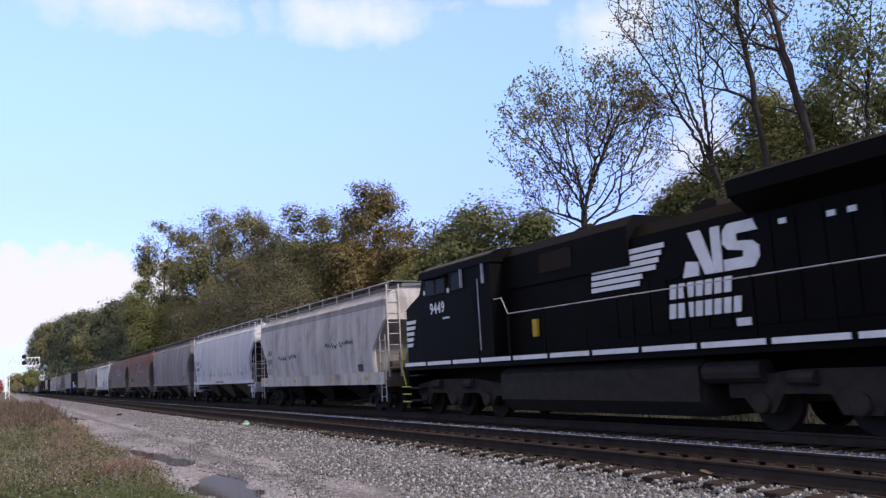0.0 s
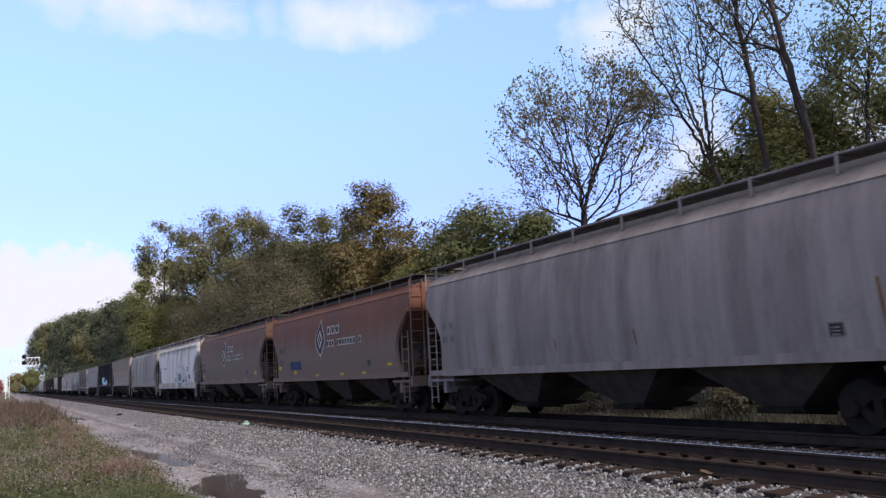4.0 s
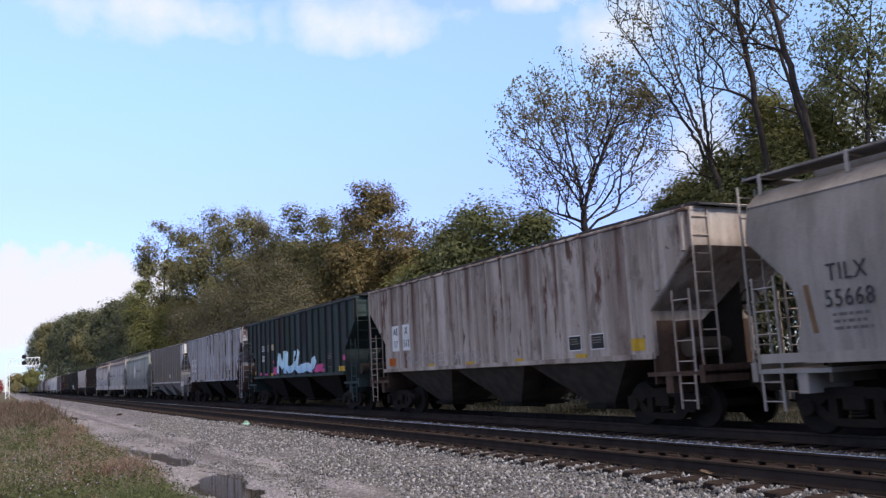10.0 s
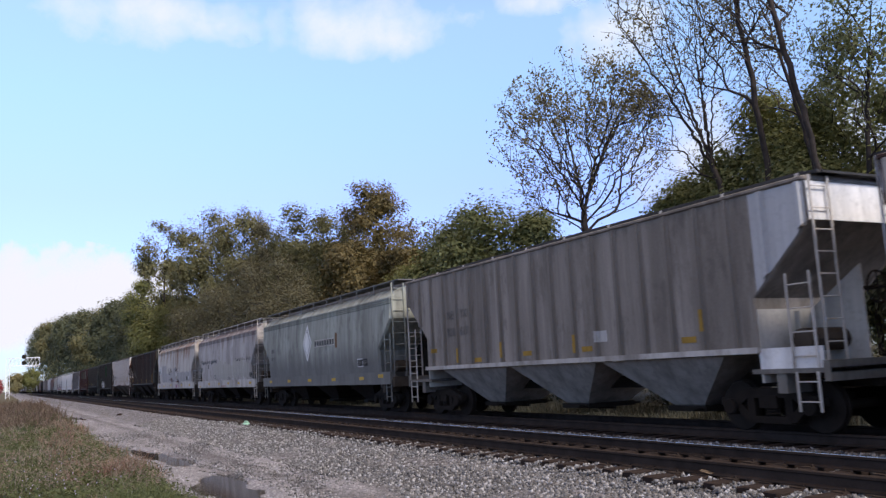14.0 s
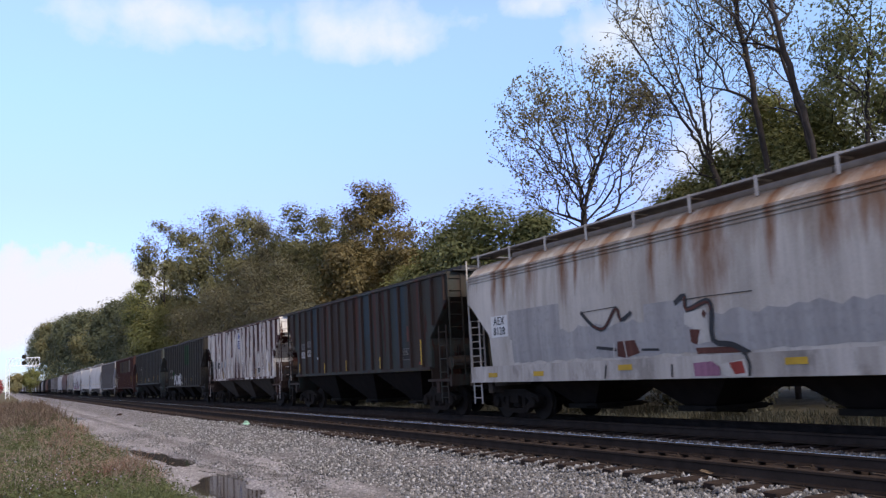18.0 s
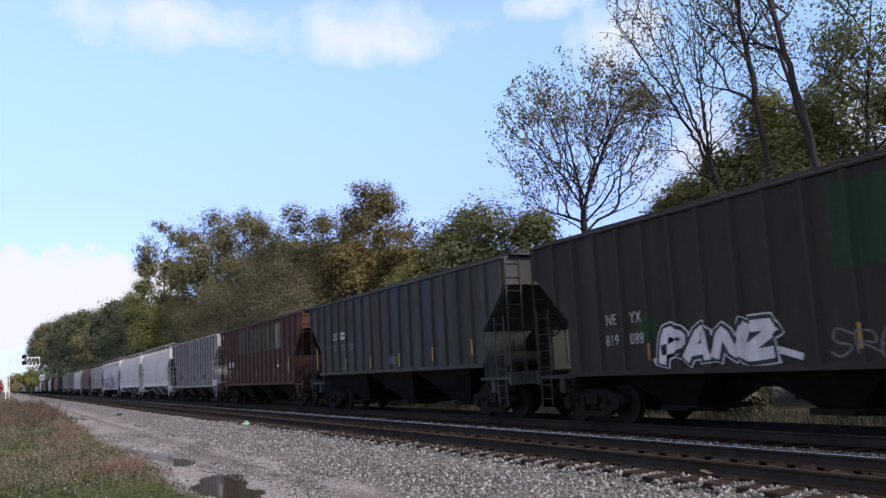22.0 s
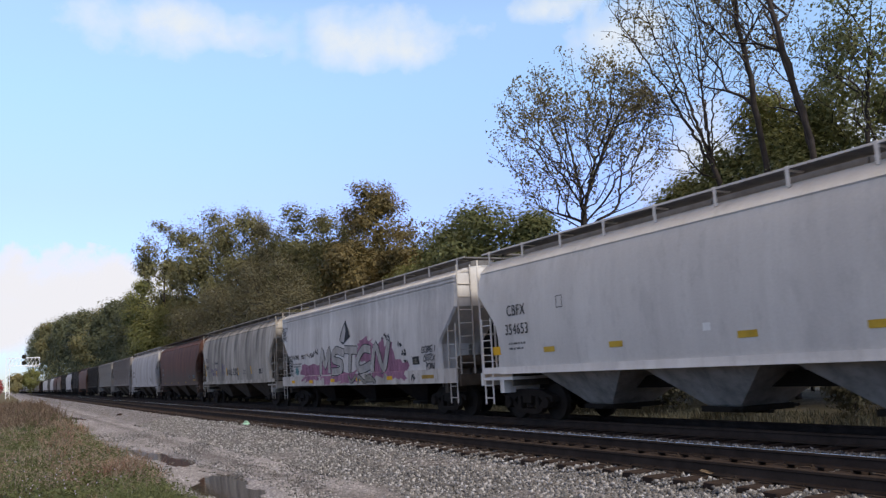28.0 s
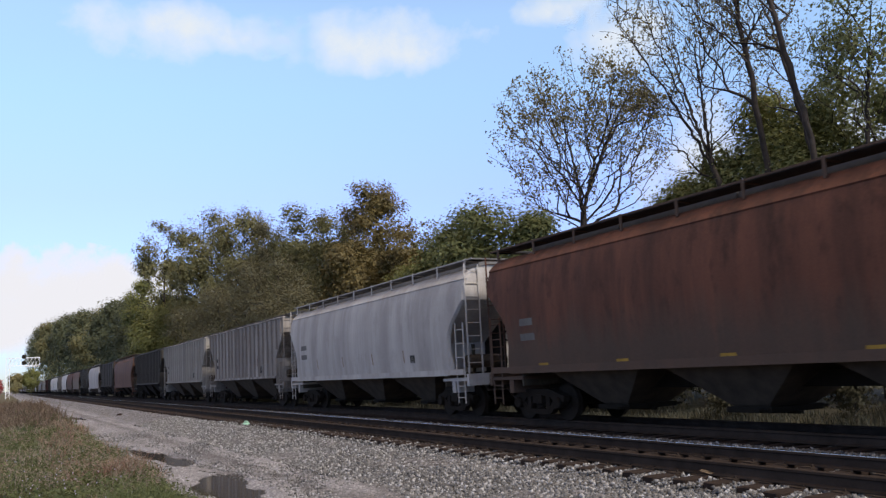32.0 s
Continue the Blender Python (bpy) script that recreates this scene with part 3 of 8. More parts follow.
def round_levels(H):
    lv = []
    for z in sorted({a for a, b in ROUND} | {a for a, b in ARCH if a < 4}):
        w = float(np.interp(z, [a for a, b in ROUND], [b for a, b in ROUND]))
        a = end_inset(ARCH, z)
        lv.append((z, w, H - a, max(0.0, end_inset(SLOPE, z) - a)))
    return lv + [(4.03, 1.43, H), (4.06, 1.41, H), (4.20, 1.28, H - 0.02), (4.34, 1.10, H - 0.05), (4.44, 0.7, H - 0.1), (4.47, 0.2, H - 0.12)]


def flat_levels(H, tall=0.0, z0=1.42, inset=1.12, knee=3.26):
    lv = []
    for z, w in ((z0, 1.50), (1.8, 1.535), (2.2, 1.55), (2.3, 1.55), (2.4, 1.55), (3.0, 1.545), (knee, 1.54), (3.5, 1.52), (3.78, 1.495)):
        lv.append((z, w, H - inset * min(1.0, max(0.0, (knee - z) / (knee - 2.25))), 0.06 if z < knee else 0.0))
    # three fluted bands under the eave
    for k in range(3):
        z = 3.80 + tall + (0.075 + 0.35 * tall) * k
        lv += [(z, 1.52, H), (z + 0.035, 1.52, H), (z + 0.045, 1.48, H), (z + 0.07, 1.48, H)]
    return lv + [(z + 0.08 + dz * (1 - 3 * tall), w, H - e) for dz, w, e in ((0.0, 1.44, 0.0), (0.15, 1.30, 0.02), (0.30, 1.10, 0.05), (0.41, 0.7, 0.08), (0.45, 0.2, 0.1))]


def ribbed_levels(H, z0=1.48, inset=1.3, knee=3.58):
    return [(z0, 1.47, H - inset, 0.04), (2.40, 1.47, H - inset, 0.04), (knee, 1.47, H, 0.02), (knee + 0.01, 1.47, H), (4.27, 1.47, H), (4.29, 1.52, H + 0.01), (4.335, 1.52, H + 0.01), (4.36, 1.45, H), (4.47, 0.6, H - 0.05), (4.48, 0.2, H - 0.06)]


def rib_geo(z0, z1):
    w = 0.055
    return Geo().loft([[(-w * 1.6, 0, z), (-w * 1.6, -0.015, z), (-w, -0.022, z), (-w * 0.7, -0.075, z), (w * 0.7, -0.075, z), (w, -0.022, z), (w * 1.6, -0.015, z), (w * 1.6, 0, z)] for z in (z0, z1)])


def side_y(kind, z):
    """Half width of a car's side at a height."""
    if kind == "round":
        return float(np.interp(z, [a for a, b in ROUND], [b for a, b in ROUND]))
    if kind == "flat":
        return float(np.interp(z, [1.0, 1.44, 1.45, 1.8, 2.2, 2.4, 3.0, 3.26, 3.5, 3.78], [1.575, 1.575, 1.502, 1.535, 1.55, 1.55, 1.545, 1.54, 1.52, 1.495]))
    return 1.47


RIB_X = {}           # places of the posts along each ribbed car
RIB_RISE = [(0.0, 0.075), (0.0385, 0.075), (0.055, 0.022), (0.088, 0.015), (0.090, 0.0), (9.0, 0.0)]


def decal(car, kind, name, polys, mat, label="", lift=0.008, step=0.0, groups=None):
    """Paint or film that follows the near side, over the posts too; polys: outlines in x, z."""
    bm = bmesh.new()
    for i, poly in enumerate(polys):
        vs = [bm.verts.new((x, -step * (groups[i] if groups else i), z)) for x, z in poly]
        bm.faces.new(vs)
    bmesh.ops.remove_doubles(bm, verts=bm.verts[:], dist=0.00002)
    xs, zs = [v.co.x for v in bm.verts], [v.co.z for v in bm.verts]
    cuts = []
    ribs = RIB_X.get(car.name, []) if kind == "ribbed" else []
    for r in ribs:
        cuts += [(r + s * d, 0) for d, h in RIB_RISE[1:5] for s in (-1, 1) if min(xs) < r + s * d < max(xs)]
    if kind != "ribbed":
        cuts += [(z, 2) for z in ((1.3, 1.55, 1.9, 2.3, 2.7, 3.0, 3.3, 3.6) if kind == "round" else (1.441, 1.449, 1.8, 2.2, 3.0, 3.26, 3.5)) if min(zs) < z < max(zs)]
    for c, axis in cuts:
        co, no = [0, 0, 0], [0, 0, 0]
        co[axis], no[axis] = c, 1
        bmesh.ops.bisect_plane(bm, geom=bm.verts[:] + bm.edges[:] + bm.faces[:], plane_co=co, plane_no=no)
    for v in bm.verts:
        d = min([abs(v.co.x - r) for r in ribs] or [9.0])
        v.co.y += -side_y(kind, v.co.z) - lift - (end_inset(RIB_RISE, d) if ribs else 0.0)
    me = bpy.data.meshes.new(name)
    bm.to_mesh(me)
    bm.free()
    return part(name, me, mat, car, label)


def rect(x0, x1, z0, z1):
    return [(x0, z0), (x1, z0), (x1, z1), (x0, z1)]


def patch(car, kind, name, x0, x1, z0, z1, mat, label="", outline=None, lift=0.006):
    return decal(car, kind, name, [outline or rect(x0, x1, z0, z1)], mat, label, lift)


def between(car, x):
    """Middle of the panel between two posts that holds a place."""
    r = RIB_X.get(car.name)
    if not r:
        return x
    mids = [(a + b) / 2 for a, b in zip(r, r[1:])]
    return min(mids, key=lambda m: abs(m - x))


def curve(pts, n=5):
    """A smooth line through the points."""
    out = []
    for i in range(len(pts) - 1):
        a, b, c, d = (Vector(pts[max(0, min(len(pts) - 1, i + k))]) for k in (-1, 0, 1, 2))
        for j in range(n):
            t = j / n
            out.append(tuple(0.5 * (2 * b + (c - a) * t + (2 * a - 5 * b + 4 * c - d) * t * t + (3 * b - a - 3 * c + d) * t ** 3)))
    return out + [tuple(pts[-1])]


def strip(pts, w):
    """Outline quads of a brush stroke along a line."""
    v = [Vector(q) for q in pts]
    k = len(v)
    L, R = [], []
    for i in range(k):
        d = (v[min(i + 1, k - 1)] - v[max(i - 1, 0)])
        d = d.normalized() if d.length > 1e-6 else Vector((1, 0))
        o = Vector((-d.y, d.x)) * w / 2
        q = v[i] + (d * w * 0.3 * (1 if i == k - 1 else -1) if i in (0, k - 1) else Vector((0, 0)))
        L.append(q + o)
        R.append(q - o)
    return [[tuple(L[i]), tuple(R[i]), tuple(R[i + 1]), tuple(L[i + 1])] for i in range(k - 1)]


GLYPH = {
    "M": [[(0, 0), (0.12, 1), (0.5, 0.3), (0.88, 1), (1, 0)]], "U": [[(0, 1), (0.05, 0.25), (0.45, 0.02), (0.9, 0.25), (1, 1)]],
    "L": [[(0.25, 1), (0.18, 0.15), (1, 0.1)]], "A": [[(0, 0), (0.5, 1), (1, 0)], [(0.2, 0.38), (0.8, 0.38)]], "P": [[(0.1, 0), (0.1, 1), (0.85, 0.85), (0.75, 0.5), (0.1, 0.42)]],
    "N": [[(0.05, 0), (0.1, 1), (0.88, 0.05), (1, 1)]], "Z": [[(0, 0.95), (0.95, 0.95), (0.05, 0.06), (1, 0.06)]], "S": [[(0.95, 0.9), (0.3, 1), (0.1, 0.7), (0.85, 0.4), (0.75, 0.05), (0, 0.05)]],
    "T": [[(0, 0.95), (1, 0.95)], [(0.5, 0.9), (0.45, 0)]], "C": [[(0.95, 0.9), (0.3, 0.97), (0.05, 0.5), (0.3, 0.04), (0.95, 0.12)]], "O": [[(0.5, 1), (0.05, 0.75), (0.05, 0.25), (0.5, 0), (0.95, 0.25), (0.95, 0.75), (0.5, 1)]],
    "E": [[(0.9, 0.97), (0.1, 0.95), (0.1, 0.05), (0.95, 0.05)], [(0.1, 0.5), (0.7, 0.5)]], "R": [[(0.1, 0), (0.1, 1), (0.85, 0.85), (0.7, 0.5), (0.15, 0.45), (1, 0)]], "K": [[(0.1, 0), (0.1, 1)], [(0.95, 1), (0.2, 0.5), (1, 0)]],
    "Y": [[(0, 1), (0.5, 0.5), (1, 1)], [(0.5, 0.5), (0.4, 0)]], "D": [[(0.1, 0), (0.1, 1), (0.8, 0.8), (0.9, 0.3), (0.1, 0.02)]], "I": [[(0.5, 0), (0.5, 1)]], "X": [[(0, 0), (1, 1)], [(0, 1), (1, 0)]],
    "B": [[(0.1, 0), (0.1, 1), (0.8, 0.8), (0.2, 0.5), (0.95, 0.3), (0.1, 0)]], "W": [[(0, 1), (0.25, 0), (0.5, 0.7), (0.75, 0), (1, 1)]], "G": [[(0.95, 0.9), (0.3, 0.97), (0.05, 0.5), (0.3, 0.04), (0.95, 0.1), (0.9, 0.5), (0.55, 0.48)]],
    "V": [[(0, 1), (0.45, 0), (1, 1)]], "H": [[(0.1, 0), (0.1, 1)], [(0.9, 0), (0.95, 1)], [(0.1, 0.5), (0.9, 0.55)]]}


def graffiti(car, kind, text, x0, x1, z0, z1, w, fill, rim=None, rim_w=0.05, seed=0, lean=0.08, jit=0.2, label="spray-painted letters", lift=0.012, name="graffiti"):
    """Spray-painted letters: brush strokes, with a rim of another colour round them."""
    rng = random.Random(seed)
    n = len(text)
    cell = (x1 - x0) / n
    inner, outer = [], []
    for k, ch in enumerate(text):
        if ch == " ":
            continue
        drop, tall = rng.uniform(0, 0.08), rng.uniform(0.88, 1.0)
        for line in GLYPH[ch]:
            pts = []
            for gx, gz in line:
                u = gx + rng.uniform(-jit, jit)
                v = drop + gz * tall * (1 - drop) + rng.uniform(-jit, jit) * 0.6
                pts.append((x0 + cell * (k + 0.06 + 0.88 * u) + lean * (v - 0.5), z0 + w / 2 + (z1 - z0 - w) * v))
            c = curve(pts, 4)
            inner.append((k, strip(c, w)))
            outer.append((k, strip(c, w + 2 * rim_w)))
    for k, ch in enumerate(text):
        if ch == " ":
            continue
        flat = lambda group: [q for m, s in group if m == k for q in s]
        which = [i for i, (m, s) in enumerate(inner) if m == k for q in s]
        if rim:
            decal(car, kind, name + "_outline", flat(outer), rim, "dark outline", lift + 0.0004 * k, 0.0003, which)
        if fill:
            decal(car, kind, name, flat(inner), fill, label, lift + 0.0004 * k + (0.008 if rim else 0), 0.0003, which)


def cloud_shape(x0, x1, z0, z1, seed, n=26, rag=0.25):
    rng = random.Random(seed)
    cx, cz, a, b = (x0 + x1) / 2, (z0 + z1) / 2, (x1 - x0) / 2, (z1 - z0) / 2
    pts = []
    for i in range(n):
        t = 2 * math.pi * i / n
        c, s = math.cos(t), math.sin(t)
        k = rng.uniform(1 - rag, 1 + rag * 0.3)
        pts.append((cx + a * k * math.copysign(abs(c) ** 0.6, c), cz + b * k * math.copysign(abs(s) ** 0.6, s)))
    return pts


def blob(car, kind, x0, x1, z0, z1, mat, seed, label="", lift=0.006, name="spray_cloud", rag=0.25, n=26):
    return decal(car, kind, name, [cloud_shape(x0, x1, z0, z1, seed, n, rag)], mat, label, lift)


def ragged_band(x0, x1, z0, z1, seed, n=40, rag=0.12):
    rng = random.Random(seed)
    up = [(x0 + (x1 - x0) * i / n, z1 + rng.uniform(-rag, rag) + 0.5 * rag * math.sin(i * 0.9)) for i in range(n + 1)]
    dn = [(x0 + (x1 - x0) * i / n, z0 + rng.uniform(-rag, rag) * 0.4) for i in range(n + 1)]
    return dn + up[::-1]


def yellow(car, kind, spots, h=0.11, w=0.45, mat=None):
    """Reflective sheeting: level pieces."""
    for x, z in spots:
        patch(car, kind, "reflector", x - w / 2, x + w / 2, z - h / 2, z + h / 2, mat or YELLOW, lift=0.01)


def posts(car, spots, w=0.07, h=0.42, mat=None):
    """Reflective sheeting: upright pieces on the posts."""
    r = RIB_X[car.name]
    for x, z in spots:
        x = min(r, key=lambda m: abs(m - x))
        patch(car, "ribbed", "reflector", x - w / 2, x + w / 2, z - h / 2, z + h / 2, mat or YELLOW, lift=0.006)


def grime(name, col, vary=0.3):
    """Old paint film with streaks and worn spots."""
    n = Nodes(name, 0.75, 0.0, 0.1)
    col = (1.0 * col[0], 0.965 * col[1], 0.90 * col[2])
    vs = n.coords((1.0, 1.0, 0.1))
    c = n.mix(n.ramp(n.noise(vs, 3.0, 5.0), [(0.35, 0.0), (0.7, 1.0)]), tuple(min(1, a * (1 + vary)) for a in col), tuple(a * (1 - vary) for a in col))
    c = n.mix(n.ramp(n.noise(n.coords(), 7.0, 5.0, 0.7), [(0.5, 0.0), (0.72, 0.6)]), c, tuple(a * (1 - 1.6 * vary) for a in col))
    n.colour(c)
    return n.mat


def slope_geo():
    """A dark liner under a rounded end, from one cheek of the arch to the other; the recess's shade is in its colour.
    """
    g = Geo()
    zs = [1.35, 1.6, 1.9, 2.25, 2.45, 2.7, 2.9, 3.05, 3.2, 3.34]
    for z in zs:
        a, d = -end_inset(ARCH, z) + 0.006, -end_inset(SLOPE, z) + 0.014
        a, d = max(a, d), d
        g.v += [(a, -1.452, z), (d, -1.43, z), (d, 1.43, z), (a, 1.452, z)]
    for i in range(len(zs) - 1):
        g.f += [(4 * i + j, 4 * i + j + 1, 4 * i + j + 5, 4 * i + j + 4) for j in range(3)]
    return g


HOPPER_DULL = grime("dull_bulkhead_sheets", (0.14, 0.132, 0.125), 0.3)
GREY_END = grime("grey_end_sheets", (0.40, 0.39, 0.375), 0.2)
DARK_BROWN = grime("dark_brown_bulkhead", (0.085, 0.072, 0.060), 0.35)
# near-black liner colour stands for the deep shade inside the arch
SLOPE_SHADE = plain("shaded_slope_liner", (0.034, 0.029, 0.025), 0.9, spec=0.05)


def hopper_car(s_left, pitch, kind, mat, label, hop, roofmat, detail=True, trim=None, ribs=20, ribmat=None, z0=1.48, endmat=None, tall=0.0):
    """A covered hopper; s_left: its left end at the start, pitch: coupler to coupler."""
    H = (pitch - 1.4) / 2
    Hk = round(H, 1)
    x = s_left + H
    car = thing("covered_hopper_car", label, "rail car", (x, FAR_Y, 0), "covered hopper cars of the train")
    MOVERS.append((car, x))
    trim = trim or mat
    if kind == "round":
        part("body", kept(("round_body", Hk), lambda: Geo().loft(body_rings(round_levels(Hk))), 28), mat, car)
    elif kind == "flat":
        part("body", kept(("flat_body", Hk, tall), lambda: Geo().loft(body_rings(flat_levels(Hk, tall))), 25), mat, car)
    else:
        part("body", kept(("ribbed_body", Hk, z0), lambda: Geo().loft(body_rings(ribbed_levels(Hk, z0), 0.03)), 25), mat, car)
    # sills
    sill = {"round": lambda: Geo().box(-Hk + 0.15, Hk - 0.15, -0.035, 0.035, 1.24, 1.40).box(-Hk + 1.1, Hk - 1.1, -0.06, 0.035, 1.22, 1.25),
            "flat": lambda: Geo().box(-Hk + 0.1, Hk - 0.1, -0.035, 0.035, 1.03, 1.44).box(-Hk + 0.1, Hk - 0.1, -0.05, 0.035, 1.01, 1.04),
            "ribbed": lambda: Geo().box(-Hk + 1.28, Hk - 1.28, -0.06, 0.035, z0 - 0.06, z0 + 0.05)}[kind]
    sy = {"round": 1.515, "flat": 1.54, "ribbed": 1.49}[kind]
    for s in (-1, 1):
        part("side_sill", kept(("side_sill", kind, Hk, z0), sill), trim, car, at=pose(0, s * sy, 0, 0, 0, 0 if s < 0 else 180))
    part("centre_sill", kept(("centre_sill", Hk), lambda: Geo().box(-Hk - 0.1, Hk + 0.1, -0.32, 0.32, 0.78, 1.06)), BLACK, car)
    for s in (-1, 1):
        turn = 0 if s > 0 else 180
        m = pose(s * H, 0, 0, 0, 0, turn)
        part("end_platform", kept(("end_platform", kind), lambda: Geo().box(-1.5, 0.12, -1.48, 1.48, 1.06, 1.14).box(0.0, 0.12, -1.5, 1.5, 0.92, 1.26).box(-1.0, -0.8, -1.45, 1.45, 0.72, 1.06)), {"round": trim, "flat": HOPPER_GREY, "ribbed": HOPPER_DULL if endmat is SUNLIT_END else endmat or mat}[kind], car, at=m)
        if kind == "round":
            part("slope_sheet", kept(("slope_sheet",), slope_geo), SLOPE_SHADE, car, at=m)
        if detail and kind != "ribbed":
            g = Geo()
            for i in range(4):
                g.box(0.004, 0.012, -0.75, -0.25, 3.5 - 0.09 * i, 3.535 - 0.09 * i)
            tagged(part("end_print", kept(("end_print",), lambda: g), DGREY, car, at=m), kind="stuff")
        deep = {"round": 1.42, "flat": 1.14, "ribbed": 1.28}[kind]
        part("end_bulkhead", kept(("end_bulkhead", kind), lambda: Geo().box(-deep - 0.05, -deep, -1.44, 1.44, 0.9, 2.2).box(-deep, -deep + 0.1, -0.5, -0.42, 1.1, 2.15).box(-deep, -deep + 0.1, 0.42, 0.5, 1.1, 2.15)), {"round": DARK_BROWN, "flat": HOPPER_DULL, "ribbed": GREY_END if endmat is SUNLIT_END else endmat or mat}[kind], car, at=m)
        if endmat is SUNLIT_END:
            part("end_top_sheet", kept(("end_top_sheet",), lambda: Geo().box(0.006, 0.016, -1.455, 1.455, 3.6, 4.26).box(-1.32, 0.0, -1.46, -1.44, 1.14, 1.5)), endmat, car, at=m)
        part("centre_web", kept(("centre_web", kind), lambda: Geo().plate([(-deep, 1.1), (-0.2, 1.1), (-0.2, 2.9), (-deep, 2.2)], -0.02, 0.02)), GREY_END if endmat is SUNLIT_END else BLACK, car, at=m)
        part("coupler", kept(("coupler",), coupler_geo), STEEL_DARK, car, at=pose(s * (H + 0.1), 0, 0, 0, 0, turn))
        make_truck(car, s * (H - 1.55), fine=detail)
        if detail:
            top = {"round": 4.45, "flat": 4.5, "ribbed": 4.35}[kind]
            for y in (-1.22, 1.22):
                part("end_ladder", kept(("end_ladder", kind), lambda: ladder_geo(0.46, 1.0, top, 9)), trim, car, at=pose(s * (H + 0.08), y, 0))
                part("side_ladder", kept(("side_ladder", kind), lambda: ladder_geo(0.48, 1.14, 2.75, 4, "x")), trim, car, at=pose(s * (H - 0.32), y * 1.235, 0))
                part("step", kept(("step",), lambda: ladder_geo(0.42, 0.42, 1.08, 2, "x")), trim, car, at=pose(s * (H - 0.32), y * 1.235, 0))
    # hoppers under the body
    bay = (H - 2.1) * 2 / 3
    for k in (-1, 0, 1):
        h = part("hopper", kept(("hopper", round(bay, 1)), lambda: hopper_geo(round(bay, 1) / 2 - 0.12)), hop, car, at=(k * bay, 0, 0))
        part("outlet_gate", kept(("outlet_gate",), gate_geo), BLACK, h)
    # roof
    top = {"round": 4.47, "flat": 4.48 + tall, "ribbed": 4.48}[kind]
    n_hatch = 4 if detail else 1
    step = (2 * H - 1.6) / n_hatch
    for k in range(n_hatch):
        part("roof_hatch", kept(("roof_hatch", round(step, 1)), lambda: Geo().loft([[(-step / 2 + 0.02, -0.45, 0), (step / 2 - 0.02, -0.45, 0), (step / 2 - 0.02, 0.45, 0), (-step / 2 + 0.02, 0.45, 0)], [(-step / 2 + 0.03, -0.4, 0.24), (step / 2 - 0.03, -0.4, 0.24), (step / 2 - 0.03, 0.4, 0.24), (-step / 2 + 0.03, 0.4, 0.24)]])), roofmat, car, at=(-H + 0.8 + (k + 0.5) * step, 0, top - 0.03))
    rimmat = BOARD if kind == "ribbed" else trim
    bz = 4.62 + tall if kind != "ribbed" else 4.425
    by = 1.02 if kind != "ribbed" else 1.10
    for s in (-1, 1):
        part("running_board", kept(("running_board", Hk), lambda: Geo().box(-Hk - 0.15, Hk + 0.15, -0.19, 0.40, -0.045, -0.005)), roofmat, car, "open steel walkway grating", at=pose(0, s * by, bz, 0, 0, 0 if s < 0 else 180))
        part("walkway_rim", kept(("walkway_rim", Hk), lambda: Geo().box(-Hk - 0.15, Hk + 0.15, -0.212, -0.19, -0.03, 0.008)), rimmat, car, at=pose(0, s * by, bz, 0, 0, 0 if s < 0 else 180))
    part("end_walkway", kept(("end_walkway",), lambda: Geo().box(-0.2, 0.2, -1.2, 1.2, -0.04, 0.0)), roofmat, car, at=(H - 0.02, 0, bz - 0.005))
    part("end_walkway", kept(("end_walkway",), lambda: Geo()), roofmat, car, at=(-H + 0.02, 0, bz - 0.005))
    if detail:
        n_b = 10
        low = {"round": 0.36, "flat": 0.36, "ribbed": 0.13}[kind]
        br = kept(("walkway_bracket", kind), lambda: Geo().box(-0.035, 0.035, -0.012, 0.012, -low, 0.02).box(-0.03, 0.03, -0.012, 0.4, -0.07, -0.04))
        for s in (-1, 1):
            for k in range(n_b):
                part("walkway_bracket", br, trim, car, at=pose(-H + 0.25 + k * (2 * H - 0.5) / (n_b - 1), s * (by + 0.21), bz, 0, 0, 0 if s < 0 else 180))
        part("brake_wheel", kept(("brake_wheel",), lambda: Geo().tube([(0, 0.28 * math.cos(a), 0.28 * math.sin(a)) for a in [2 * math.pi * i / 16 for i in range(17)]], 0.02, 5, caps=False).tube([(0, -0.27, 0), (0, 0.27, 0)], 0.015, 4).tube([(0, 0, -0.27), (0, 0, 0.27)], 0.015, 4).tube([(-0.25, 0, 0), (0.03, 0, 0)], 0.04, 6)), STEEL_DARK, car, at=(H + 0.15, -0.1, 2.45))
        part("air_reservoir", kept(("air_reservoir",), lambda: Geo().tube([(0, -0.75, 0), (0, -0.7, 0), (0, 0.5, 0), (0, 0.55, 0)], 0.2, 12)), HOPPER_GREY, car, at=(H - 0.72, -0.3, 1.62))
    if kind == "ribbed":
        rib = kept(("rib", z0), lambda: rib_geo(z0 + 0.02, 4.27))
        span = H - 0.12
        RIB_X[car.name] = [-span + k * 2 * span / (ribs - 1) for k in range(ribs)]
        for s in (-1, 1):
            for rx in RIB_X[car.name]:
                gap = H - abs(rx)
                if gap < 1.3:
                    zlow = round(3.58 - gap * 1.18 / 1.3 + 0.06, 1)
                    me = kept(("rib", zlow), lambda: rib_geo(zlow, 4.27))
                else:
                    me = rib
                part("rib", me, ribmat or mat, car, at=pose(rx, -1.468, 0) if s < 0 else pose(rx, 1.468, 0, 0, 0, 180))
    return car, H


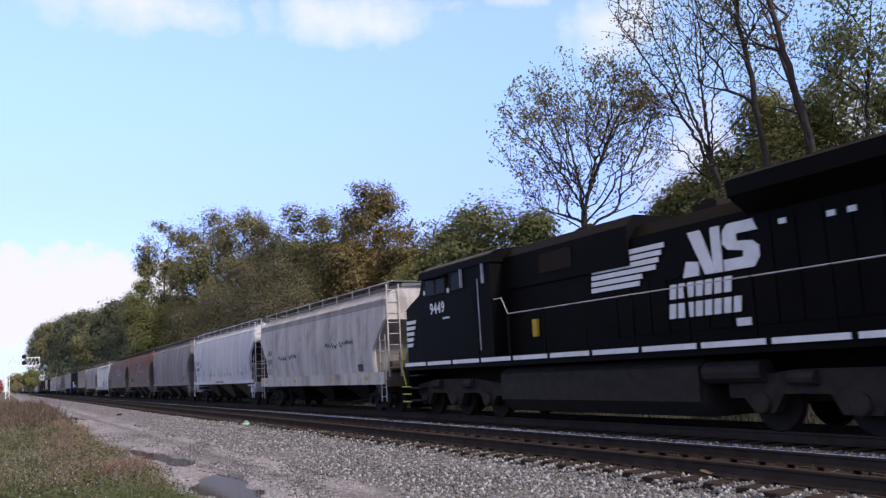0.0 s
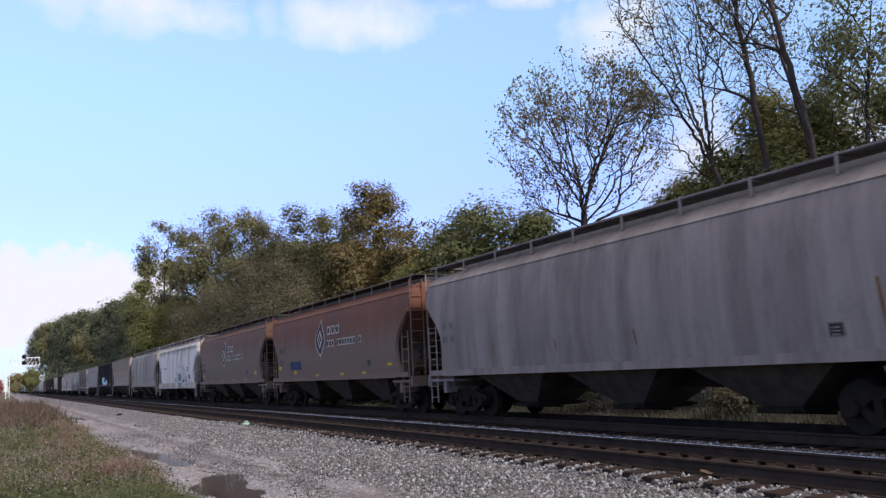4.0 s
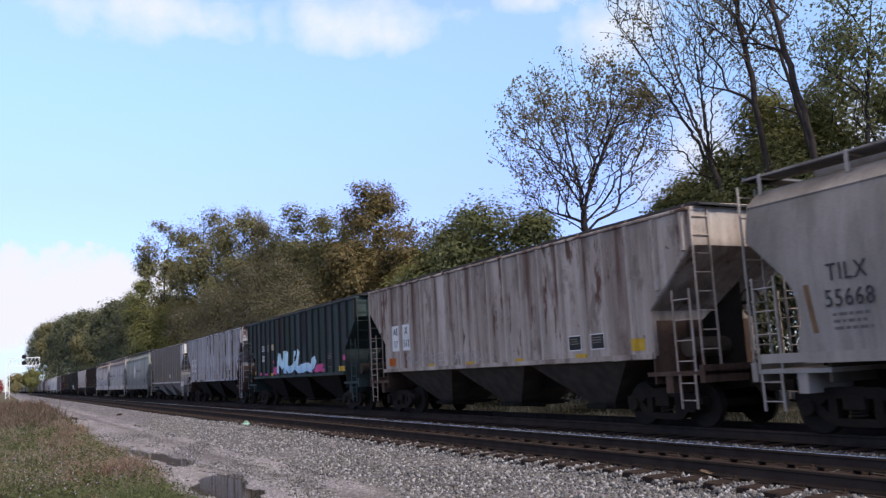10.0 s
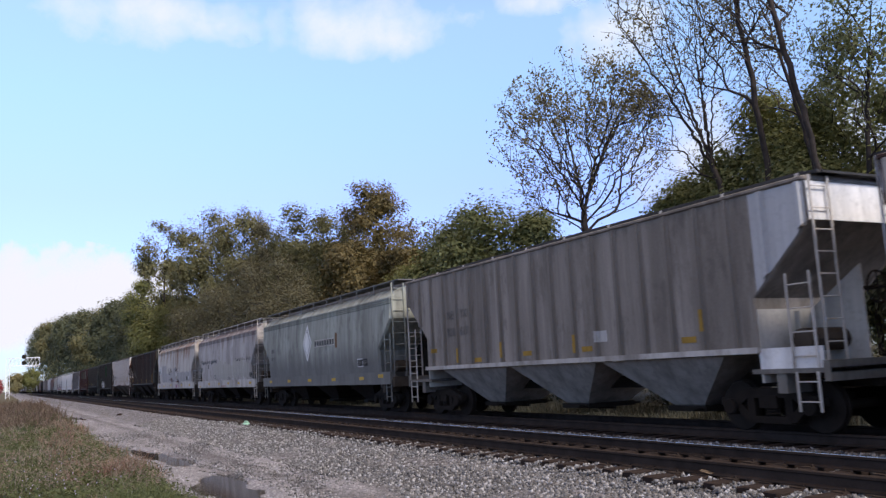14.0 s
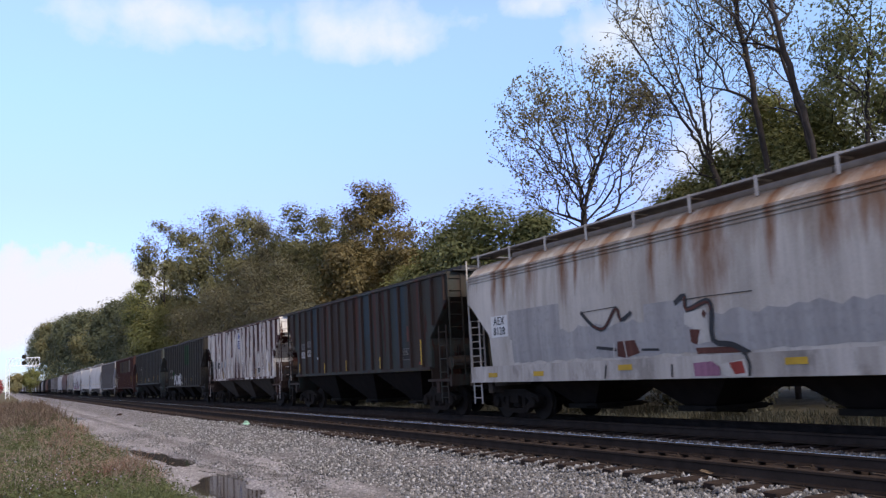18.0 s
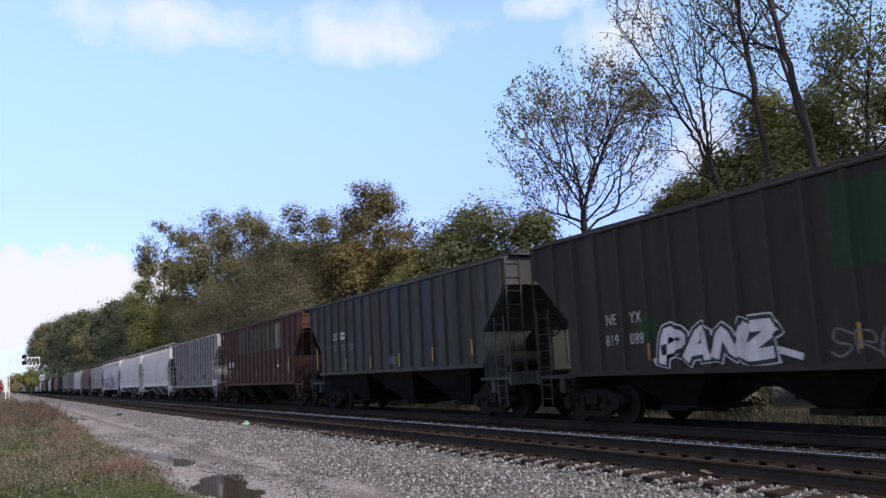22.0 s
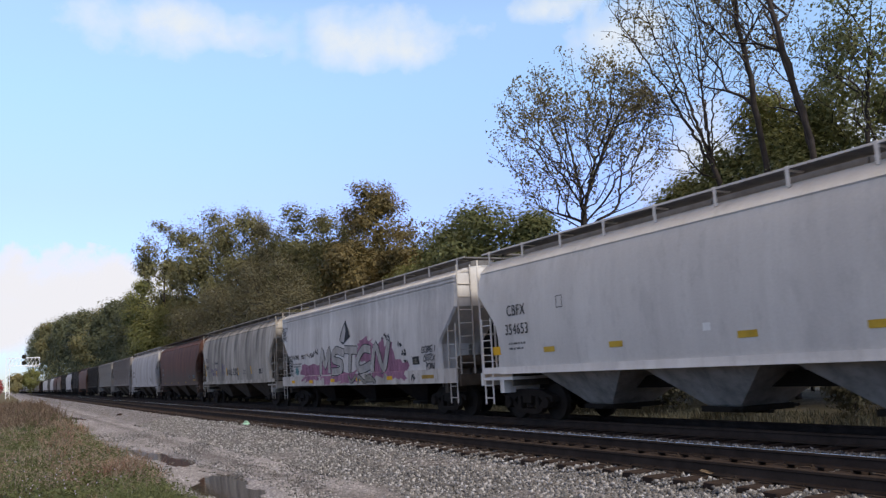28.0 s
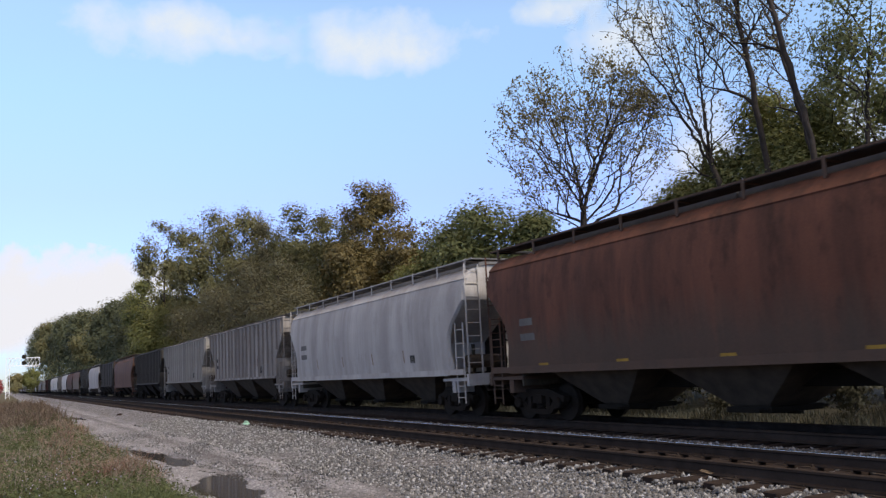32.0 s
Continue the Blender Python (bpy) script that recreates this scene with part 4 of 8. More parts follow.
def marks(car, kind, x, rows, size=0.42, mat=None, width=0.82):
    """Reporting marks; rows: words with their height; on a ribbed car a blank parts the words over a post."""
    for t, z in rows:
        for i, w in enumerate(t.split(" ")):
            xx = between(car, x + 0.81 * i) if kind == "ribbed" else x
            lettering(w, size, (xx, -side_y(kind, z) - 0.022, z), mat or INK, car, width)


def bars(car, kind, x, z, n, w, h, mat, gap=0.06, seed=0, lift=0.006):
    """Small lines of print that cannot be read: short bars, word by word."""
    rng = random.Random(seed)
    words = []
    for i in range(n):
        a, end = x, x + w * rng.uniform(0.75, 1.0)
        while a < end:
            ww = rng.uniform(1.2, 4.0) * h
            words.append(rect(a, min(end, a + ww), z - i * (h + gap), z - i * (h + gap) + h))
            a += ww + 0.7 * h
    tagged(decal(car, kind, "print", words, mat, lift=lift), kind="stuff")


def smudge(car, kind, x, z, w, h, mat, seed, n=14):
    """Half scraped-off lettering: small ragged flecks in a row."""
    rng = random.Random(seed)
    flecks = []
    for i in range(n):
        cx, cz = x + w * (i + rng.random()) / n, z + h * rng.uniform(-0.5, 0.5)
        a, b = rng.uniform(0.03, 0.09), rng.uniform(0.03, 0.11)
        flecks.append([(cx + a * math.cos(t) * rng.uniform(0.5, 1.2), cz + b * math.sin(t) * rng.uniform(0.5, 1.2)) for t in [2 * math.pi * j / 7 for j in range(7)]])
    tagged(decal(car, kind, "scuffing", flecks, mat, "scraped-off lettering", 0.005, 0.0004), kind="stuff")


def fade_mat(name, top, bottom, z0, z1):
    """Sprayed paint that fades from one tone to another over its height."""
    n = Nodes(name, 0.6, 0.0, 0.2)
    sep = n.add("SeparateXYZ")
    v = n.coords()
    n.link(v, sep.inputs[0])
    h = n.math("ADD", sep.outputs[2], n.math("MULTIPLY", n.math("SUBTRACT", n.noise(v, 1.5, 4.0), 0.5), 0.5))
    t = n.math("DIVIDE", n.math("SUBTRACT", h, z0), z1 - z0)
    n.colour(n.mix(0.25, n.ramp(t, [(0.0, bottom), (1.0, top)]), n.ramp(n.noise(v, 9.0, 3.0), [(0.3, bottom), (0.7, top)])))
    return n.mat


LAV = grime("faded_magenta_spray", (0.25, 0.12, 0.19), 0.4)
PINK = grime("pink_spray", (0.60, 0.10, 0.28), 0.25)
ICE = fade_mat("ice_blue_spray", (0.56, 0.80, 0.84), (0.24, 0.45, 0.68), 1.45, 2.25)
TEAL = grime("teal_spray", (0.085, 0.21, 0.23), 0.4)
BLUE = grime("blue_spray", (0.030, 0.058, 0.125), 0.4)
SILVER = grime("silver_spray", (0.36, 0.36, 0.37), 0.25)
PALE = grime("pale_grey_spray", (0.30, 0.295, 0.30), 0.3)
WHITE_SPRAY = grime("white_spray", (0.50, 0.50, 0.52), 0.25)
FADEDWHITE = grime("faded_white_decal", (0.46, 0.45, 0.44), 0.2)
SIGNBLUE = grime("blue_sign_paint", (0.035, 0.05, 0.22), 0.15)
GREYPATCH = grime("grey_overpaint", (0.20, 0.195, 0.18), 0.2)
BANDGREY = grime("cool_grey_overpaint", (0.31, 0.31, 0.325), 0.2)
DGREY = grime("dark_grey_overpaint", (0.13, 0.13, 0.135), 0.25)
CHARCOAL = grime("charcoal_stencil", (0.035, 0.035, 0.036), 0.25)
BEIGE = grime("beige_paper", (0.42, 0.36, 0.25), 0.15)
OLIVE = grime("grey_green_overpaint", (0.33, 0.325, 0.31), 0.14)
OLIVEBROWN = grime("olive_brown_overpaint", (0.085, 0.07, 0.058), 0.25)
DARKPATCH = grime("dark_overpaint", (0.065, 0.052, 0.052), 0.25)
BEIGEGREY = grime("beige_grey_overpaint", (0.19, 0.175, 0.155), 0.2)
GREENPATCH = grime("green_overpaint", (0.022, 0.05, 0.026), 0.25)
NAVY = grime("faded_navy_decal", (0.032, 0.038, 0.048), 0.2)
MAROON = grime("maroon_spray", (0.10, 0.042, 0.036), 0.35)
RED = grime("red_stencil", (0.26, 0.05, 0.045), 0.2)
VIOLET = grime("violet_marker", (0.10, 0.08, 0.16), 0.2)
LIME = grime("lime_reflector", (0.40, 0.38, 0.08), 0.15)
GOLD = grime("golden_reflector", (0.60, 0.33, 0.03), 0.15)
ORANGE = grime("orange_reflector", (0.45, 0.12, 0.03), 0.2)
OLD_YELLOW = grime("aged_yellow_reflector", (0.30, 0.185, 0.045), 0.3)


PALE_BLUE = grime("pale_blue_grey_end_paint", (0.40, 0.415, 0.45), 0.16)
HOPPER_PALE = grime("pale_hopper_sheets", (0.24, 0.228, 0.22), 0.3)
# white ends made brighter than the body; sun on them is in the colour
SUNLIT_END = grime("sunlit_white_end_sheets", (0.60, 0.61, 0.64), 0.25)


RUSTY_END = grime("rust_brown_end_sheets", (0.075, 0.048, 0.038), 0.4)


def build_train():
    specs = {
        1: (-43.16, 17.6, "flat"), 2: (-60.75, 17.6, "round"), 3: (-79.06, 18.3, "round"), 4: (-96.36, 17.3, "round"), 5: (-113.98, 17.6, "round"),
        6: (-131.14, 17.2, "flat"), 7: (-149.18, 18.0, "round"), 8: (-166.88, 17.7, "ribbed"), 9: (-184.27, 17.4, "ribbed"), 10: (-201.80, 17.5, "ribbed"),
        11: (-219.0, 17.2, "ribbed"), 12: (-236.5, 17.5, "flat"), 13: (-253.02, 16.5, "flat"), 14: (-270.24, 17.2, "flat"), 15: (-287.7, 17.5, "ribbed"),
        16: (-305.21, 17.5, "ribbed"), 17: (-322.24, 17.0, "ribbed"), 18: (-339.78, 17.5, "ribbed"), 19: (-356.85, 17.1, "ribbed"), 20: (-373.93, 17.1, "ribbed"),
        21: (-390.82, 16.9, "round"), 22: (-408.09, 17.3, "round"), 23: (-427.0, 18.9, "flat"), 24: (-445.28, 18.3, "round"), 25: (-463.0, 17.7, "round"),
        26: (-481.13, 18.1, "round"), 27: (-498.63, 17.5, "ribbed"), 28: (-516.5, 17.8, "ribbed"), 29: (-534.5, 18.0, "ribbed"), 30: (-552.5, 18.0, "round")}
    BROWN_RUN = (0.185, 0.080, 0.038)
    P = {
        1: paint("paint_grey_white", (0.50, 0.495, 0.50), (0.24, 0.23, 0.23), 0.42, 0.0, seed=1, soot=0.4, scuff=0.4),
        2: paint("paint_pale_blue_grey", (0.58, 0.615, 0.67), (0.36, 0.365, 0.395), 0.4, 0.0, seed=2, soot=0.3),
        3: paint("paint_dusty_grey", (0.27, 0.255, 0.26), (0.13, 0.12, 0.12), 0.6, 0.0, seed=3),
        4: paint("paint_faded_brown", (0.185, 0.075, 0.050), (0.13, 0.085, 0.072), 0.6, 0.0, seed=4, low=(0.235, 0.186, 0.150), low_z=2.75),
        5: paint("paint_brown_film", (0.17, 0.092, 0.070), (0.12, 0.088, 0.075), 0.6, 0.0, seed=5, low=(0.235, 0.188, 0.154), low_z=3.0),
        6: paint("paint_white_streaked", (0.70, 0.72, 0.74), (0.40, 0.38, 0.37), 0.35, 0.0, seed=6, soot=0.2, top=(0.42, 0.37, 0.31), runs=[(2.86, 0.14, 1.3, (0.06, 0.05, 0.035)), (2.45, 0.28, 1.8, (0.26, 0.2, 0.13)), (-3.4, 0.3, 2.4, (0.2, 0.17, 0.14)), (-1.2, 0.16, 2.2, (0.2, 0.17, 0.15)), (0.8, 0.2, 2.0, (0.22, 0.19, 0.16)), (5.4, 0.25, 2.2, (0.22, 0.18, 0.14))]),
        7: paint("paint_mid_grey", (0.36, 0.35, 0.335), (0.17, 0.16, 0.15), 0.5, 0.0, seed=7, soot=0.6, runs=[(3.6, 0.14, 2.4, (0.06, 0.056, 0.052)), (4.6, 0.25, 2.0, (0.09, 0.085, 0.08)), (2.0, 0.6, 1.8, (0.12, 0.11, 0.105)), (-1.4, 0.25, 2.0, (0.1, 0.095, 0.09)), (-4.0, 0.3, 1.8, (0.11, 0.10, 0.095))]),
        8: paint("paint_chalky_white", (0.50, 0.465, 0.44), (0.19, 0.14, 0.115), 0.7, 0.3, (0.11, 0.062, 0.044), seed=8, soot=0.7, scuff=0.5, runs=[(x, 0.2, 1.9, (0.105, 0.056, 0.042)) for x in (-6.2, -5.3, -4.5, -3.9, -2.9, -1.9, -0.8, 0.3, 1.2, 2.4, 3.6, 4.7, 6.0)]),
        9: paint("paint_dark_teal", (0.042, 0.076, 0.080), (0.030, 0.028, 0.026), 0.7, 0.0, seed=9, soot=0.45, runs=[(x, 0.6, 1.2, (0.018, 0.045, 0.028)) for x in (-0.6, 3.5)] + [(-1.9, 0.25, 2.8, (0.045, 0.022, 0.02)), (1.6, 0.7, 2.4, (0.018, 0.014, 0.014))]),
        10: paint("paint_blue_grey_rusted", (0.47, 0.53, 0.63), (0.2, 0.175, 0.17), 0.55, 0.62, (0.055, 0.032, 0.027), seed=10, soot=0.5, scuff=0.75),
        11: paint("paint_grey", (0.315, 0.297, 0.283), (0.15, 0.134, 0.12), 0.7, 0.0, seed=11, soot=0.6, scuff=0.35),
        12: paint("paint_pale_green", (0.37, 0.415, 0.385), (0.14, 0.135, 0.125), 0.6, 0.0, seed=12, soot=0.6, scuff=0.4, low=(0.16, 0.155, 0.15), low_z=2.2),
        13: paint("paint_grey_red_top", (0.45, 0.445, 0.45), (0.25, 0.235, 0.23), 0.6, 0.0, seed=13, soot=0.5, scuff=0.4, top=(0.17, 0.075, 0.055)),
        14: paint("paint_white_rust_runs", (0.58, 0.575, 0.56), (0.28, 0.255, 0.23), 0.5, 0.0, seed=14, top=(0.30, 0.20, 0.13), runs=[(2.97, 0.18, 2.6, BROWN_RUN), (1.5, 0.6, 1.9, BROWN_RUN), (0.75, 0.2, 2.7, BROWN_RUN), (-3.2, 0.22, 2.7, BROWN_RUN), (-2.7, 0.12, 3.1, BROWN_RUN), (-0.1, 0.16, 2.4, BROWN_RUN), (-6.4, 0.2, 2.5, BROWN_RUN), (-5.9, 0.15, 2.9, BROWN_RUN), (4.2, 0.3, 2.8, BROWN_RUN), (6.0, 0.5, 2.7, BROWN_RUN), (5.0, 0.9, 3.0, (0.24, 0.125, 0.070)), (-4.6, 0.3, 2.8, (0.20, 0.10, 0.055)), (-1.6, 0.25, 2.9, (0.22, 0.115, 0.062))]),
        15: paint("paint_dark_grey_green", (0.043, 0.056, 0.051), (0.058, 0.032, 0.025), 0.85, 0.35, (0.05, 0.022, 0.016), seed=15, soot=0.4, runs=[(x, 0.2, 1.2, (0.085, 0.03, 0.02)) for x in (-6.3, -2.6, -0.4, 0.7, 2.4, 6.1)] + [(x, 0.9, 0.8, (0.030, 0.050, 0.062)) for x in (-4.3, 1.6, 4.5)]),
        16: paint("paint_white_heavy_rust", (0.80, 0.80, 0.78), (0.32, 0.24, 0.20), 0.45, 0.86, (0.062, 0.022, 0.017), seed=16),
        17: paint("paint_blackened_green", (0.045, 0.042, 0.037), (0.036, 0.031, 0.028), 0.8, 0.0, seed=17),
        18: paint("paint_dark_blue_green", (0.062, 0.082, 0.082), (0.060, 0.048, 0.042), 0.8, 0.0, seed=18, soot=0.45, scuff=0.4, runs=[(x, 0.7, 0.8, (0.040, 0.058, 0.076)) for x in (-2.2, 1.0, 3.4)] + [(-5.0, 0.8, 1.0, (0.04, 0.046, 0.042)), (5.4, 0.6, 1.0, (0.035, 0.038, 0.034))]),
        19: paint("paint_maroon", (0.088, 0.034, 0.029), (0.066, 0.044, 0.038), 0.7, 0.0, seed=19),
        20: paint("paint_light_grey_pitted", (0.385, 0.39, 0.415), (0.18, 0.165, 0.16), 0.5, 0.12, (0.05, 0.045, 0.045), seed=20, scuff=0.55, soot=0.5),
        21: paint("paint_white", (0.60, 0.60, 0.60), (0.40, 0.39, 0.38), 0.3, 0.0, seed=21, soot=0.15),
        22: paint("paint_light_grey", (0.57, 0.58, 0.585), (0.38, 0.37, 0.37), 0.25, 0.0, seed=22, soot=0.15),
        23: paint("paint_lavender_white", (0.60, 0.62, 0.64), (0.34, 0.32, 0.32), 0.45, 0.0, seed=23),
        24: paint("paint_sooty_grey", (0.45, 0.43, 0.395), (0.15, 0.14, 0.128), 0.7, 0.0, seed=24, soot=0.6, runs=[(-4.6, 0.5, 2.3, (0.085, 0.079, 0.072)), (-3.6, 0.4, 2.2, (0.085, 0.079, 0.072)), (-6.6, 0.25, 2.3, (0.09, 0.085, 0.08)), (-1.6, 0.3, 2.0, (0.10, 0.092, 0.083)), (0.6, 0.5, 2.2, (0.085, 0.079, 0.072)), (3.0, 0.5, 2.0, (0.09, 0.083, 0.075)), (5.2, 0.4, 2.2, (0.09, 0.083, 0.075))]),
        25: paint("paint_red_brown", (0.165, 0.068, 0.047), (0.070, 0.040, 0.033), 0.8, 0.0, seed=25, low=(0.118, 0.086, 0.068), low_z=2.2, soot=0.6, scuff=0.45, blotch=0.7),
        26: paint("paint_clean_white", (0.46, 0.46, 0.475), (0.28, 0.27, 0.27), 0.5, 0.0, seed=26),
        27: paint("paint_white_grey", (0.38, 0.37, 0.37), (0.13, 0.11, 0.10), 0.85, 0.1, seed=27),
        28: paint("paint_bone_grey", (0.33, 0.32, 0.31), (0.15, 0.14, 0.13), 0.6, 0.0, seed=28),
        29: paint("paint_charcoal", (0.06, 0.058, 0.058), (0.04, 0.035, 0.03), 0.6, 0.0, seed=29),
        30: paint("paint_old_red", (0.15, 0.075, 0.055), (0.08, 0.05, 0.04), 0.6, 0.0, seed=30)}
    words = {
        1: "grey-white smooth-sided covered hopper with dark scuffs and white sill", 2: "pale blue-grey round-sided covered hopper with rust streak marks",
        3: "dusty grey round-sided covered hopper car", 4: "faded brown round-sided covered hopper with white leaf emblem and blue patch",
        5: "brown round-sided covered hopper with leaf emblem and grey road film", 6: "white streaked covered hopper with teal and white graffiti",
        7: "mid-grey weathered round-sided covered hopper", 8: "chalky white ribbed covered hopper with dark streaks", 9: "dark teal ribbed covered hopper with ice-blue and pink graffiti",
        10: "blue-grey ribbed covered hopper with large dark rust patches", 11: "plain grey ribbed covered hopper with pale hoppers", 12: "pale green covered hopper with white diamond",
        13: "grey covered hopper with rusty red roof edge", 14: "white covered hopper with rust runs and overpainted graffiti", 15: "dark grey-green ribbed covered hopper with rust streaks",
        16: "white ribbed covered hopper heavily rusted with blue sign", 17: "blackened ribbed covered hopper with white graffiti and green patch", 18: "dark blue-green ribbed covered hopper with yellow marks",
        19: "maroon ribbed covered hopper with grey overpaint blocks", 20: "light grey ribbed covered hopper with dark pits", 21: "clean white round-sided covered hopper", 22: "light grey round-sided covered hopper with yellow reflectors",
        23: "lavender-white covered hopper with magenta and grey graffiti", 24: "sooty grey round-sided covered hopper with dark streaks", 25: "red-brown round-sided covered hopper with grey film",
        26: "clean white-grey round-sided covered hopper", 27: "streaked white-grey ribbed covered hopper", 28: "bone grey ribbed covered hopper", 29: "charcoal ribbed covered hopper", 30: "old red-brown round-sided covered hopper"}
    white_trim = paint("paint_white_sill", (0.56, 0.555, 0.55), (0.24, 0.22, 0.2), 0.6, 0.0, seed=50, scuff=0.4)
    bright_trim = paint("paint_fresh_sill", (0.70, 0.70, 0.70), (0.42, 0.40, 0.38), 0.3, 0.0, seed=51, soot=0.1)
    light_hop = {2, 3, 4, 5, 7, 8, 11, 16, 20, 21, 22, 24, 25, 26, 27, 28}
    ribpaint = {10: paint("paint_pale_posts", (0.46, 0.46, 0.47), (0.2, 0.16, 0.14), 0.6, 0.35, (0.05, 0.03, 0.025), seed=61), 15: paint("paint_rusty_posts", (0.06, 0.042, 0.036), (0.035, 0.022, 0.018), 0.7, 0.0, seed=62), 20: paint("paint_dull_posts", (0.17, 0.165, 0.17), (0.12, 0.11, 0.11), 0.7, 0.0, seed=63), 16: paint("paint_white_posts", (0.74, 0.73, 0.71), (0.25, 0.17, 0.13), 0.6, 0.35, (0.062, 0.022, 0.017), seed=64), 18: paint("paint_dull_blue_posts", (0.062, 0.058, 0.052), (0.04, 0.032, 0.026), 0.7, 0.0, seed=66), 9: paint("paint_dull_teal_posts", (0.03, 0.036, 0.035), (0.022, 0.02, 0.019), 0.7, 0.0, seed=65)}
    LOW_SIDE = {17: 1.16, 19: 1.16, 20: 1.12}
    C = {}
    for k, (s, pitch, kind) in specs.items():
        trim = {11: white_trim, 21: bright_trim, 22: bright_trim}.get(k, P[k]) if k not in (1, 6, 13, 14, 23) else white_trim
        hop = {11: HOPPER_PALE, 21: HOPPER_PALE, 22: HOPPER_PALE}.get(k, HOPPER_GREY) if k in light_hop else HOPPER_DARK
        roof = BOARD if specs[k][2] == "ribbed" or k in (4, 5, 25) else BOARD_GREY
        C[k] = hopper_car(s, pitch, kind, P[k], words[k], hop, roof, True, trim=trim, ribmat=ribpaint.get(k), z0=LOW_SIDE.get(k, 1.48), endmat=RUSTY_END if k in (8, 10, 16) else SUNLIT_END if k in (11, 20) else None, tall=0.1 if k == 23 else 0.0)
    for k, (car, H) in C.items():
        dress_car(k, car, H, specs[k][2])
    # the rest of the train, far down the line
    order = [(29, "ribbed"), (26, "round"), (17, "ribbed"), (5, "round"), (25, "round"), (23, "round"), (11, "ribbed"), (21, "round"), (22, "round"), (15, "ribbed"), (19, "ribbed"), (7, "round"), (28, "ribbed"), (3, "round"), (27, "ribbed")]
    s = -552.5
    for i in range(62):
        k, kind = order[i % len(order)]
        s -= 17.6
        hopper_car(s, 17.6, kind, P[k], words[k].split(" with ")[0] + " far down the train", HOPPER_DARK if k not in light_hop else HOPPER_GREY, BOARD, False, ribs=9)


def dress_car(k, car, H, kind):
    """Marks, stencils, reflectors and graffiti on the side that is seen."""
    R = "ribbed"
    if k == 1:
        for j, (x, z, w) in enumerate(((-4.9, 2.32, 1.4), (-3.2, 2.35, 1.2), (1.9, 2.6, 1.4), (3.6, 2.6, 1.5))):
            smudge(car, kind, x, z, w, 0.16, INK, 11 + j, 18)
        marks(car, kind, -6.3, [("CEFX", 2.62), ("10657", 2.2)], 0.34, DGREY)
        framed(car, kind, 5.45, 1.5, 0.5, 0.27, DGREY)
        yellow(car, kind, [(-6.9, 1.24), (-2.2, 1.24), (2.6, 1.24), (6.4, 1.24)], 0.12, 0.4)
        bars(car, kind, -6.8, 1.8, 3, 0.9, 0.05, DGREY, 0.05, 1)
    elif k == 2:
        marks(car, kind, -6.24, [("GCCX", 2.64), ("81001", 2.23)], 0.38, INK, 0.86)
        bars(car, kind, -6.6, 1.92, 2, 0.9, 0.05, DGREY, 0.08, 2)
        bars(car, kind, -5.6, 2.6, 4, 0.3, 0.03, DGREY, 0.05, 4)
        rust_bar(car, kind, [(-7.1, 2.0, 0.4), (-4.5, 1.72, 0.44), (-2.23, 1.72, 0.44), (-0.14, 1.7, 0.48), (2.12, 1.7, 0.5), (4.6, 1.7, 0.5), (6.5, 1.72, 0.45)])
        for i, x in enumerate((-2.9, 0.1, 1.3, 5.2)):
            bars(car, kind, x, 1.82, 3, 0.62, 0.035, DGREY, 0.04, 5 + i)
        yellow(car, kind, [(-1.48, 1.77), (2.85, 1.76)], 0.13, 0.46, LIME)
        lettering("DO NOT HAMMER ON SIDES OF CAR", 0.135, (-0.03, -1.56, 1.335), RED, car, 0.95)
    elif k == 3:
        framed(car, kind, 6.1, 1.62, 0.3, 0.24, DGREY)
        bars(car, kind, -7.3, 2.6, 2, 0.9, 0.2, DGREY, 0.2, 31)
        rust_bar(car, kind, [(7.1, 1.64, 0.85), (1.4, 1.72, 0.35), (-4.4, 1.72, 0.35), (-1.5, 1.72, 0.3)], 0.06)
        bars(car, kind, -3.4, 1.8, 3, 0.7, 0.04, DGREY, 0.05, 3)
    elif k in (4, 5):
        x0 = -0.68 if k == 4 else -0.78
        leaf(car, kind, x0, 2.98)
        block_row(car, kind, x0 + 0.86, 3.06, 3, 0.36, 0.34, 0.15)
        block_row(car, kind, x0 + 0.84, 2.57, 13, 0.24, 0.27, 0.055, skip=(3, 11))
        if k == 4:
            marks(car, kind, -6.2, [("WHTX", 2.65), ("5245", 2.11)], 0.36, DGREY, 0.86)
            for a, b, s in ((-4.95, -4.1, 1), (-4.3, -3.3, 2)):
                blob(car, kind, a, b, 1.72, 2.12, BLUE, 40 + s, "faded blue spray patch", 0.006 + 0.002 * s, "blue_patch", 0.35, 14)
            graffiti(car, kind, "RSE", -4.85, -3.3, 1.72, 2.12, 0.12, BLUE, None, seed=4, lift=0.012)
            yellow(car, kind, [(-6.57, 1.86), (-4.26, 1.62)], 0.16, 0.42)
            yellow(car, kind, [(-1.28, 1.44), (1.67, 1.44), (3.96, 1.44), (6.4, 1.7)], 0.1, 0.4)
        else:
            graffiti(car, kind, "OBONRA", -5.4, -2.4, 1.62, 2.15, 0.04, GREYPATCH, None, seed=51, jit=0.24, label="faint silver scrawl")
            bars(car, kind, -6.6, 2.42, 2, 0.65, 0.15, CHARCOAL, 0.24, 32)
            yellow(car, kind, [(-6.75, 1.75), (6.3, 1.75)], 0.18, 0.4)
            yellow(car, kind, [(-4.2, 1.40), (-1.5, 1.40), (1.4, 1.40), (4.1, 1.40)], 0.1, 0.4)
        framed(car, kind, 4.4, 1.66, 0.3, 0.26, DGREY)
        bars(car, kind, 0.6, 1.85, 2, 0.5, 0.04, DGREY, 0.05, k)
    elif k == 6:
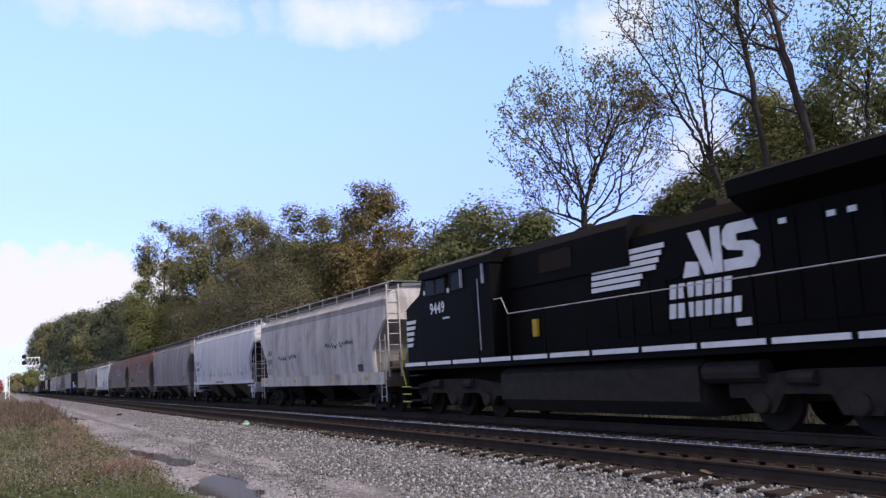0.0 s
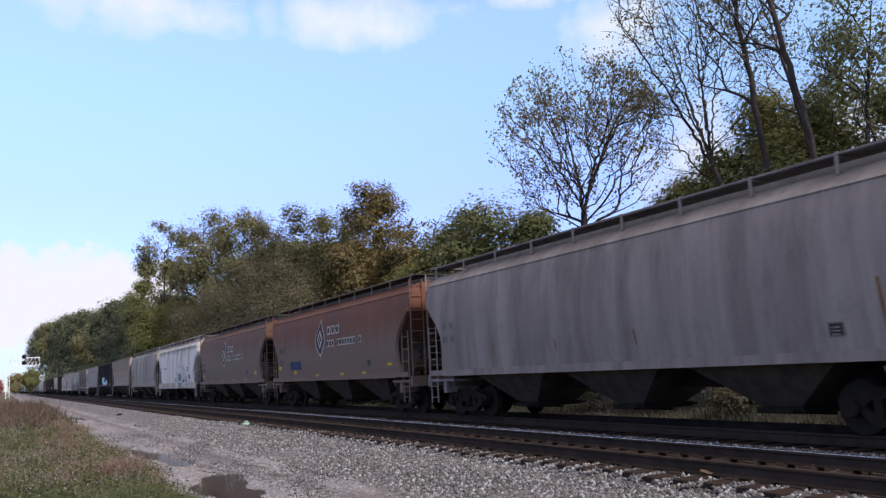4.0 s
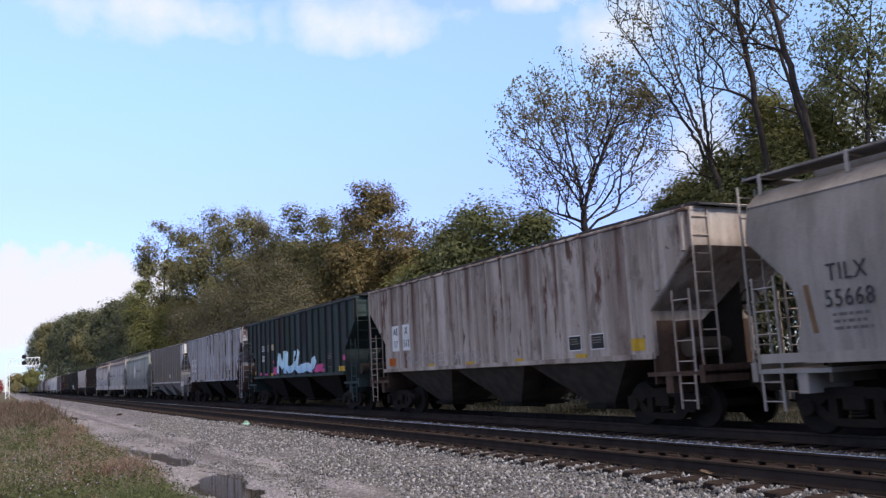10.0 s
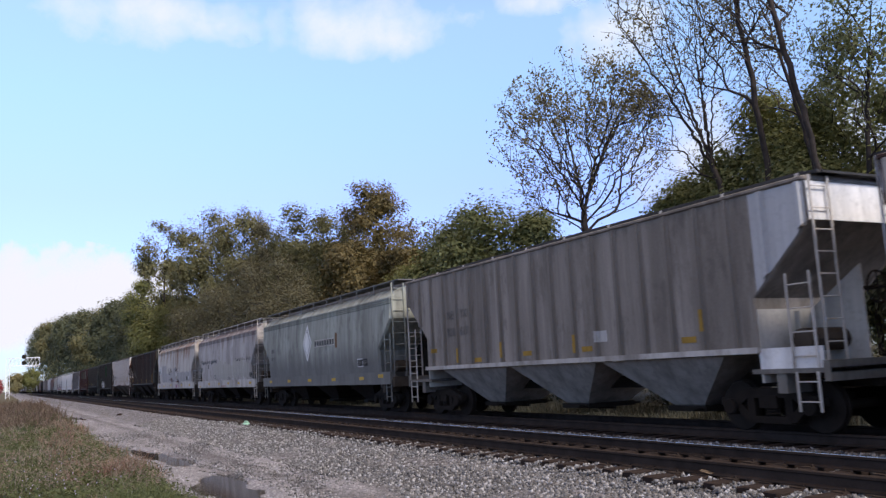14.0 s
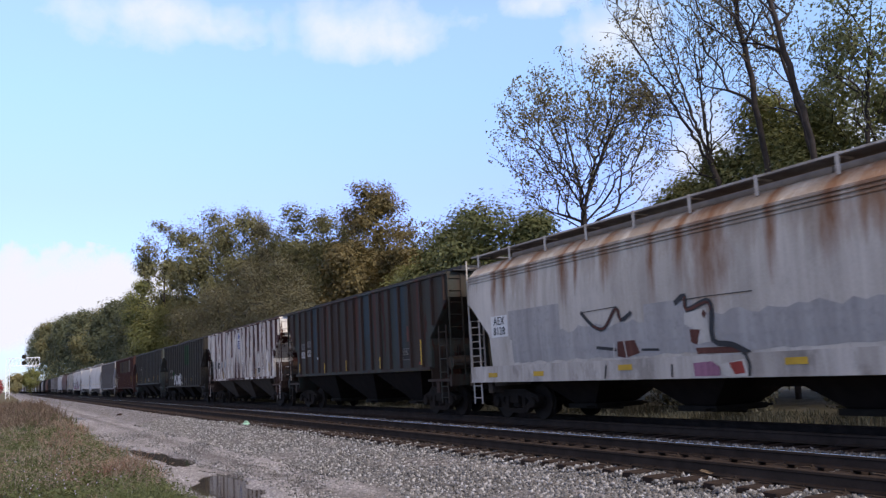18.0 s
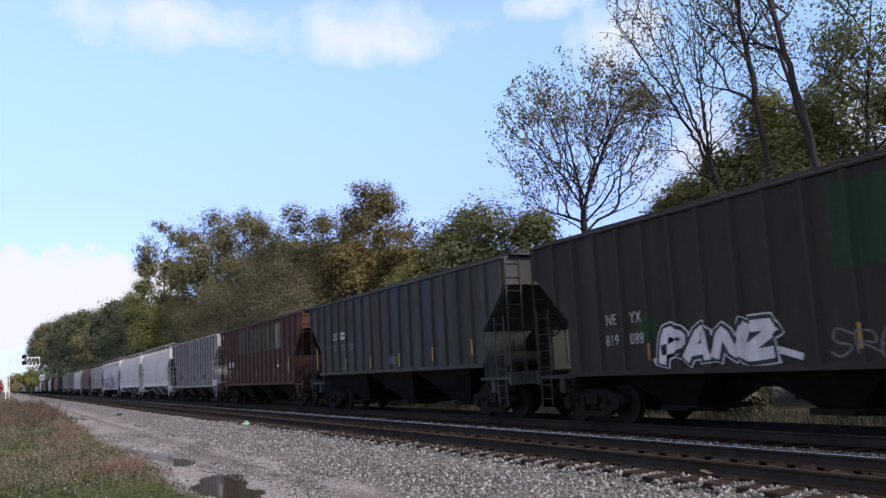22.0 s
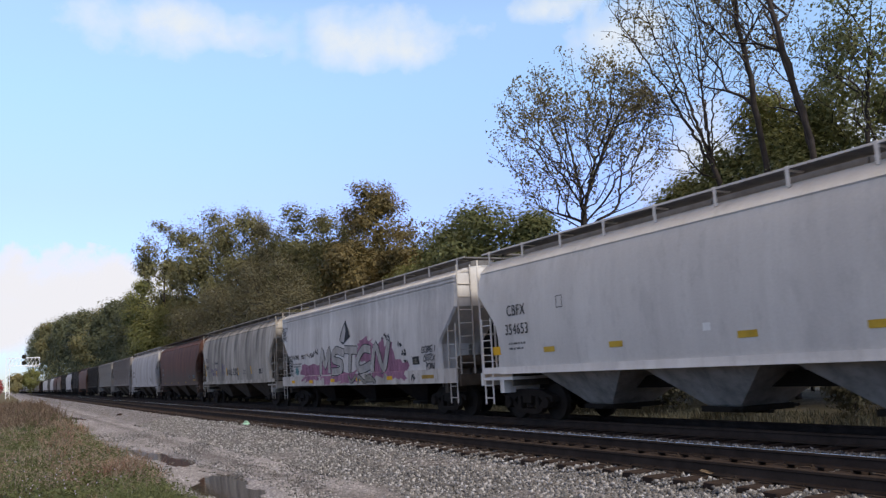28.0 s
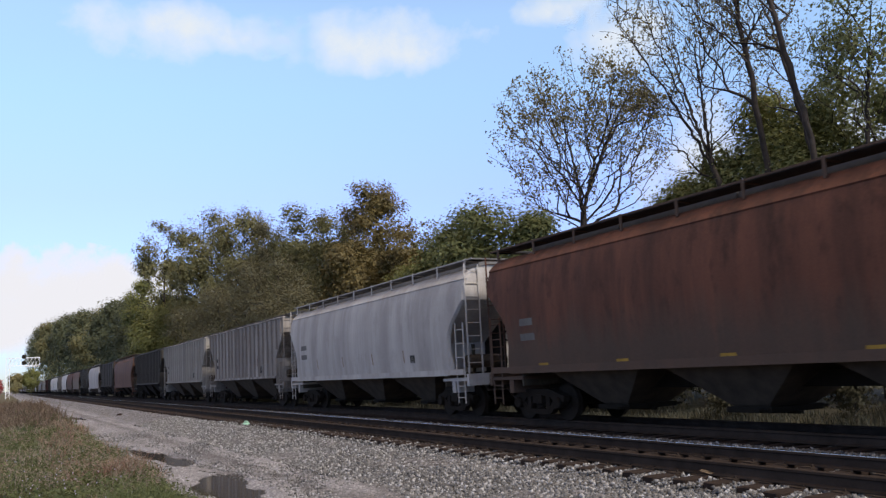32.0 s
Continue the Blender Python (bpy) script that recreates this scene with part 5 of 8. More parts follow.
        marks(car, kind, -6.6, [("AEX", 2.68), ("8057", 2.4)], 0.26, INK)
        smudge(car, kind, -5.8, 2.6, 2.3, 0.06, DGREY, 64, 12)
        smudge(car, kind, 1.4, 2.62, 0.9, 0.06, DGREY, 65, 7)
        bubble(car, kind, [(0.55, 1.9, 0.22, 0.34), (0.85, 1.62, 0.3, 0.42), (1.2, 1.85, 0.24, 0.3), (0.7, 1.25, 0.3, 0.26)], WHITE_SPRAY, BLUE, 6)
        blob(car, kind, 1.35, 2.45, 1.52, 2.14, TEAL, 61, "teal spray bubble", 0.02, rag=0.1)
        blob(car, kind, 1.65, 2.4, 1.03, 1.42, TEAL, 62, "teal spray bubble", 0.012, rag=0.1)
        bubble(car, kind, [(2.75, 1.72, 0.34, 0.22), (3.05, 2.2, 0.2, 0.36), (3.42, 2.24, 0.2, 0.42), (3.75, 2.1, 0.2, 0.36), (3.4, 1.75, 0.4, 0.3), (4.1, 1.85, 0.34, 0.34), (3.3, 1.28, 0.34, 0.2), (3.9, 1.3, 0.36, 0.22), (4.5, 1.6, 0.3, 0.3)], WHITE_SPRAY, BLUE, 7)
        graffiti(car, kind, "SAGE", 4.55, 5.35, 2.2, 2.55, 0.04, BLUE, None, seed=63, jit=0.14)
        framed(car, kind, 5.29, 1.68, 0.49, 0.29, DGREY)
        for x0, x1, z0, z1, s in ((-0.44, 0.5, 1.5, 1.84, 1), (-4.2, -2.6, 1.06, 1.38, 2), (-5.2, -4.4, 1.08, 1.36, 3)):
            blob(car, kind, x0, x1, z0, z1, BANDGREY, 660 + s, "grey overpaint", 0.006, "overpaint", 0.3)
        yellow(car, kind, [(-6.95, 1.06), (-5.3, 1.24), (-0.2, 1.26), (2.1, 1.27), (4.9, 1.27), (6.8, 1.27)], 0.12, 0.42)
    elif k == 7:
        marks(car, kind, -6.25, [("TILX", 2.64), ("55668", 2.22)], 0.4, INK)
        bars(car, kind, -6.6, 1.95, 3, 0.8, 0.05, DGREY, 0.06, 7)
        rust_bar(car, kind, [(-7.0, 1.7, 0.8), (-4.5, 1.72, 0.38), (-1.54, 1.72, 0.38), (1.39, 1.72, 0.4), (4.29, 1.72, 0.44), (7.1, 1.64, 0.95)])
        framed(car, kind, 5.18, 1.7, 0.53, 0.26)
        bars(car, kind, 6.0, 2.0, 3, 0.8, 0.04, DGREY, 0.06, 8)
    elif k == 8:
        box_mark(car, -5.7, 2.55, ["AE X", "17 512"], WHITE)
        framed(car, R, 3.96, 1.69, 0.5, 0.36)
        framed(car, R, 4.76, 1.69, 0.5, 0.36)
        graffiti(car, kind, "OUKYZIAWN", -5.1, -0.2, 1.62, 1.98, 0.03, SILVER, None, seed=8, jit=0.24, label="faint white scrawl")
        patch(car, kind, "orange_reflector", -6.45, -6.0, 1.62, 1.88, ORANGE, lift=0.01)
        yellow(car, kind, [(-3.28, 1.55), (4.45, 1.56), (1.81, 1.55), (-0.82, 1.55)], 0.11, 0.5)
        yellow(car, kind, [(6.44, 1.73)], 0.26, 0.42)
    elif k == 9:
        box_text(car, -4.87, 2.93, "AEX", WHITE)
        box_text(car, -4.87, 2.42, "15442", WHITE)
        patch(car, kind, "grey_panel", -4.3, -3.8, 2.75, 3.1, DGREY, lift=0.008)
        patch(car, kind, "beige_panel", -3.52, -3.14, 2.79, 3.07, BEIGE, lift=0.01)
        for i, (x0, x1, z0, z1) in enumerate(((-3.4, -2.4, 1.55, 1.98), (2.6, 4.4, 1.55, 1.92), (-5.6, -5.3, 1.56, 1.72), (-4.6, -4.3, 1.56, 1.7), (6.45, 6.75, 1.95, 2.2), (-3.3, -3.1, 2.1, 2.3), (0.35, 0.6, 2.0, 2.3))):
            blob(car, kind, x0, x1, z0, z1, PINK, 90 + i, "hot pink spray", 0.005, rag=0.45)
        graffiti(car, kind, "MUL", -2.45, 1.75, 1.52, 2.75, 0.33, ICE, INK, 0.06, 9, 0.16, 0.03, "ice-blue spray-painted letters fading to deeper blue")
        decal(car, kind, "graffiti_outline", strip(curve([(1.2, 1.78), (2.0, 1.86), (2.7, 1.80), (3.1, 2.12)], 6), 0.5), INK, "dark outline", 0.013)
        decal(car, kind, "graffiti_tail", strip(curve([(1.1, 1.76), (2.0, 1.84), (2.7, 1.78), (3.1, 2.1)], 6), 0.37), ICE, "ice-blue spray-painted tail", 0.026)
        framed(car, R, 4.67, 1.75, 0.54, 0.55, DGREY)
        yellow(car, kind, [(6.4, 1.66)], 0.2, 0.46)
        yellow(car, kind, [(-6.5, 1.72), (-3.5, 1.58)], 0.16, 0.32)
    elif k == 10:
        box_mark(car, -5.7, 2.55, ["AE X", "17 511"], WHITE)
        framed(car, R, 3.88, 1.72, 0.5, 0.34)
        framed(car, R, 4.61, 1.72, 0.5, 0.34)
        posts(car, [(2.06, 1.66), (4.41, 1.7), (-3.0, 1.68)], 0.09, 0.34, OLD_YELLOW)
        blob(car, kind, -1.9, -1.6, 1.55, 1.95, RUSTBAR, 105, "orange rust stain", rag=0.4)
    elif k == 11:
        patch(car, kind, "pale_end_panel", 0, 0, 0, 0, PALE_BLUE, "paler blue-grey end panel", [(H - 1.22, 2.5), (H - 0.03, 3.57), (H - 0.03, 4.26), (H - 1.22, 4.26)], 0.004)
        marks(car, kind, -5.0, [("NE YX", 3.0), ("826 617", 2.5)], 0.36, DGREY, 0.8)
        yellow(car, kind, [(-6.1, 2.0), (-3.39, 1.64), (-0.85, 1.72), (1.65, 1.72), (4.9, 1.75)], 0.12, 0.4, OLD_YELLOW)
        posts(car, [(-4.29, 1.8), (-1.71, 1.86), (0.86, 1.86), (5.6, 2.1)], 0.09, 0.42, OLD_YELLOW)
        patch(car, kind, "pale_panel", 2.0, 2.4, 1.85, 2.1, SILVER)
    elif k == 12:
        for s, m, l in ((1.0, WHITE, 0.008), (0.8, DGREY, 0.012), (0.7, WHITE, 0.016)):
            decal(car, kind, "diamond", [[(-0.9, 2.85 - 0.82 * s), (-0.9 + 0.6 * s, 2.85), (-0.9, 2.85 + 0.81 * s), (-0.9 - 0.6 * s, 2.85)]], m, "white diamond emblem", l)
        block_row(car, kind, 0.1, 2.62, 8, 0.24, 0.3, 0.07)
        patch(car, kind, "red_mark", 2.6, 2.85, 2.5, 3.1, RUSTBAR)
        framed(car, kind, 4.97, 1.67, 0.5, 0.3)
        framed(car, kind, 5.5, 1.67, 0.47, 0.3, DGREY)
        bars(car, kind, -6.5, 2.62, 2, 0.7, 0.18, DGREY, 0.2, 33)
        yellow(car, kind, [(-6.6, 1.24), (-3.6, 1.24), (-0.6, 1.24), (2.4, 1.24), (5.4, 1.24), (7.2, 1.3)], 0.12, 0.46)
    elif k == 13:
        marks(car, kind, -6.1, [("CEFX", 2.66), ("10659", 2.18)], 0.32, DGREY)
        for j, (x, z, w) in enumerate(((-5.9, 2.62, 1.0), (-4.8, 2.62, 1.2), (-3.3, 2.6, 0.5), (-2.8, 2.62, 1.1), (3.0, 2.57, 2.2), (5.5, 2.58, 1.0))):
            smudge(car, kind, x, z, w, 0.15, INK, 21 + j, 16)
        framed(car, kind, -4.25, 2.2, 0.26, 0.26, DGREY)
        for i in range(7):
            a = -2.6 + 1.25 * i
            blob(car, kind, a - 0.15, a + 1.3, 1.47, 2.55 + 0.2 * math.sin(i * 1.7), OLIVE, 130 + i, "grey-green overpaint", 0.005 + 0.0005 * (i % 2), "overpaint", 0.3)
        bars(car, kind, -2.6, 1.75, 3, 0.6, 0.05, DGREY, 0.05, 13)
        framed(car, kind, 6.1, 1.55, 0.5, 0.24, DGREY)
        yellow(car, kind, [(-6.7, 1.06), (-3.9, 1.24), (-1.05, 1.24), (1.4, 1.25), (3.87, 1.24), (6.4, 1.24)], 0.12, 0.44)
        bars(car, kind, -0.4, 1.07, 1, 1.6, 0.05, RED, 0.05, 14)
    elif k == 14:
        decal(car, kind, "overpaint", [ragged_band(-5.6, 7.0, 1.50, 2.22, 14, 60, 0.07)], BANDGREY, "grey overpaint band", 0.005)
        decal(car, kind, "overpaint", [rect(-5.7, -3.4, 2.1, 2.85)], BANDGREY, "grey overpaint block", 0.007)
        decal(car, kind, "overpaint", [rect(-0.4, 1.0, 2.1, 2.55)], BANDGREY, "grey overpaint block", 0.007)
        patch(car, kind, "white_panel", -6.59, -5.74, 2.2, 2.77, WHITE, lift=0.012)
        marks(car, kind, -6.16, [("AEX", 2.62), ("8128", 2.35)], 0.3, INK, 0.9)
        # what the overpaint left of a large piece: pale and maroon fields under dark brush lines
        for name, mat, lift, polys in (
                ("graffiti_field", FADEDWHITE, 0.010, [[(0.74, 2.06), (1.0, 1.94), (0.97, 1.65), (1.37, 1.69), (1.35, 2.33), (0.77, 2.28)], [(1.62, 1.26), (1.72, 1.05), (2.26, 1.03), (2.19, 1.34)]]),
                ("graffiti", MAROON, 0.014, [[(0.87, 1.95), (0.87, 1.70), (1.02, 1.64), (1.15, 1.93)], [(1.23, 2.22), (1.30, 2.12), (1.35, 2.23), (1.29, 2.31)], [(0.96, 1.59), (0.99, 1.47), (2.13, 1.46), (1.83, 1.57)], [(-1.33, 1.83), (-1.39, 1.51), (-1.11, 1.47), (-0.65, 1.56), (-0.76, 1.83)]]),
                ("graffiti", RED, 0.016, [[(1.82, 1.28), (1.94, 1.07), (2.19, 1.09), (2.14, 1.31)]]),
                ("graffiti", LAV, 0.014, [[(0.92, 1.30), (0.94, 1.05), (1.59, 1.05), (1.59, 1.21), (1.40, 1.32)]])):
            for poly in polys:
                decal(car, kind, name, [poly], mat, "remnant of sprayed lettering", lift)
        for w, mat, lift, line in (
                (0.09, INK, 0.020, [(-2.52, 2.55), (-2.11, 2.22), (-1.72, 2.14), (-1.28, 2.56), (-1.14, 2.28), (-0.80, 2.41)]), (0.045, MAROON, 0.024, [(-2.11, 2.22), (-1.72, 2.14), (-1.28, 2.54), (-1.14, 2.28)]),
                (0.11, INK, 0.020, [(0.56, 2.50), (0.82, 2.61), (0.86, 2.33), (1.37, 2.46), (1.50, 2.29), (1.45, 1.71), (1.89, 1.61), (2.25, 1.44)]), (0.05, MAROON, 0.024, [(0.82, 2.58), (0.86, 2.33), (1.37, 2.44), (1.48, 2.29)]),
                (0.06, INK, 0.020, [(2.22, 1.44), (2.30, 1.25), (2.28, 1.05)]), (0.03, FADEDWHITE, 0.022, [(1.64, 1.24), (1.74, 1.06), (2.22, 1.05)]), (0.03, FADEDWHITE, 0.022, [(-1.10, 1.82), (-1.08, 1.47)]), (0.03, FADEDWHITE, 0.022, [(-1.44, 1.79), (-1.50, 1.49)]),
                (0.07, INK, 0.012, [(-2.06, 1.73), (-1.42, 1.66)]), (0.05, INK, 0.012, [(-0.57, 1.62), (-0.07, 1.60)]), (0.05, INK, 0.012, [(-1.73, 1.32), (-1.80, 1.05)]), (0.05, INK, 0.012, [(0.33, 1.28), (0.31, 1.05)]),
                (0.018, INK, 0.022, [(-2.52, 2.55), (-1.27, 2.58)]), (0.018, INK, 0.026, [(0.81, 2.53), (1.38, 2.54), (2.51, 2.53)])):
            decal(car, kind, "graffiti_stroke", strip(curve(line, 3), w), mat, "remnant of dark brush strokes", lift)
        framed(car, kind, 5.0, 1.61, 0.48, 0.26, DGREY)
        patch(car, kind, "white_sticker", 5.8, 6.0, 1.7, 1.85, WHITE)
        yellow(car, kind, [(-6.6, 1.2), (-4.4, 1.2), (-1.1, 1.27), (3.3, 1.27), (6.4, 1.24)], 0.12, 0.46)
    elif k == 15:
        for t, x, z, m in (("AE", -5.6, 2.72, DGREY), ("X", -4.87, 2.8, DGREY), ("15", -5.6, 2.36, SILVER), ("449", -4.87, 2.4, SILVER)):
            box_text(car, x, z, t, m)
        framed(car, R, 4.55, 1.79, 0.55, 0.38, DGREY)
        posts(car, [(-6.6, 1.8), (-2.6, 1.72), (-0.2, 1.76), (2.9, 1.76)], 0.07, 0.4)
        posts(car, [(6.47, 2.0)], 0.08, 0.8)
        patch(car, kind, "white_sticker", -3.9, -3.72, 2.1, 2.2, WHITE)
        patch(car, kind, "red_mark", 5.95, 6.15, 1.62, 1.7, RED)
        patch(car, kind, "maroon_panel", 5.1, 5.4, 2.4, 2.9, MAROON)
    elif k == 16:
        sx = between(car, -0.05)
        patch(car, kind, "white_panel", sx - 0.3, sx + 0.3, 3.62, 4.08, WHITE, lift=0.012)
        patch(car, kind, "diamond", 0, 0, 0, 0, SIGNBLUE, outline=[(sx, 3.66), (sx + 0.2, 3.85), (sx, 4.04), (sx - 0.2, 3.85)], lift=0.018)
        patch(car, kind, "blue_panel", sx - 0.3, sx + 0.3, 3.17, 3.6, SIGNBLUE, "small blue sign with white print", lift=0.012)
        for i in range(3):
            patch(car, kind, "print_line", sx - 0.24, sx + 0.24, 3.25 + 0.12 * i, 3.30 + 0.12 * i, WHITE, lift=0.018)
        for i, (x, a, b) in enumerate(((-6.5, "DJ", "47"), (-5.7, "TX", "55"), (-4.87, "", "79"))):
            mx = between(car, x)
            patch(car, kind, "dark_panel", mx - 0.33, mx + 0.33, 2.15, 2.62 if a else 2.52, CHARCOAL, lift=0.01)
            if a:
                lettering(a, 0.3, (mx, -1.492, 2.52), SILVER, car, 0.85)
            lettering(b, 0.3, (mx, -1.492, 2.27), SILVER, car, 0.85)
        for x in (-4.06, -3.25):
            mx = between(car, x)
            patch(car, kind, "grey_panel", mx - 0.35, mx + 0.35, 2.2, 2.55, BANDGREY, lift=0.008)
        framed(car, R, 3.87, 1.72, 0.5, 0.3)
        posts(car, [(3.63, 1.75), (6.5, 2.0), (-3.6, 1.75)], 0.09, 0.42, OLD_YELLOW)
        graffiti(car, kind, "SSE", -5.1, -4.6, 1.62, 1.8, 0.02, SILVER, None, seed=16)
    elif k == 17:
        marks(car, kind, -5.2, [("NE YX", 2.3), ("819 088", 1.85)], 0.34, SILVER, 0.8)
        graffiti(car, kind, "PANZ", -3.4, -0.35, 1.18, 2.1, 0.36, INK, WHITE_SPRAY, 0.03, 17, 0.2, 0.12, "dark letter field")
        graffiti(car, kind, "PANZ", -3.4, -0.35, 1.255, 2.025, 0.21, WHITE_SPRAY, None, 0.03, 17, 0.2, 0.12, "white spray-painted letters", 0.03)
        decal(car, kind, "graffiti", strip([(-3.5, 1.35), (-3.1, 1.5)], 0.16) + strip([(-0.5, 1.5), (0.05, 1.34)], 0.12), WHITE_SPRAY, "white spray-painted tail", 0.02)
        graffiti(car, kind, "SRE", 0.55, 2.0, 1.28, 1.75, 0.035, DGREY, None, seed=171, jit=0.2, label="thin grey scrawl")
        patch(car, kind, "green_patch", 0.84, 2.69, 2.7, 4.1, GREENPATCH, "dark green overpaint patch")
        patch(car, kind, "green_patch", -4.0, -3.4, 1.75, 2.3, GREENPATCH)
        for x in (4.13, 4.98):
            hollow(car, R, x, 1.6, 0.5, 0.32, DGREY)
        posts(car, [(1.19, 1.62), (3.86, 1.62), (-3.3, 1.6)], 0.07, 0.4, OLD_YELLOW)
    elif k == 18:
        box_text(car, -4.87, 2.93, "AEX", SILVER)
        box_text(car, -4.06, 2.93, "15456", WHITE)
        for x in (-4.87, -4.06, -3.25):
            mx = between(car, x)
            bars(car, R, mx - 0.25, 2.5, 2, 0.5, 0.1, DGREY, 0.05, int(x * 9))
        posts(car, [(-6.77, 2.1)], 0.08, 0.9)
        posts(car, [(-3.8, 1.82), (-1.36, 1.82), (1.4, 1.82), (4.0, 1.9), (6.5, 2.0)], 0.075, 0.44)
        patch(car, kind, "grey_panel", 0.45, 0.8, 1.7, 1.95, DGREY, lift=0.01)
    elif k == 19:
        decal(car, kind, "overpaint_block", [rect(-4.0, 3.75, 2.85, 4.05)], OLIVEBROWN, "dull olive-brown overpaint", 0.006)
        decal(car, kind, "overpaint_block", [rect(3.72, 4.6, 2.85, 4.1)], BEIGEGREY, "pale grey overpaint", 0.008)
        decal(car, kind, "overpaint_block", [rect(-2.5, -1.0, 2.9, 4.0)], DARKPATCH, "dark overpaint", 0.008)
        for i, x in enumerate((-3.6, -2.0, -0.6, 0.9, 2.3, 3.4)):
            posts(car, [(x, 3.4)], 0.075, 1.15, GREYPATCH)
        box_text(car, -5.69, 2.29, "124", WHITE)
        box_text(car, -4.87, 2.29, "26", WHITE)
        marks(car, R, -5.75, [("AEX", 2.62)], 0.3, DGREY)
        for z, t in ((1.92, "CAPY"), (1.76, "LD LMT"), (1.60, "LT WT")):
            lettering(t, 0.14, (between(car, -6.3), -1.492, z), SILVER, car, 0.9)
        bars(car, R, between(car, -5.6) - 0.26, 1.88, 3, 0.5, 0.09, SILVER, 0.07, 19)
        patch(car, kind, "beige_panel", -7.5, -7.1, 3.85, 4.1, BEIGE)
        posts(car, [(0.27, 1.72), (3.67, 1.72), (-3.9, 1.66)], 0.06, 0.42)
        posts(car, [(-6.77, 1.9), (6.5, 2.0)], 0.08, 0.8)
        patch(car, kind, "white_sticker", 3.98, 4.4, 1.95, 2.08, WHITE)
        hollow(car, R, 5.55, 1.75, 0.5, 0.8, DGREY)
        patch(car, kind, "pale_panel", 5.62, 5.98, 1.78, 2.15, GREYPATCH)
    elif k == 20:
        rng = random.Random(20)
        patch(car, kind, "panel_seam", -H + 1.4, H - 1.3, 2.50, 2.52, DGREY, "lap seam across the side")
        for i in range(46):
            x, z, r = between(car, rng.uniform(-H + 1.6, H - 1.2)) + rng.uniform(-0.3, 0.3), rng.uniform(1.7, 4.1), rng.uniform(0.035, 0.085)
            decal(car, kind, "dark_pit", [[(x + r * math.cos(a) * rng.uniform(0.6, 1.1), z + 1.5 * r * math.sin(a)) for a in [2 * math.pi * j / 9 for j in range(9)]]], BLACK, lift=0.005)
        framed(car, R, 4.05, 1.53, 0.56, 0.36)
        graffiti(car, kind, "WRA", 4.85, 5.5, 1.5, 1.97, 0.035, BANDGREY, None, seed=201, jit=0.18, label="faint scrawl")
        for i, (x, z0, z1) in enumerate(((-5.7, 1.8, 2.2), (-4.06, 1.6, 2.1), (-2.4, 1.7, 1.95), (-0.8, 1.75, 2.25), (0.8, 1.6, 1.8), (1.6, 1.55, 1.95), (2.45, 1.7, 2.1))):
            mx = between(car, x)
            blob(car, R, mx - 0.3, mx + 0.3, z0, z1, (BANDGREY, CHARCOAL, SILVER)[i % 3], 205 + i, "patch of overpaint", 0.006, "overpaint", 0.1)
    elif k in (21, 22):
        if k == 22:
            marks(car, kind, -5.95, [("CBFX", 2.84), ("354653", 2.35)], 0.4, INK, 0.84)
        else:
            bars(car, kind, -6.5, 2.72, 2, 1.0, 0.2, DGREY, 0.26, 34)
        bars(car, kind, -6.4, 1.97, 2, 0.8, 0.05, DGREY, 0.08, 22)
        bars(car, kind, 4.4, 1.95, 3, 0.7, 0.05, DGREY, 0.06, 23)
        hollow(car, kind, -4.15, 2.75, 0.26, 0.3, DGREY)
        yellow(car, kind, [(-4.6, 1.78), (-2.06, 1.78), (1.61, 1.78), (4.22, 1.78)], 0.13, 0.46)
        patch(car, kind, "orange_reflector", 6.42, 6.92, 1.73, 1.98, GOLD, lift=0.01)
        patch(car, kind, "orange_reflector", -7.25, -6.85, 1.73, 1.95, GOLD, lift=0.01)
        patch(car, kind, "white_sticker", 0.55, 0.75, 1.9, 2.05, WHITE)
    elif k == 23:
        for i, (x0, x1, z0, z1) in enumerate(((-6.0, -3.2, 1.1, 1.95), (-3.6, -1.4, 1.06, 2.2), (0.6, 2.6, 1.9, 2.75), (1.6, 4.4, 1.1, 2.6), (3.6, 5.4, 1.05, 1.8), (-1.8, 1.6, 1.06, 1.6))):
            blob(car, kind, x0, x1, z0, z1, LAV, 230 + i, "faded magenta spray cloud", 0.004 + 0.0006 * i, rag=0.5)
        graffiti(car, kind, "MSTCN", -3.4, 3.75, 1.38, 2.6, 0.28, PALE, NAVY, 0.035, 23, 0.3, 0.11, "pale grey spray-painted letters")
        graffiti(car, kind, "VNA", 0.0, 2.6, 1.04, 1.38, 0.12, GREYPATCH, NAVY, 0.03, 24)
        patch(car, kind, "graffiti_gem", 0, 0, 0, 0, NAVY, outline=[(-0.93, 2.75), (-0.55, 2.58), (0.26, 2.85), (0.12, 3.05), (-0.25, 3.52), (-0.75, 3.05)], lift=0.02)
        patch(car, kind, "graffiti_gem", 0, 0, 0, 0, BANDGREY, outline=[(-0.85, 2.72), (-0.4, 2.66), (-0.2, 3.1), (-0.3, 3.38), (-0.68, 3.0)], lift=0.026)
        for i, (x, z) in enumerate(((3.3, 2.66), (3.6, 2.6), (4.6, 2.3), (4.9, 2.05), (5.0, 1.7), (5.6, 1.25), (-4.4, 2.3), (-3.9, 2.45))):
            smudge(car, kind, x, z, 0.35, 0.16, NAVY, 700 + i, 5)
        for i, t in enumerate(("GOBEI", "GERX", "PONW")):
            graffiti(car, kind, t, 6.4 + 0.12 * i, 7.45 - 0.1 * i, 1.95 - 0.26 * i, 2.2 - 0.26 * i, 0.035, INK, None, seed=240 + i, jit=0.22, label="black marker scrawl")
        lettering("ADMX", 0.3, (-6.53, -1.567, 2.27), INK, car, 0.95)
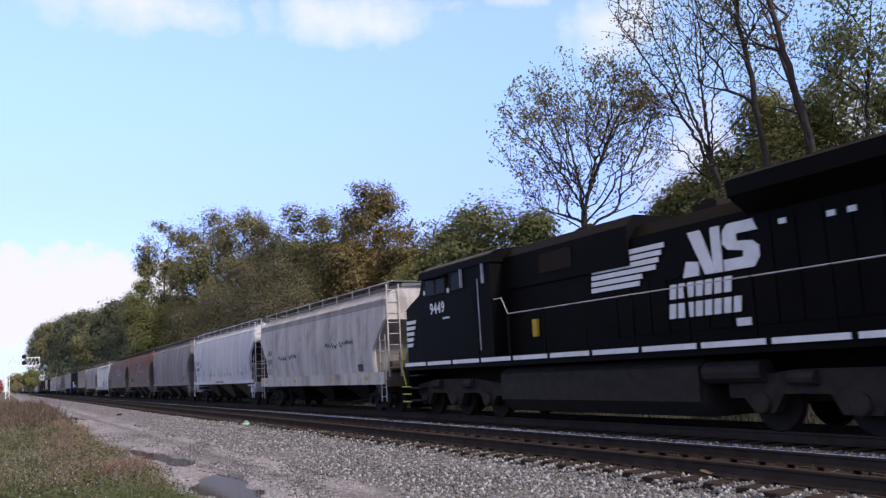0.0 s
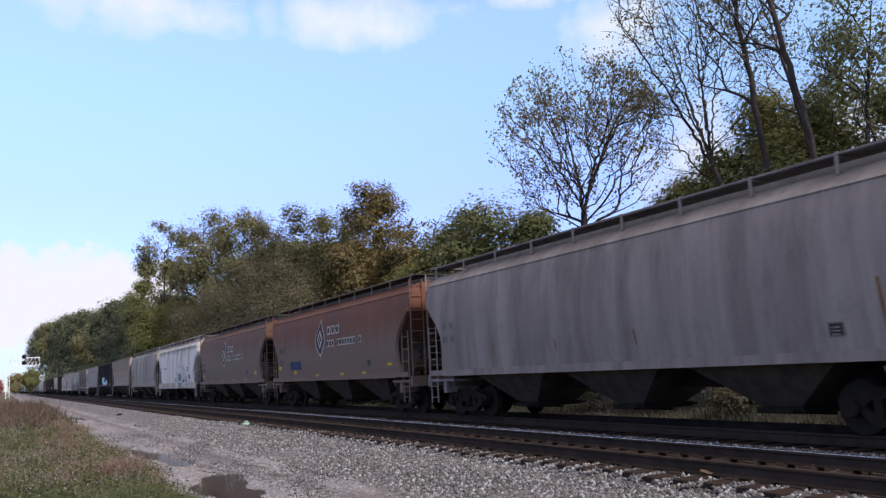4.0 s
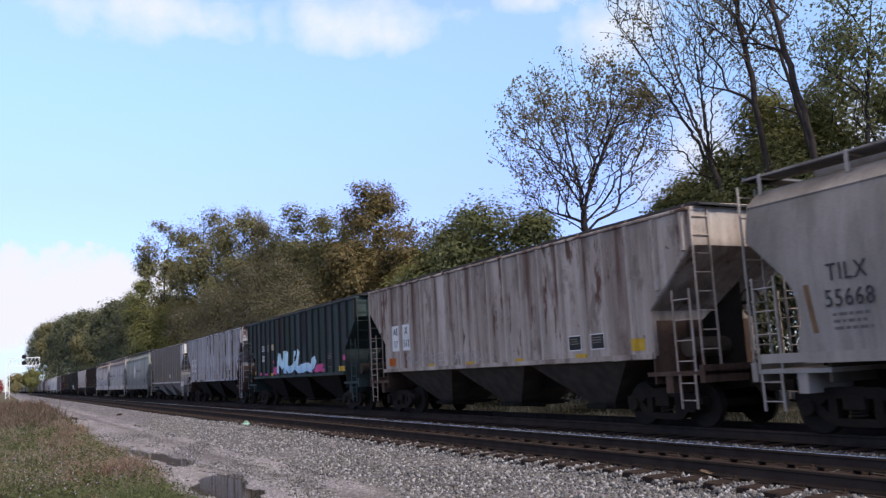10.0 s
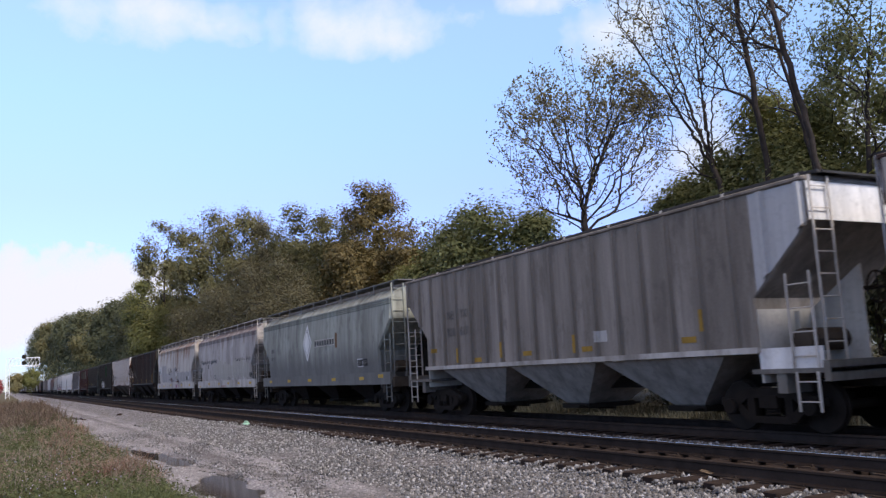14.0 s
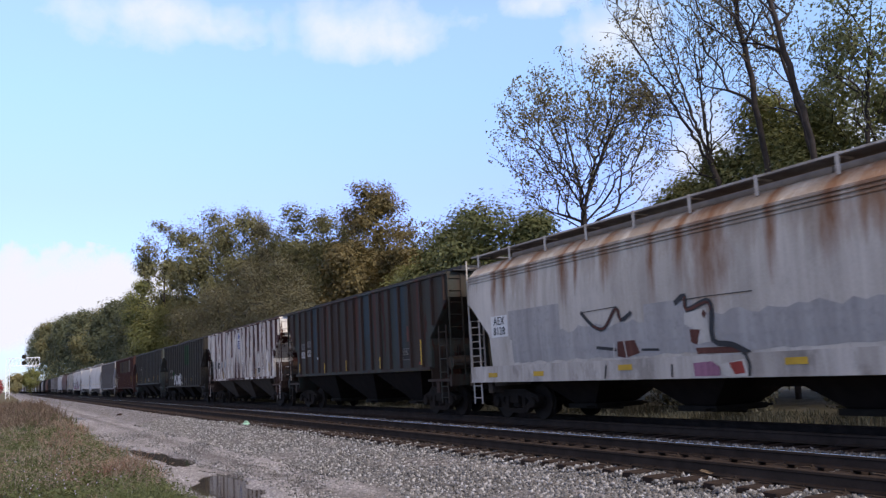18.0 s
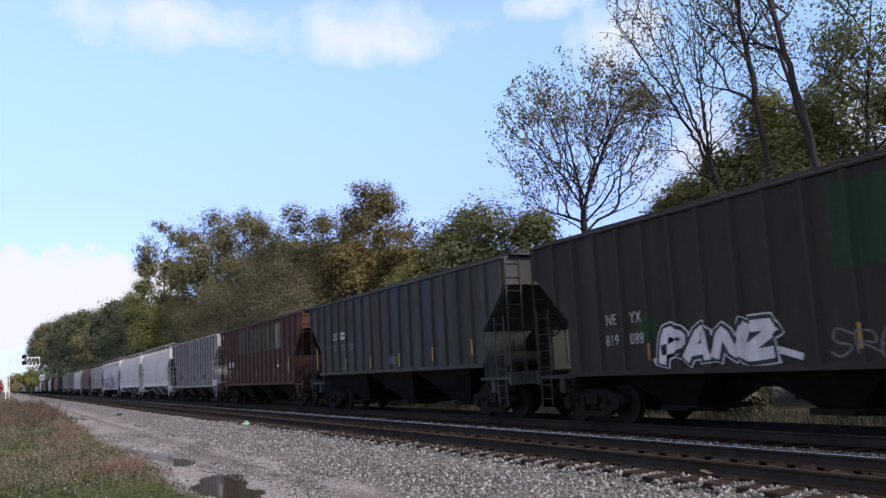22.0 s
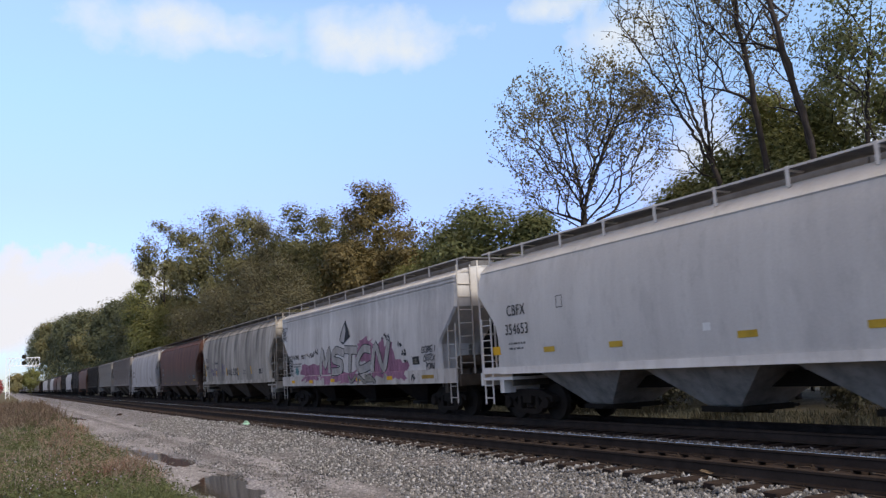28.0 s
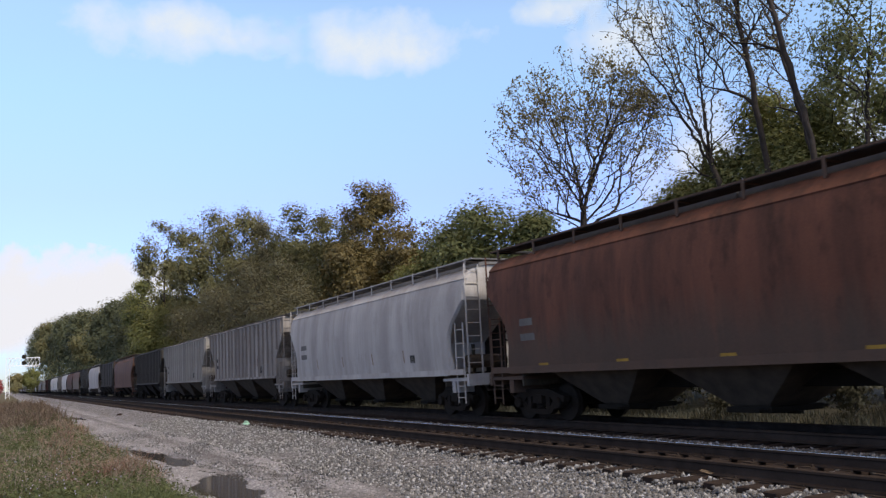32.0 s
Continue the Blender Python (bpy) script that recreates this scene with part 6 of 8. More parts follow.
        lettering("9012", 0.3, (-5.5, -1.567, 2.27), INK, car, 0.95)
        smudge(car, kind, -5.1, 2.3, 1.0, 0.1, DGREY, 231, 10)
        bars(car, kind, -7.0, 1.95, 2, 1.2, 0.06, DGREY, 0.05, 77)
        blob(car, kind, -6.9, -6.2, 1.5, 1.85, TEAL, 232, "faded teal spray", 0.009, rag=0.5)
        blob(car, kind, -5.85, -5.3, 1.6, 1.95, LAV, 233, "faded magenta spray", 0.009, rag=0.3)
        for i, (t, a, b, z) in enumerate((("MAKIST", -8.8, -7.9, 3.5), ("SYNO", -8.6, -8.1, 3.3), ("BAGNUL", -8.75, -7.85, 3.08))):
            graffiti(car, kind, t, a, b, z, z + 0.26, 0.03, INK, None, seed=250 + i, jit=0.22, label="black marker scrawl")
        for i, (t, a, b, z) in enumerate((("NOEY", -7.75, -7.1, 2.1), ("BKOD", -7.65, -7.05, 1.87), ("HEZL", -7.6, -7.0, 1.65), ("RTZ", -7.5, -7.05, 1.43))):
            graffiti(car, kind, t, a, b, z, z + 0.3, 0.035, INK, None, seed=255 + i, jit=0.22, label="black marker scrawl")
        framed(car, kind, 5.7, 1.62, 0.5, 0.26, INK)
        yellow(car, kind, [(-7.0, 1.2), (-4.5, 1.18), (-1.8, 1.2), (1.0, 1.22), (3.9, 1.22)], 0.13, 0.46, GOLD)
        yellow(car, kind, [(6.85, 1.22)], 0.11, 0.85, OLD_YELLOW)
    elif k == 24:
        marks(car, kind, -6.85, [("TILX", 2.73), ("54087", 2.28)], 0.4, INK, 0.84)
        bars(car, kind, -6.9, 1.95, 3, 0.8, 0.05, DGREY, 0.07, 24)
        hollow(car, kind, -5.35, 2.35, 0.26, 0.2, DGREY)
        smudge(car, kind, -4.7, 2.5, 1.0, 0.07, INK, 241, 14)
        graffiti(car, kind, "NOBLE", -5.85, -4.75, 1.95, 2.2, 0.03, VIOLET, None, seed=262, jit=0.22, label="violet scrawl")
        graffiti(car, kind, "OWN", -4.6, -3.95, 2.0, 2.2, 0.03, VIOLET, None, seed=263, jit=0.22, label="violet scrawl")
        graffiti(car, kind, "SAYSRIK", -5.4, -3.7, 1.72, 1.92, 0.03, VIOLET, None, seed=264, jit=0.22, label="violet scrawl")
        graffiti(car, kind, "MKX", -2.75, -2.0, 1.7, 2.45, 0.035, VIOLET, None, seed=265, jit=0.25, label="violet scrawl")
        graffiti(car, kind, "BOIS", -1.4, -0.15, 1.68, 2.05, 0.06, INK, None, seed=260, jit=0.22, label="black spray scrawl")
        graffiti(car, kind, "ESKO", 0.05, 1.2, 1.68, 2.1, 0.06, INK, None, seed=261, jit=0.22, label="black spray scrawl")
        for x, z, h in ((-7.35, 1.75, 0.75), (-4.28, 1.68, 0.42), (-1.56, 1.68, 0.46), (1.2, 1.7, 0.4), (4.04, 1.7, 0.42)):
            patch(car, kind, "yellow_bar", 0, 0, 0, 0, GOLD, outline=[(x, z), (x + 0.13, z), (x + 0.03, z + h), (x - 0.1, z + h)], lift=0.01)
        framed(car, kind, 5.6, 1.68, 0.4, 0.26, DGREY)
        for x in (-3.4, 2.3, 5.8):
            bars(car, kind, x, 1.9, 3, 0.7, 0.04, DGREY, 0.05, int(x))
    elif k == 25:
        framed(car, kind, 4.72, 1.67, 0.36, 0.25, DGREY)
        yellow(car, kind, [(6.6, 1.56)], 0.1, 0.7, OLD_YELLOW)
        graffiti(car, kind, "IBLS", 6.2, 6.95, 1.72, 1.9, 0.03, TEAL, None, seed=280)
        yellow(car, kind, [(-5.6, 1.42), (-2.6, 1.42), (0.4, 1.42), (3.4, 1.42)], 0.08, 0.4, OLD_YELLOW)
        bars(car, kind, -6.5, 2.42, 2, 0.7, 0.18, DGREY, 0.2, 35)
    elif k == 26:
        framed(car, kind, 4.7, 1.68, 0.35, 0.25, DGREY)
        rust_bar(car, kind, [(-4.5, 1.7, 0.4), (-1.5, 1.7, 0.4), (1.5, 1.7, 0.4), (4.2, 1.7, 0.4)], 0.06)
        bars(car, kind, -6.6, 2.55, 2, 0.9, 0.2, DGREY, 0.2, 36)
    elif k in (27, 28):
        bars(car, R, between(car, -5.7) - 0.28, 2.55, 2, 0.55, 0.2, CHARCOAL, 0.2, 37)
        framed(car, R, 4.0, 1.7, 0.5, 0.36, DGREY)


def rust_bar(car, kind, bars_at, w=0.1):
    for x, z, h in bars_at:
        patch(car, kind, "rust_streak", 0, 0, 0, 0, RUSTBAR, outline=[(x, z), (x + w, z), (x + 0.15 * w, z + h), (x - 0.9 * w, z + h)])


def bubble(car, kind, spots, fill, rim, seed):
    """Soft bubble letters: overlapping fat ovals with one rim round each."""
    rng = random.Random(seed)
    for grow, mat, lift, name in ((0.03, rim, 0.012, "graffiti_outline"), (0.0, fill, 0.02, "graffiti")):
        polys = []
        for i, (x, z, a, b) in enumerate(spots):
            polys.append([(x + (a + grow) * math.cos(t) + 0.12 * b * math.sin(t), z + (b + grow) * math.sin(t)) for t in [2 * math.pi * j / 18 for j in range(18)]])
        for i, q in enumerate(polys):
            decal(car, kind, name, [q], mat, "spray-painted bubble letter", lift + 0.002 * i - (0.0 if grow else 0.0065))


def block_row(car, kind, x, z, n, w, h, gap, skip=()):
    """Outlined letter blocks of a faded company sign, as plain shapes."""
    for j in range(n):
        if j not in skip:
            decal(car, kind, "letter_block", [rect(x, x + w, z, z + h)], FADEDWHITE, "faded letter block", 0.008)
            decal(car, kind, "letter_face", [rect(x + 0.15 * w, x + 0.85 * w, z + 0.14 * h, z + 0.86 * h)], NAVY, "dark letter face", 0.013)
        x += w + gap


def hollow(car, kind, x, z, w, h, mat, lift=0.008):
    """A thin painted frame."""
    if kind == "ribbed":
        x = between(car, x + w / 2) - w / 2
    decal(car, kind, "stencil_frame", [rect(x, x + w, z, z + 0.025), rect(x, x + w, z + h - 0.025, z + h), rect(x, x + 0.025, z + 0.025, z + h - 0.025), rect(x + w - 0.025, x + w, z + 0.025, z + h - 0.025)], mat, lift=lift)


def framed(car, kind, x, z, w, h, mat=None):
    """A stencil panel: frame round a dark field, parted in the middle."""
    if kind == "ribbed":
        w = min(w, 0.56)
        x = between(car, x + w / 2) - w / 2
    patch(car, kind, "stencil_panel", x, x + w, z, z + h, CHARCOAL, lift=0.008)
    hollow(car, kind, x, z, w, h, mat or WHITE, 0.012)
    bars(car, kind, x + 0.06, z + h - 0.1, 3, w - 0.12, 0.025, GREYPATCH, 0.03, int(100 * x), 0.012)


def box_text(car, x, z, text, field):
    x = between(car, x)
    patch(car, "ribbed", "white_panel", x - 0.3, x + 0.3, z - 0.14, z + 0.14, field, lift=0.01)
    lettering(text, 0.27, (x, -1.49, z), INK, car, 0.72 if len(text) > 3 else 0.95)


def box_mark(car, x, z, rows, field):
    """Marks stencilled on pale fields between posts."""
    for j in range(2):
        mx = between(car, x + 0.81 * j)
        patch(car, "ribbed", "pale_field", mx - 0.31, mx + 0.31, z - 0.44, z + 0.42, field, lift=0.008)
        for i, row in enumerate(rows):
            lettering(row.split(" ")[j], 0.33, (mx, -1.49, z + 0.2 - 0.42 * i), INK, car, 0.85)


def leaf(car, kind, x, z):
    """Upright pointed leaf emblem: white rim, navy field, white core with four dark petals."""
    def out(k):
        half = [(0.0, 0.80), (0.12, 0.62), (0.30, 0.36), (0.50, 0.12), (0.60, -0.06), (0.58, -0.22), (0.44, -0.42), (0.24, -0.60), (0.06, -0.74)]
        return [(x + k * a, z + k * b) for a, b in half] + [(x - k * a, z + k * b) for a, b in half[:0:-1]]
    decal(car, kind, "emblem", [out(1.0)], FADEDWHITE, "pale leaf emblem", 0.008)
    decal(car, kind, "emblem_field", [out(0.90)], NAVY, "dark emblem field", 0.012)
    q = lambda k: [(x, z - 0.06 - 0.40 * k), (x + 0.34 * k, z - 0.06), (x, z - 0.06 + 0.40 * k), (x - 0.34 * k, z - 0.06)]
    decal(car, kind, "emblem_core", [q(1.0)], FADEDWHITE, "", 0.016)
    for dx, dz in ((0, 0.14), (0, -0.14), (0.14, 0), (-0.14, 0)):
        decal(car, kind, "emblem_petal", [[(x + dx + 0.09 * math.cos(a), z - 0.06 + dz + 0.10 * math.sin(a)) for a in [2 * math.pi * j / 10 for j in range(10)]]], NAVY, "", 0.020)
    patch(car, kind, "emblem_stem", x - 0.02, x + 0.03, z - 0.84, z - 0.72, FADEDWHITE)


build_train()


# ---- locomotive ----
LOCO_BLACK = plain("loco_black_paint", (0.0042, 0.0036, 0.0034), 0.6, 0, 0.4, 1.2, 0.05, spec=0.04)
LOCO_GREY = plain("grimy_tank_grey", (0.024, 0.020, 0.0175), 0.8, spec=0.15)
LOCO_TRUCK = plain("dusty_truck_grey", (0.030, 0.025, 0.0215), 0.9, 0, 0.4, spec=0.08)
LOCO_WHITE = plain("white_loco_stripe", (0.62, 0.62, 0.62), 0.5, 0, 0.15)
GRAB_YELLOW = plain("yellow_grab_iron", (0.44, 0.42, 0.07), 0.5)


def glass_mat():
    n = Nodes("cab_glass", 0.08, 0.0, 0.03)
    n.colour((0.008, 0.009, 0.01))
    return n.mat


CAB_GLASS = glass_mat()


def build_loco():
    x0 = -15.3
    lo = thing("diesel_locomotive", "black six-axle diesel locomotive with white stripes and horse emblem", "locomotive", (x0, FAR_Y, 0))
    MOVERS.append((lo, x0))
    B = LOCO_BLACK
    part("deck", Geo().box(-10.15, 10.2, -1.52, 1.52, 1.55, 1.70), B, lo)
    part("side_skirt", Geo().box(-10.15, 10.2, -1.5, -1.42, 1.44, 1.56), B, lo)
    part("side_skirt", Geo().box(-10.15, 10.2, 1.42, 1.5, 1.44, 1.56), B, lo)
    part("main_frame", Geo().box(-9.6, 10.0, -0.5, 0.5, 0.9, 1.55), B, lo)
    # wide cab with sloped nose
    front = [(-10.12, 1.7), (-8.6, 1.7), (-8.6, 3.86), (-8.92, 3.86), (-10.12, 3.46)]
    part("nose", Geo().loft([[(x, y * (1.0 if x > -9.5 else 0.965), z) for x, z in front] for y in (1.44, 1.36, -1.36, -1.44)]), B, lo)
    cab_side = [(-8.92, 1.7), (-4.4, 1.7), (-4.4, 4.34), (-8.66, 4.34), (-8.90, 3.82)]
    part("cab", Geo().plate(cab_side, -1.48, 1.48), B, lo)
    # roof sheet lighter than the black cab: sun on the slope put into colour
    ROOF_SUNLIT = plain("sunlit_cab_roof", (0.042, 0.039, 0.038), 0.7, 0, 0.4, 2.0, spec=0.15)
    part("cab_roof", Geo().loft([[(x, -1.53, 4.30), (x, -1.53, 4.50), (x, -1.22, 4.66), (x, -0.6, 4.74), (x, 0.6, 4.74), (x, 1.22, 4.66), (x, 1.53, 4.50), (x, 1.53, 4.30)] for x in (-8.76, -4.35)]), B, lo)
    part("roof_panel", Geo().loft([[(x, -1.45, 4.552), (x, -1.22, 4.67), (x, -0.6, 4.75), (x, 0.6, 4.75), (x, 1.22, 4.67), (x, 1.0, 4.60), (x, -1.0, 4.60)] for x in (-8.74, -4.5)]), ROOF_SUNLIT, lo, "grey cab roof sheet with sunlight in its colour")
    for x, w in ((-8.10, 0.62), (-7.38, 0.62), (-6.40, 0.55)):
        win = part("cab_window", Geo().box(x - w / 2, x + w / 2, -1.505, -1.46, 3.76, 4.22), CAB_GLASS, lo, "dark side window")
        part("window_frame", Geo().box(x - w / 2 - 0.04, x - w / 2, -1.52, -1.46, 3.72, 4.26).box(x + w / 2, x + w / 2 + 0.04, -1.52, -1.46, 3.72, 4.26).box(x - w / 2, x + w / 2, -1.52, -1.46, 4.22, 4.26).box(x - w / 2, x + w / 2, -1.52, -1.46, 3.72, 3.76), LOCO_GREY, win)
        part("window_frame", Geo().box(x - w / 2 - 0.05, x + w / 2 + 0.05, 1.46, 1.52, 3.72, 4.26), CAB_GLASS, lo)
    part("sun_visor", Geo().plate([(-8.5, 4.24), (-6.95, 4.22), (-6.95, 4.27), (-8.5, 4.29)], -1.72, -1.48), B, lo)
    for x, z in ((-8.44, 3.78), (-6.84, 3.70)):
        part("marker_plate", Geo().box(x - 0.045, x + 0.045, -1.54, -1.50, z, z + 0.13), LOCO_WHITE, lo)
    for s in (-1, 1):
        part("windshield", Geo().loft([[(-8.93, s * 0.68 - 0.5, 3.90), (-8.93, s * 0.68 + 0.5, 3.90), (-8.72, s * 0.68 + 0.5, 4.30), (-8.72, s * 0.68 - 0.5, 4.30)], [(-8.80, s * 0.68 - 0.5, 3.90), (-8.80, s * 0.68 + 0.5, 3.90), (-8.60, s * 0.68 + 0.5, 4.30), (-8.60, s * 0.68 - 0.5, 4.30)]]), CAB_GLASS, lo)
    for i in range(5):
        z = 2.20 + 0.185 * i
        e = -9.66 + 0.075 * i
        part("nose_stripe", Geo().loft([[(-10.13, y + 0.05, z), (e, y, z), (e + 0.045, y, z + 0.115), (-10.13, y + 0.05, z + 0.115)] for y in (-1.455, -1.41)]), LOCO_WHITE, lo)
        part("nose_stripe", Geo().box(-10.145, -10.115, -1.3, 1.3, z, z + 0.115), LOCO_WHITE, lo)
    lettering("9449", 0.46, (-7.67, -1.49, 3.29), LOCO_WHITE, lo, 0.98, "cab_number", "white cab number", 0.012)
    part("print_line", Geo().box(-7.3, -6.9, -1.495, -1.47, 2.94, 2.99), LOCO_WHITE, lo)
    part("cab_door", Geo().box(-5.9, -5.2, -1.50, -1.47, 1.78, 3.7).box(-5.75, -5.35, -1.51, -1.49, 3.0, 3.55), B, lo)
    part("cab_handrail", Geo().tube([(-5.0, -1.54, 1.9), (-5.0, -1.56, 3.9)], 0.016, 6), GALV, lo)
    for x in (-6.0, -4.75):
        part("mirror_bracket", Geo().box(x - 0.02, x + 0.02, -1.56, -1.48, 3.75, 4.3), GALV, lo)
    # hoods
    part("engine_hood", Geo().loft([[(x, -0.98, 1.7), (x, 0.98, 1.7), (x, 0.98, 4.1), (x, 0.75, 4.38), (x, -0.75, 4.38), (x, -0.98, 4.1)] for x in (-4.4, 10.0)]), B, lo)
    part("blower_housing", Geo().loft([[(x, -1.05, 3.5), (x, 1.05, 3.5), (x, 1.05, 4.4), (x, 0.8, 4.66), (x, -0.8, 4.66), (x, -1.05, 4.4)] for x in (-4.35, 0.9)]), B, lo)
    part("blower_grille", Geo().box(-2.6, -1.2, -1.07, -1.03, 3.75, 4.25), STEEL_DARK, lo)
    part("radiator", Geo().loft([[(x, -1.0, 4.0), (x, 1.0, 4.0), (x, 1.5, 4.32), (x, 1.5, 4.62), (x, 1.3, 4.72), (x, -1.3, 4.72), (x, -1.5, 4.62), (x, -1.5, 4.32)] for x in (4.3, 10.1)]), B, lo, "overhanging radiator wing")
    part("exhaust_stack", Geo().box(2.2, 2.9, -0.3, 0.3, 4.35, 4.62).box(2.35, 2.75, -0.2, 0.2, 4.6, 4.7), STEEL_DARK, lo)
    part("horn", Geo().tube([(-2.0, 0, 4.66), (-2.0, 0, 4.85)], 0.04, 6).tube([(-2.3, 0, 4.85), (-1.7, 0, 4.85)], 0.05, 8, 0.11), STEEL_DARK, lo)
    for k in range(9):
        x = -0.2 + k * 1.12
        part("hood_door", Geo().box(x, x + 0.5, -1.0, -0.97, 1.95, 3.1 if k < 3 else 3.9).box(x + 0.54, x + 1.04, -1.0, -0.97, 1.95, 3.1 if k < 3 else 3.9), B, lo)
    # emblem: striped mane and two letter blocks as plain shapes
    for i in range(6):
        z = 3.02 + 0.145 * i
        x_end = 2.0 - 0.10 * (5 - i) - (0.35 if i < 2 else 0)
        part("emblem_stripe", Geo().box(-0.55 + 0.02 * i, x_end, -1.02, -0.99, z, z + 0.105), LOCO_WHITE, lo)
    part("emblem_horse", Geo().plate([(2.1, 3.0), (2.75, 3.15), (3.0, 3.45), (3.15, 3.35), (3.2, 3.5), (2.8, 3.9), (2.5, 3.95), (2.1, 3.7), (1.7, 3.3)], -1.025, -0.99), B, lo)
    part("emblem_block", Geo().plate([(2.5, 3.02), (2.95, 3.02), (2.95, 3.3), (2.62, 3.34)], -1.03, -0.99), LOCO_WHITE, lo)
    part("emblem_block", Geo().plate([(3.12, 3.02), (3.42, 3.02), (3.05, 3.92), (2.72, 3.92)], -1.03, -0.99), LOCO_WHITE, lo)
    part("emblem_block", Geo().plate([(3.34, 3.02), (3.58, 3.02), (3.58, 3.92), (3.34, 3.92), (3.34, 3.4)], -1.025, -0.99), LOCO_WHITE, lo)
    part("emblem_block", Geo().plate([(3.62, 3.02), (4.35, 3.02), (4.5, 3.2), (4.5, 3.4), (4.35, 3.52), (3.98, 3.56), (3.98, 3.7), (4.5, 3.7), (4.4, 3.92), (3.78, 3.92), (3.65, 3.8), (3.62, 3.55), (3.75, 3.42), (4.12, 3.36), (4.12, 3.24), (3.62, 3.24)], -1.02, -0.99), LOCO_WHITE, lo)
    for row, (x, z, n) in enumerate(((2.05, 2.62, 7), (2.0, 2.22, 8))):
        for j in range(n):
            a = x + j * 0.25
            part("letter_block", Geo().plate([(a, z), (a + 0.18, z), (a + 0.22, z + 0.3), (a + 0.04, z + 0.3)], -1.02, -0.98), LOCO_WHITE, lo)
    part("label_plate", Geo().box(3.8, 4.15, -1.02, -0.98, 1.95, 2.1), LOCO_WHITE, lo)
    part("warning_plate", Geo().box(-3.1, -2.9, -1.06, -0.98, 2.15, 2.6), YELLOW, lo)
    for x, z in ((0.0, 4.05), (-0.6, 3.9), (-1.3, 3.85), (5.0, 3.7), (6.0, 3.65), (6.4, 3.65), (7.2, 3.6)):
        part("small_plate", Geo().box(x, x + 0.16, -1.03, -0.97, z, z + 0.1), LOCO_WHITE, lo)
    # sill stripe, handrail, steps
    for k in range(12):
        x = -10.1 + k * 1.68
        part("sill_stripe", Geo().box(x, x + 1.54, -1.535, -1.515, 1.57, 1.68), LOCO_WHITE, lo)
    for k in range(9):
        x = -3.6 + k * 1.65
        part("rail_post", Geo().box(x - 0.03, x + 0.03, -1.5, -1.45, 1.7, 2.8), B, lo)
        part("rail_post", Geo().box(x - 0.03, x + 0.03, 1.45, 1.5, 1.7, 2.8), B, lo)
    part("handrail", Geo().tube([(-4.3, -1.475, 3.25), (-3.9, -1.475, 3.25), (-3.6, -1.475, 2.8), (9.7, -1.475, 2.8), (9.9, -1.475, 1.8)], 0.015, 6), GALV, lo)
    part("handrail", Geo().tube([(-4.3, 1.475, 3.25), (-3.6, 1.475, 2.8), (9.7, 1.475, 2.8), (9.9, 1.475, 1.8)], 0.022, 6), B, lo)
    for e in (-1, 1):
        part("pilot", Geo().loft([[(e * 9.9, -1.5, 0.25), (e * 9.9, 1.5, 0.25), (e * 9.9, 1.5, 1.6), (e * 9.9, -1.5, 1.6)], [(e * 10.25, -1.3, 0.2), (e * 10.25, 1.3, 0.2), (e * 10.1, 1.5, 1.6), (e * 10.1, -1.5, 1.6)]]), B, lo)
        part("step_well", Geo().box(e * 9.5 - 0.35, e * 9.5 + 0.35, -1.5, -1.2, 0.45, 0.5).box(e * 9.5 - 0.35, e * 9.5 + 0.35, -1.5, -1.2, 0.85, 0.9).box(e * 9.5 - 0.35, e * 9.5 + 0.35, -1.5, -1.2, 1.25, 1.3), LOCO_GREY, lo)
        for z in (0.42, 0.66, 0.9):
            part("step_edge", Geo().box(e * 10.05 - 0.3, e * 10.05 + 0.3, -1.56, -1.5, z, z + 0.035), GRAB_YELLOW, lo, "yellow step edge")
        part("coupler", STORE[("coupler",)], STEEL_DARK, lo, at=pose(e * 10.2, 0, 0, 0, 0, 0 if e > 0 else 180))
        part("grab_iron", Geo().tube([(e * 10.22, -1.45, 0.9), (e * 10.5, -1.45, 1.5), (e * 10.5, -1.42, 2.3), (e * 10.1, -1.3, 2.75)], 0.021, 6), GRAB_YELLOW, lo)
        part("grab_iron", Geo().tube([(e * 10.22, -0.8, 0.9), (e * 10.5, -0.85, 1.6), (e * 10.45, -0.9, 2.5)], 0.021, 6), GRAB_YELLOW, lo)
    oct_ = [(-1.35, 0.55), (-1.05, 0.24), (1.05, 0.24), (1.35, 0.55), (1.35, 1.22), (1.1, 1.38), (-1.1, 1.38), (-1.35, 1.22)]
    part("fuel_tank", Geo().loft([[(x, a, b) for a, b in oct_] for x in (-4.35, 3.0)]), LOCO_GREY, lo)
    part("air_tank", Geo().tube([(3.1, -1.15, 1.1), (4.5, -1.15, 1.1)], 0.22, 12), LOCO_GREY, lo)
    for xc in (-7.35, 6.35):
        t = part("truck", Geo().box(-2.3, 2.3, -0.7, 0.7, 0.55, 0.95), STEEL_DARK, lo, at=(xc, 0, 0))
        fr = [(-2.75, 0.62), (-2.4, 0.62), (-2.2, 0.38), (-1.75, 0.36), (-1.5, 0.7), (-0.55, 0.7), (-0.35, 0.36), (0.35, 0.36), (0.55, 0.7), (1.5, 0.7), (1.75, 0.36), (2.2, 0.38), (2.4, 0.62), (2.75, 0.62), (2.75, 0.95), (1.2, 1.12), (-1.2, 1.12), (-2.75, 0.95)]
        for y in (-1.08, 1.08):
            part("side_frame", kept(("loco_frame",), lambda: Geo().plate(fr, -0.1, 0.1)), LOCO_TRUCK, t, at=(0, y, 0))
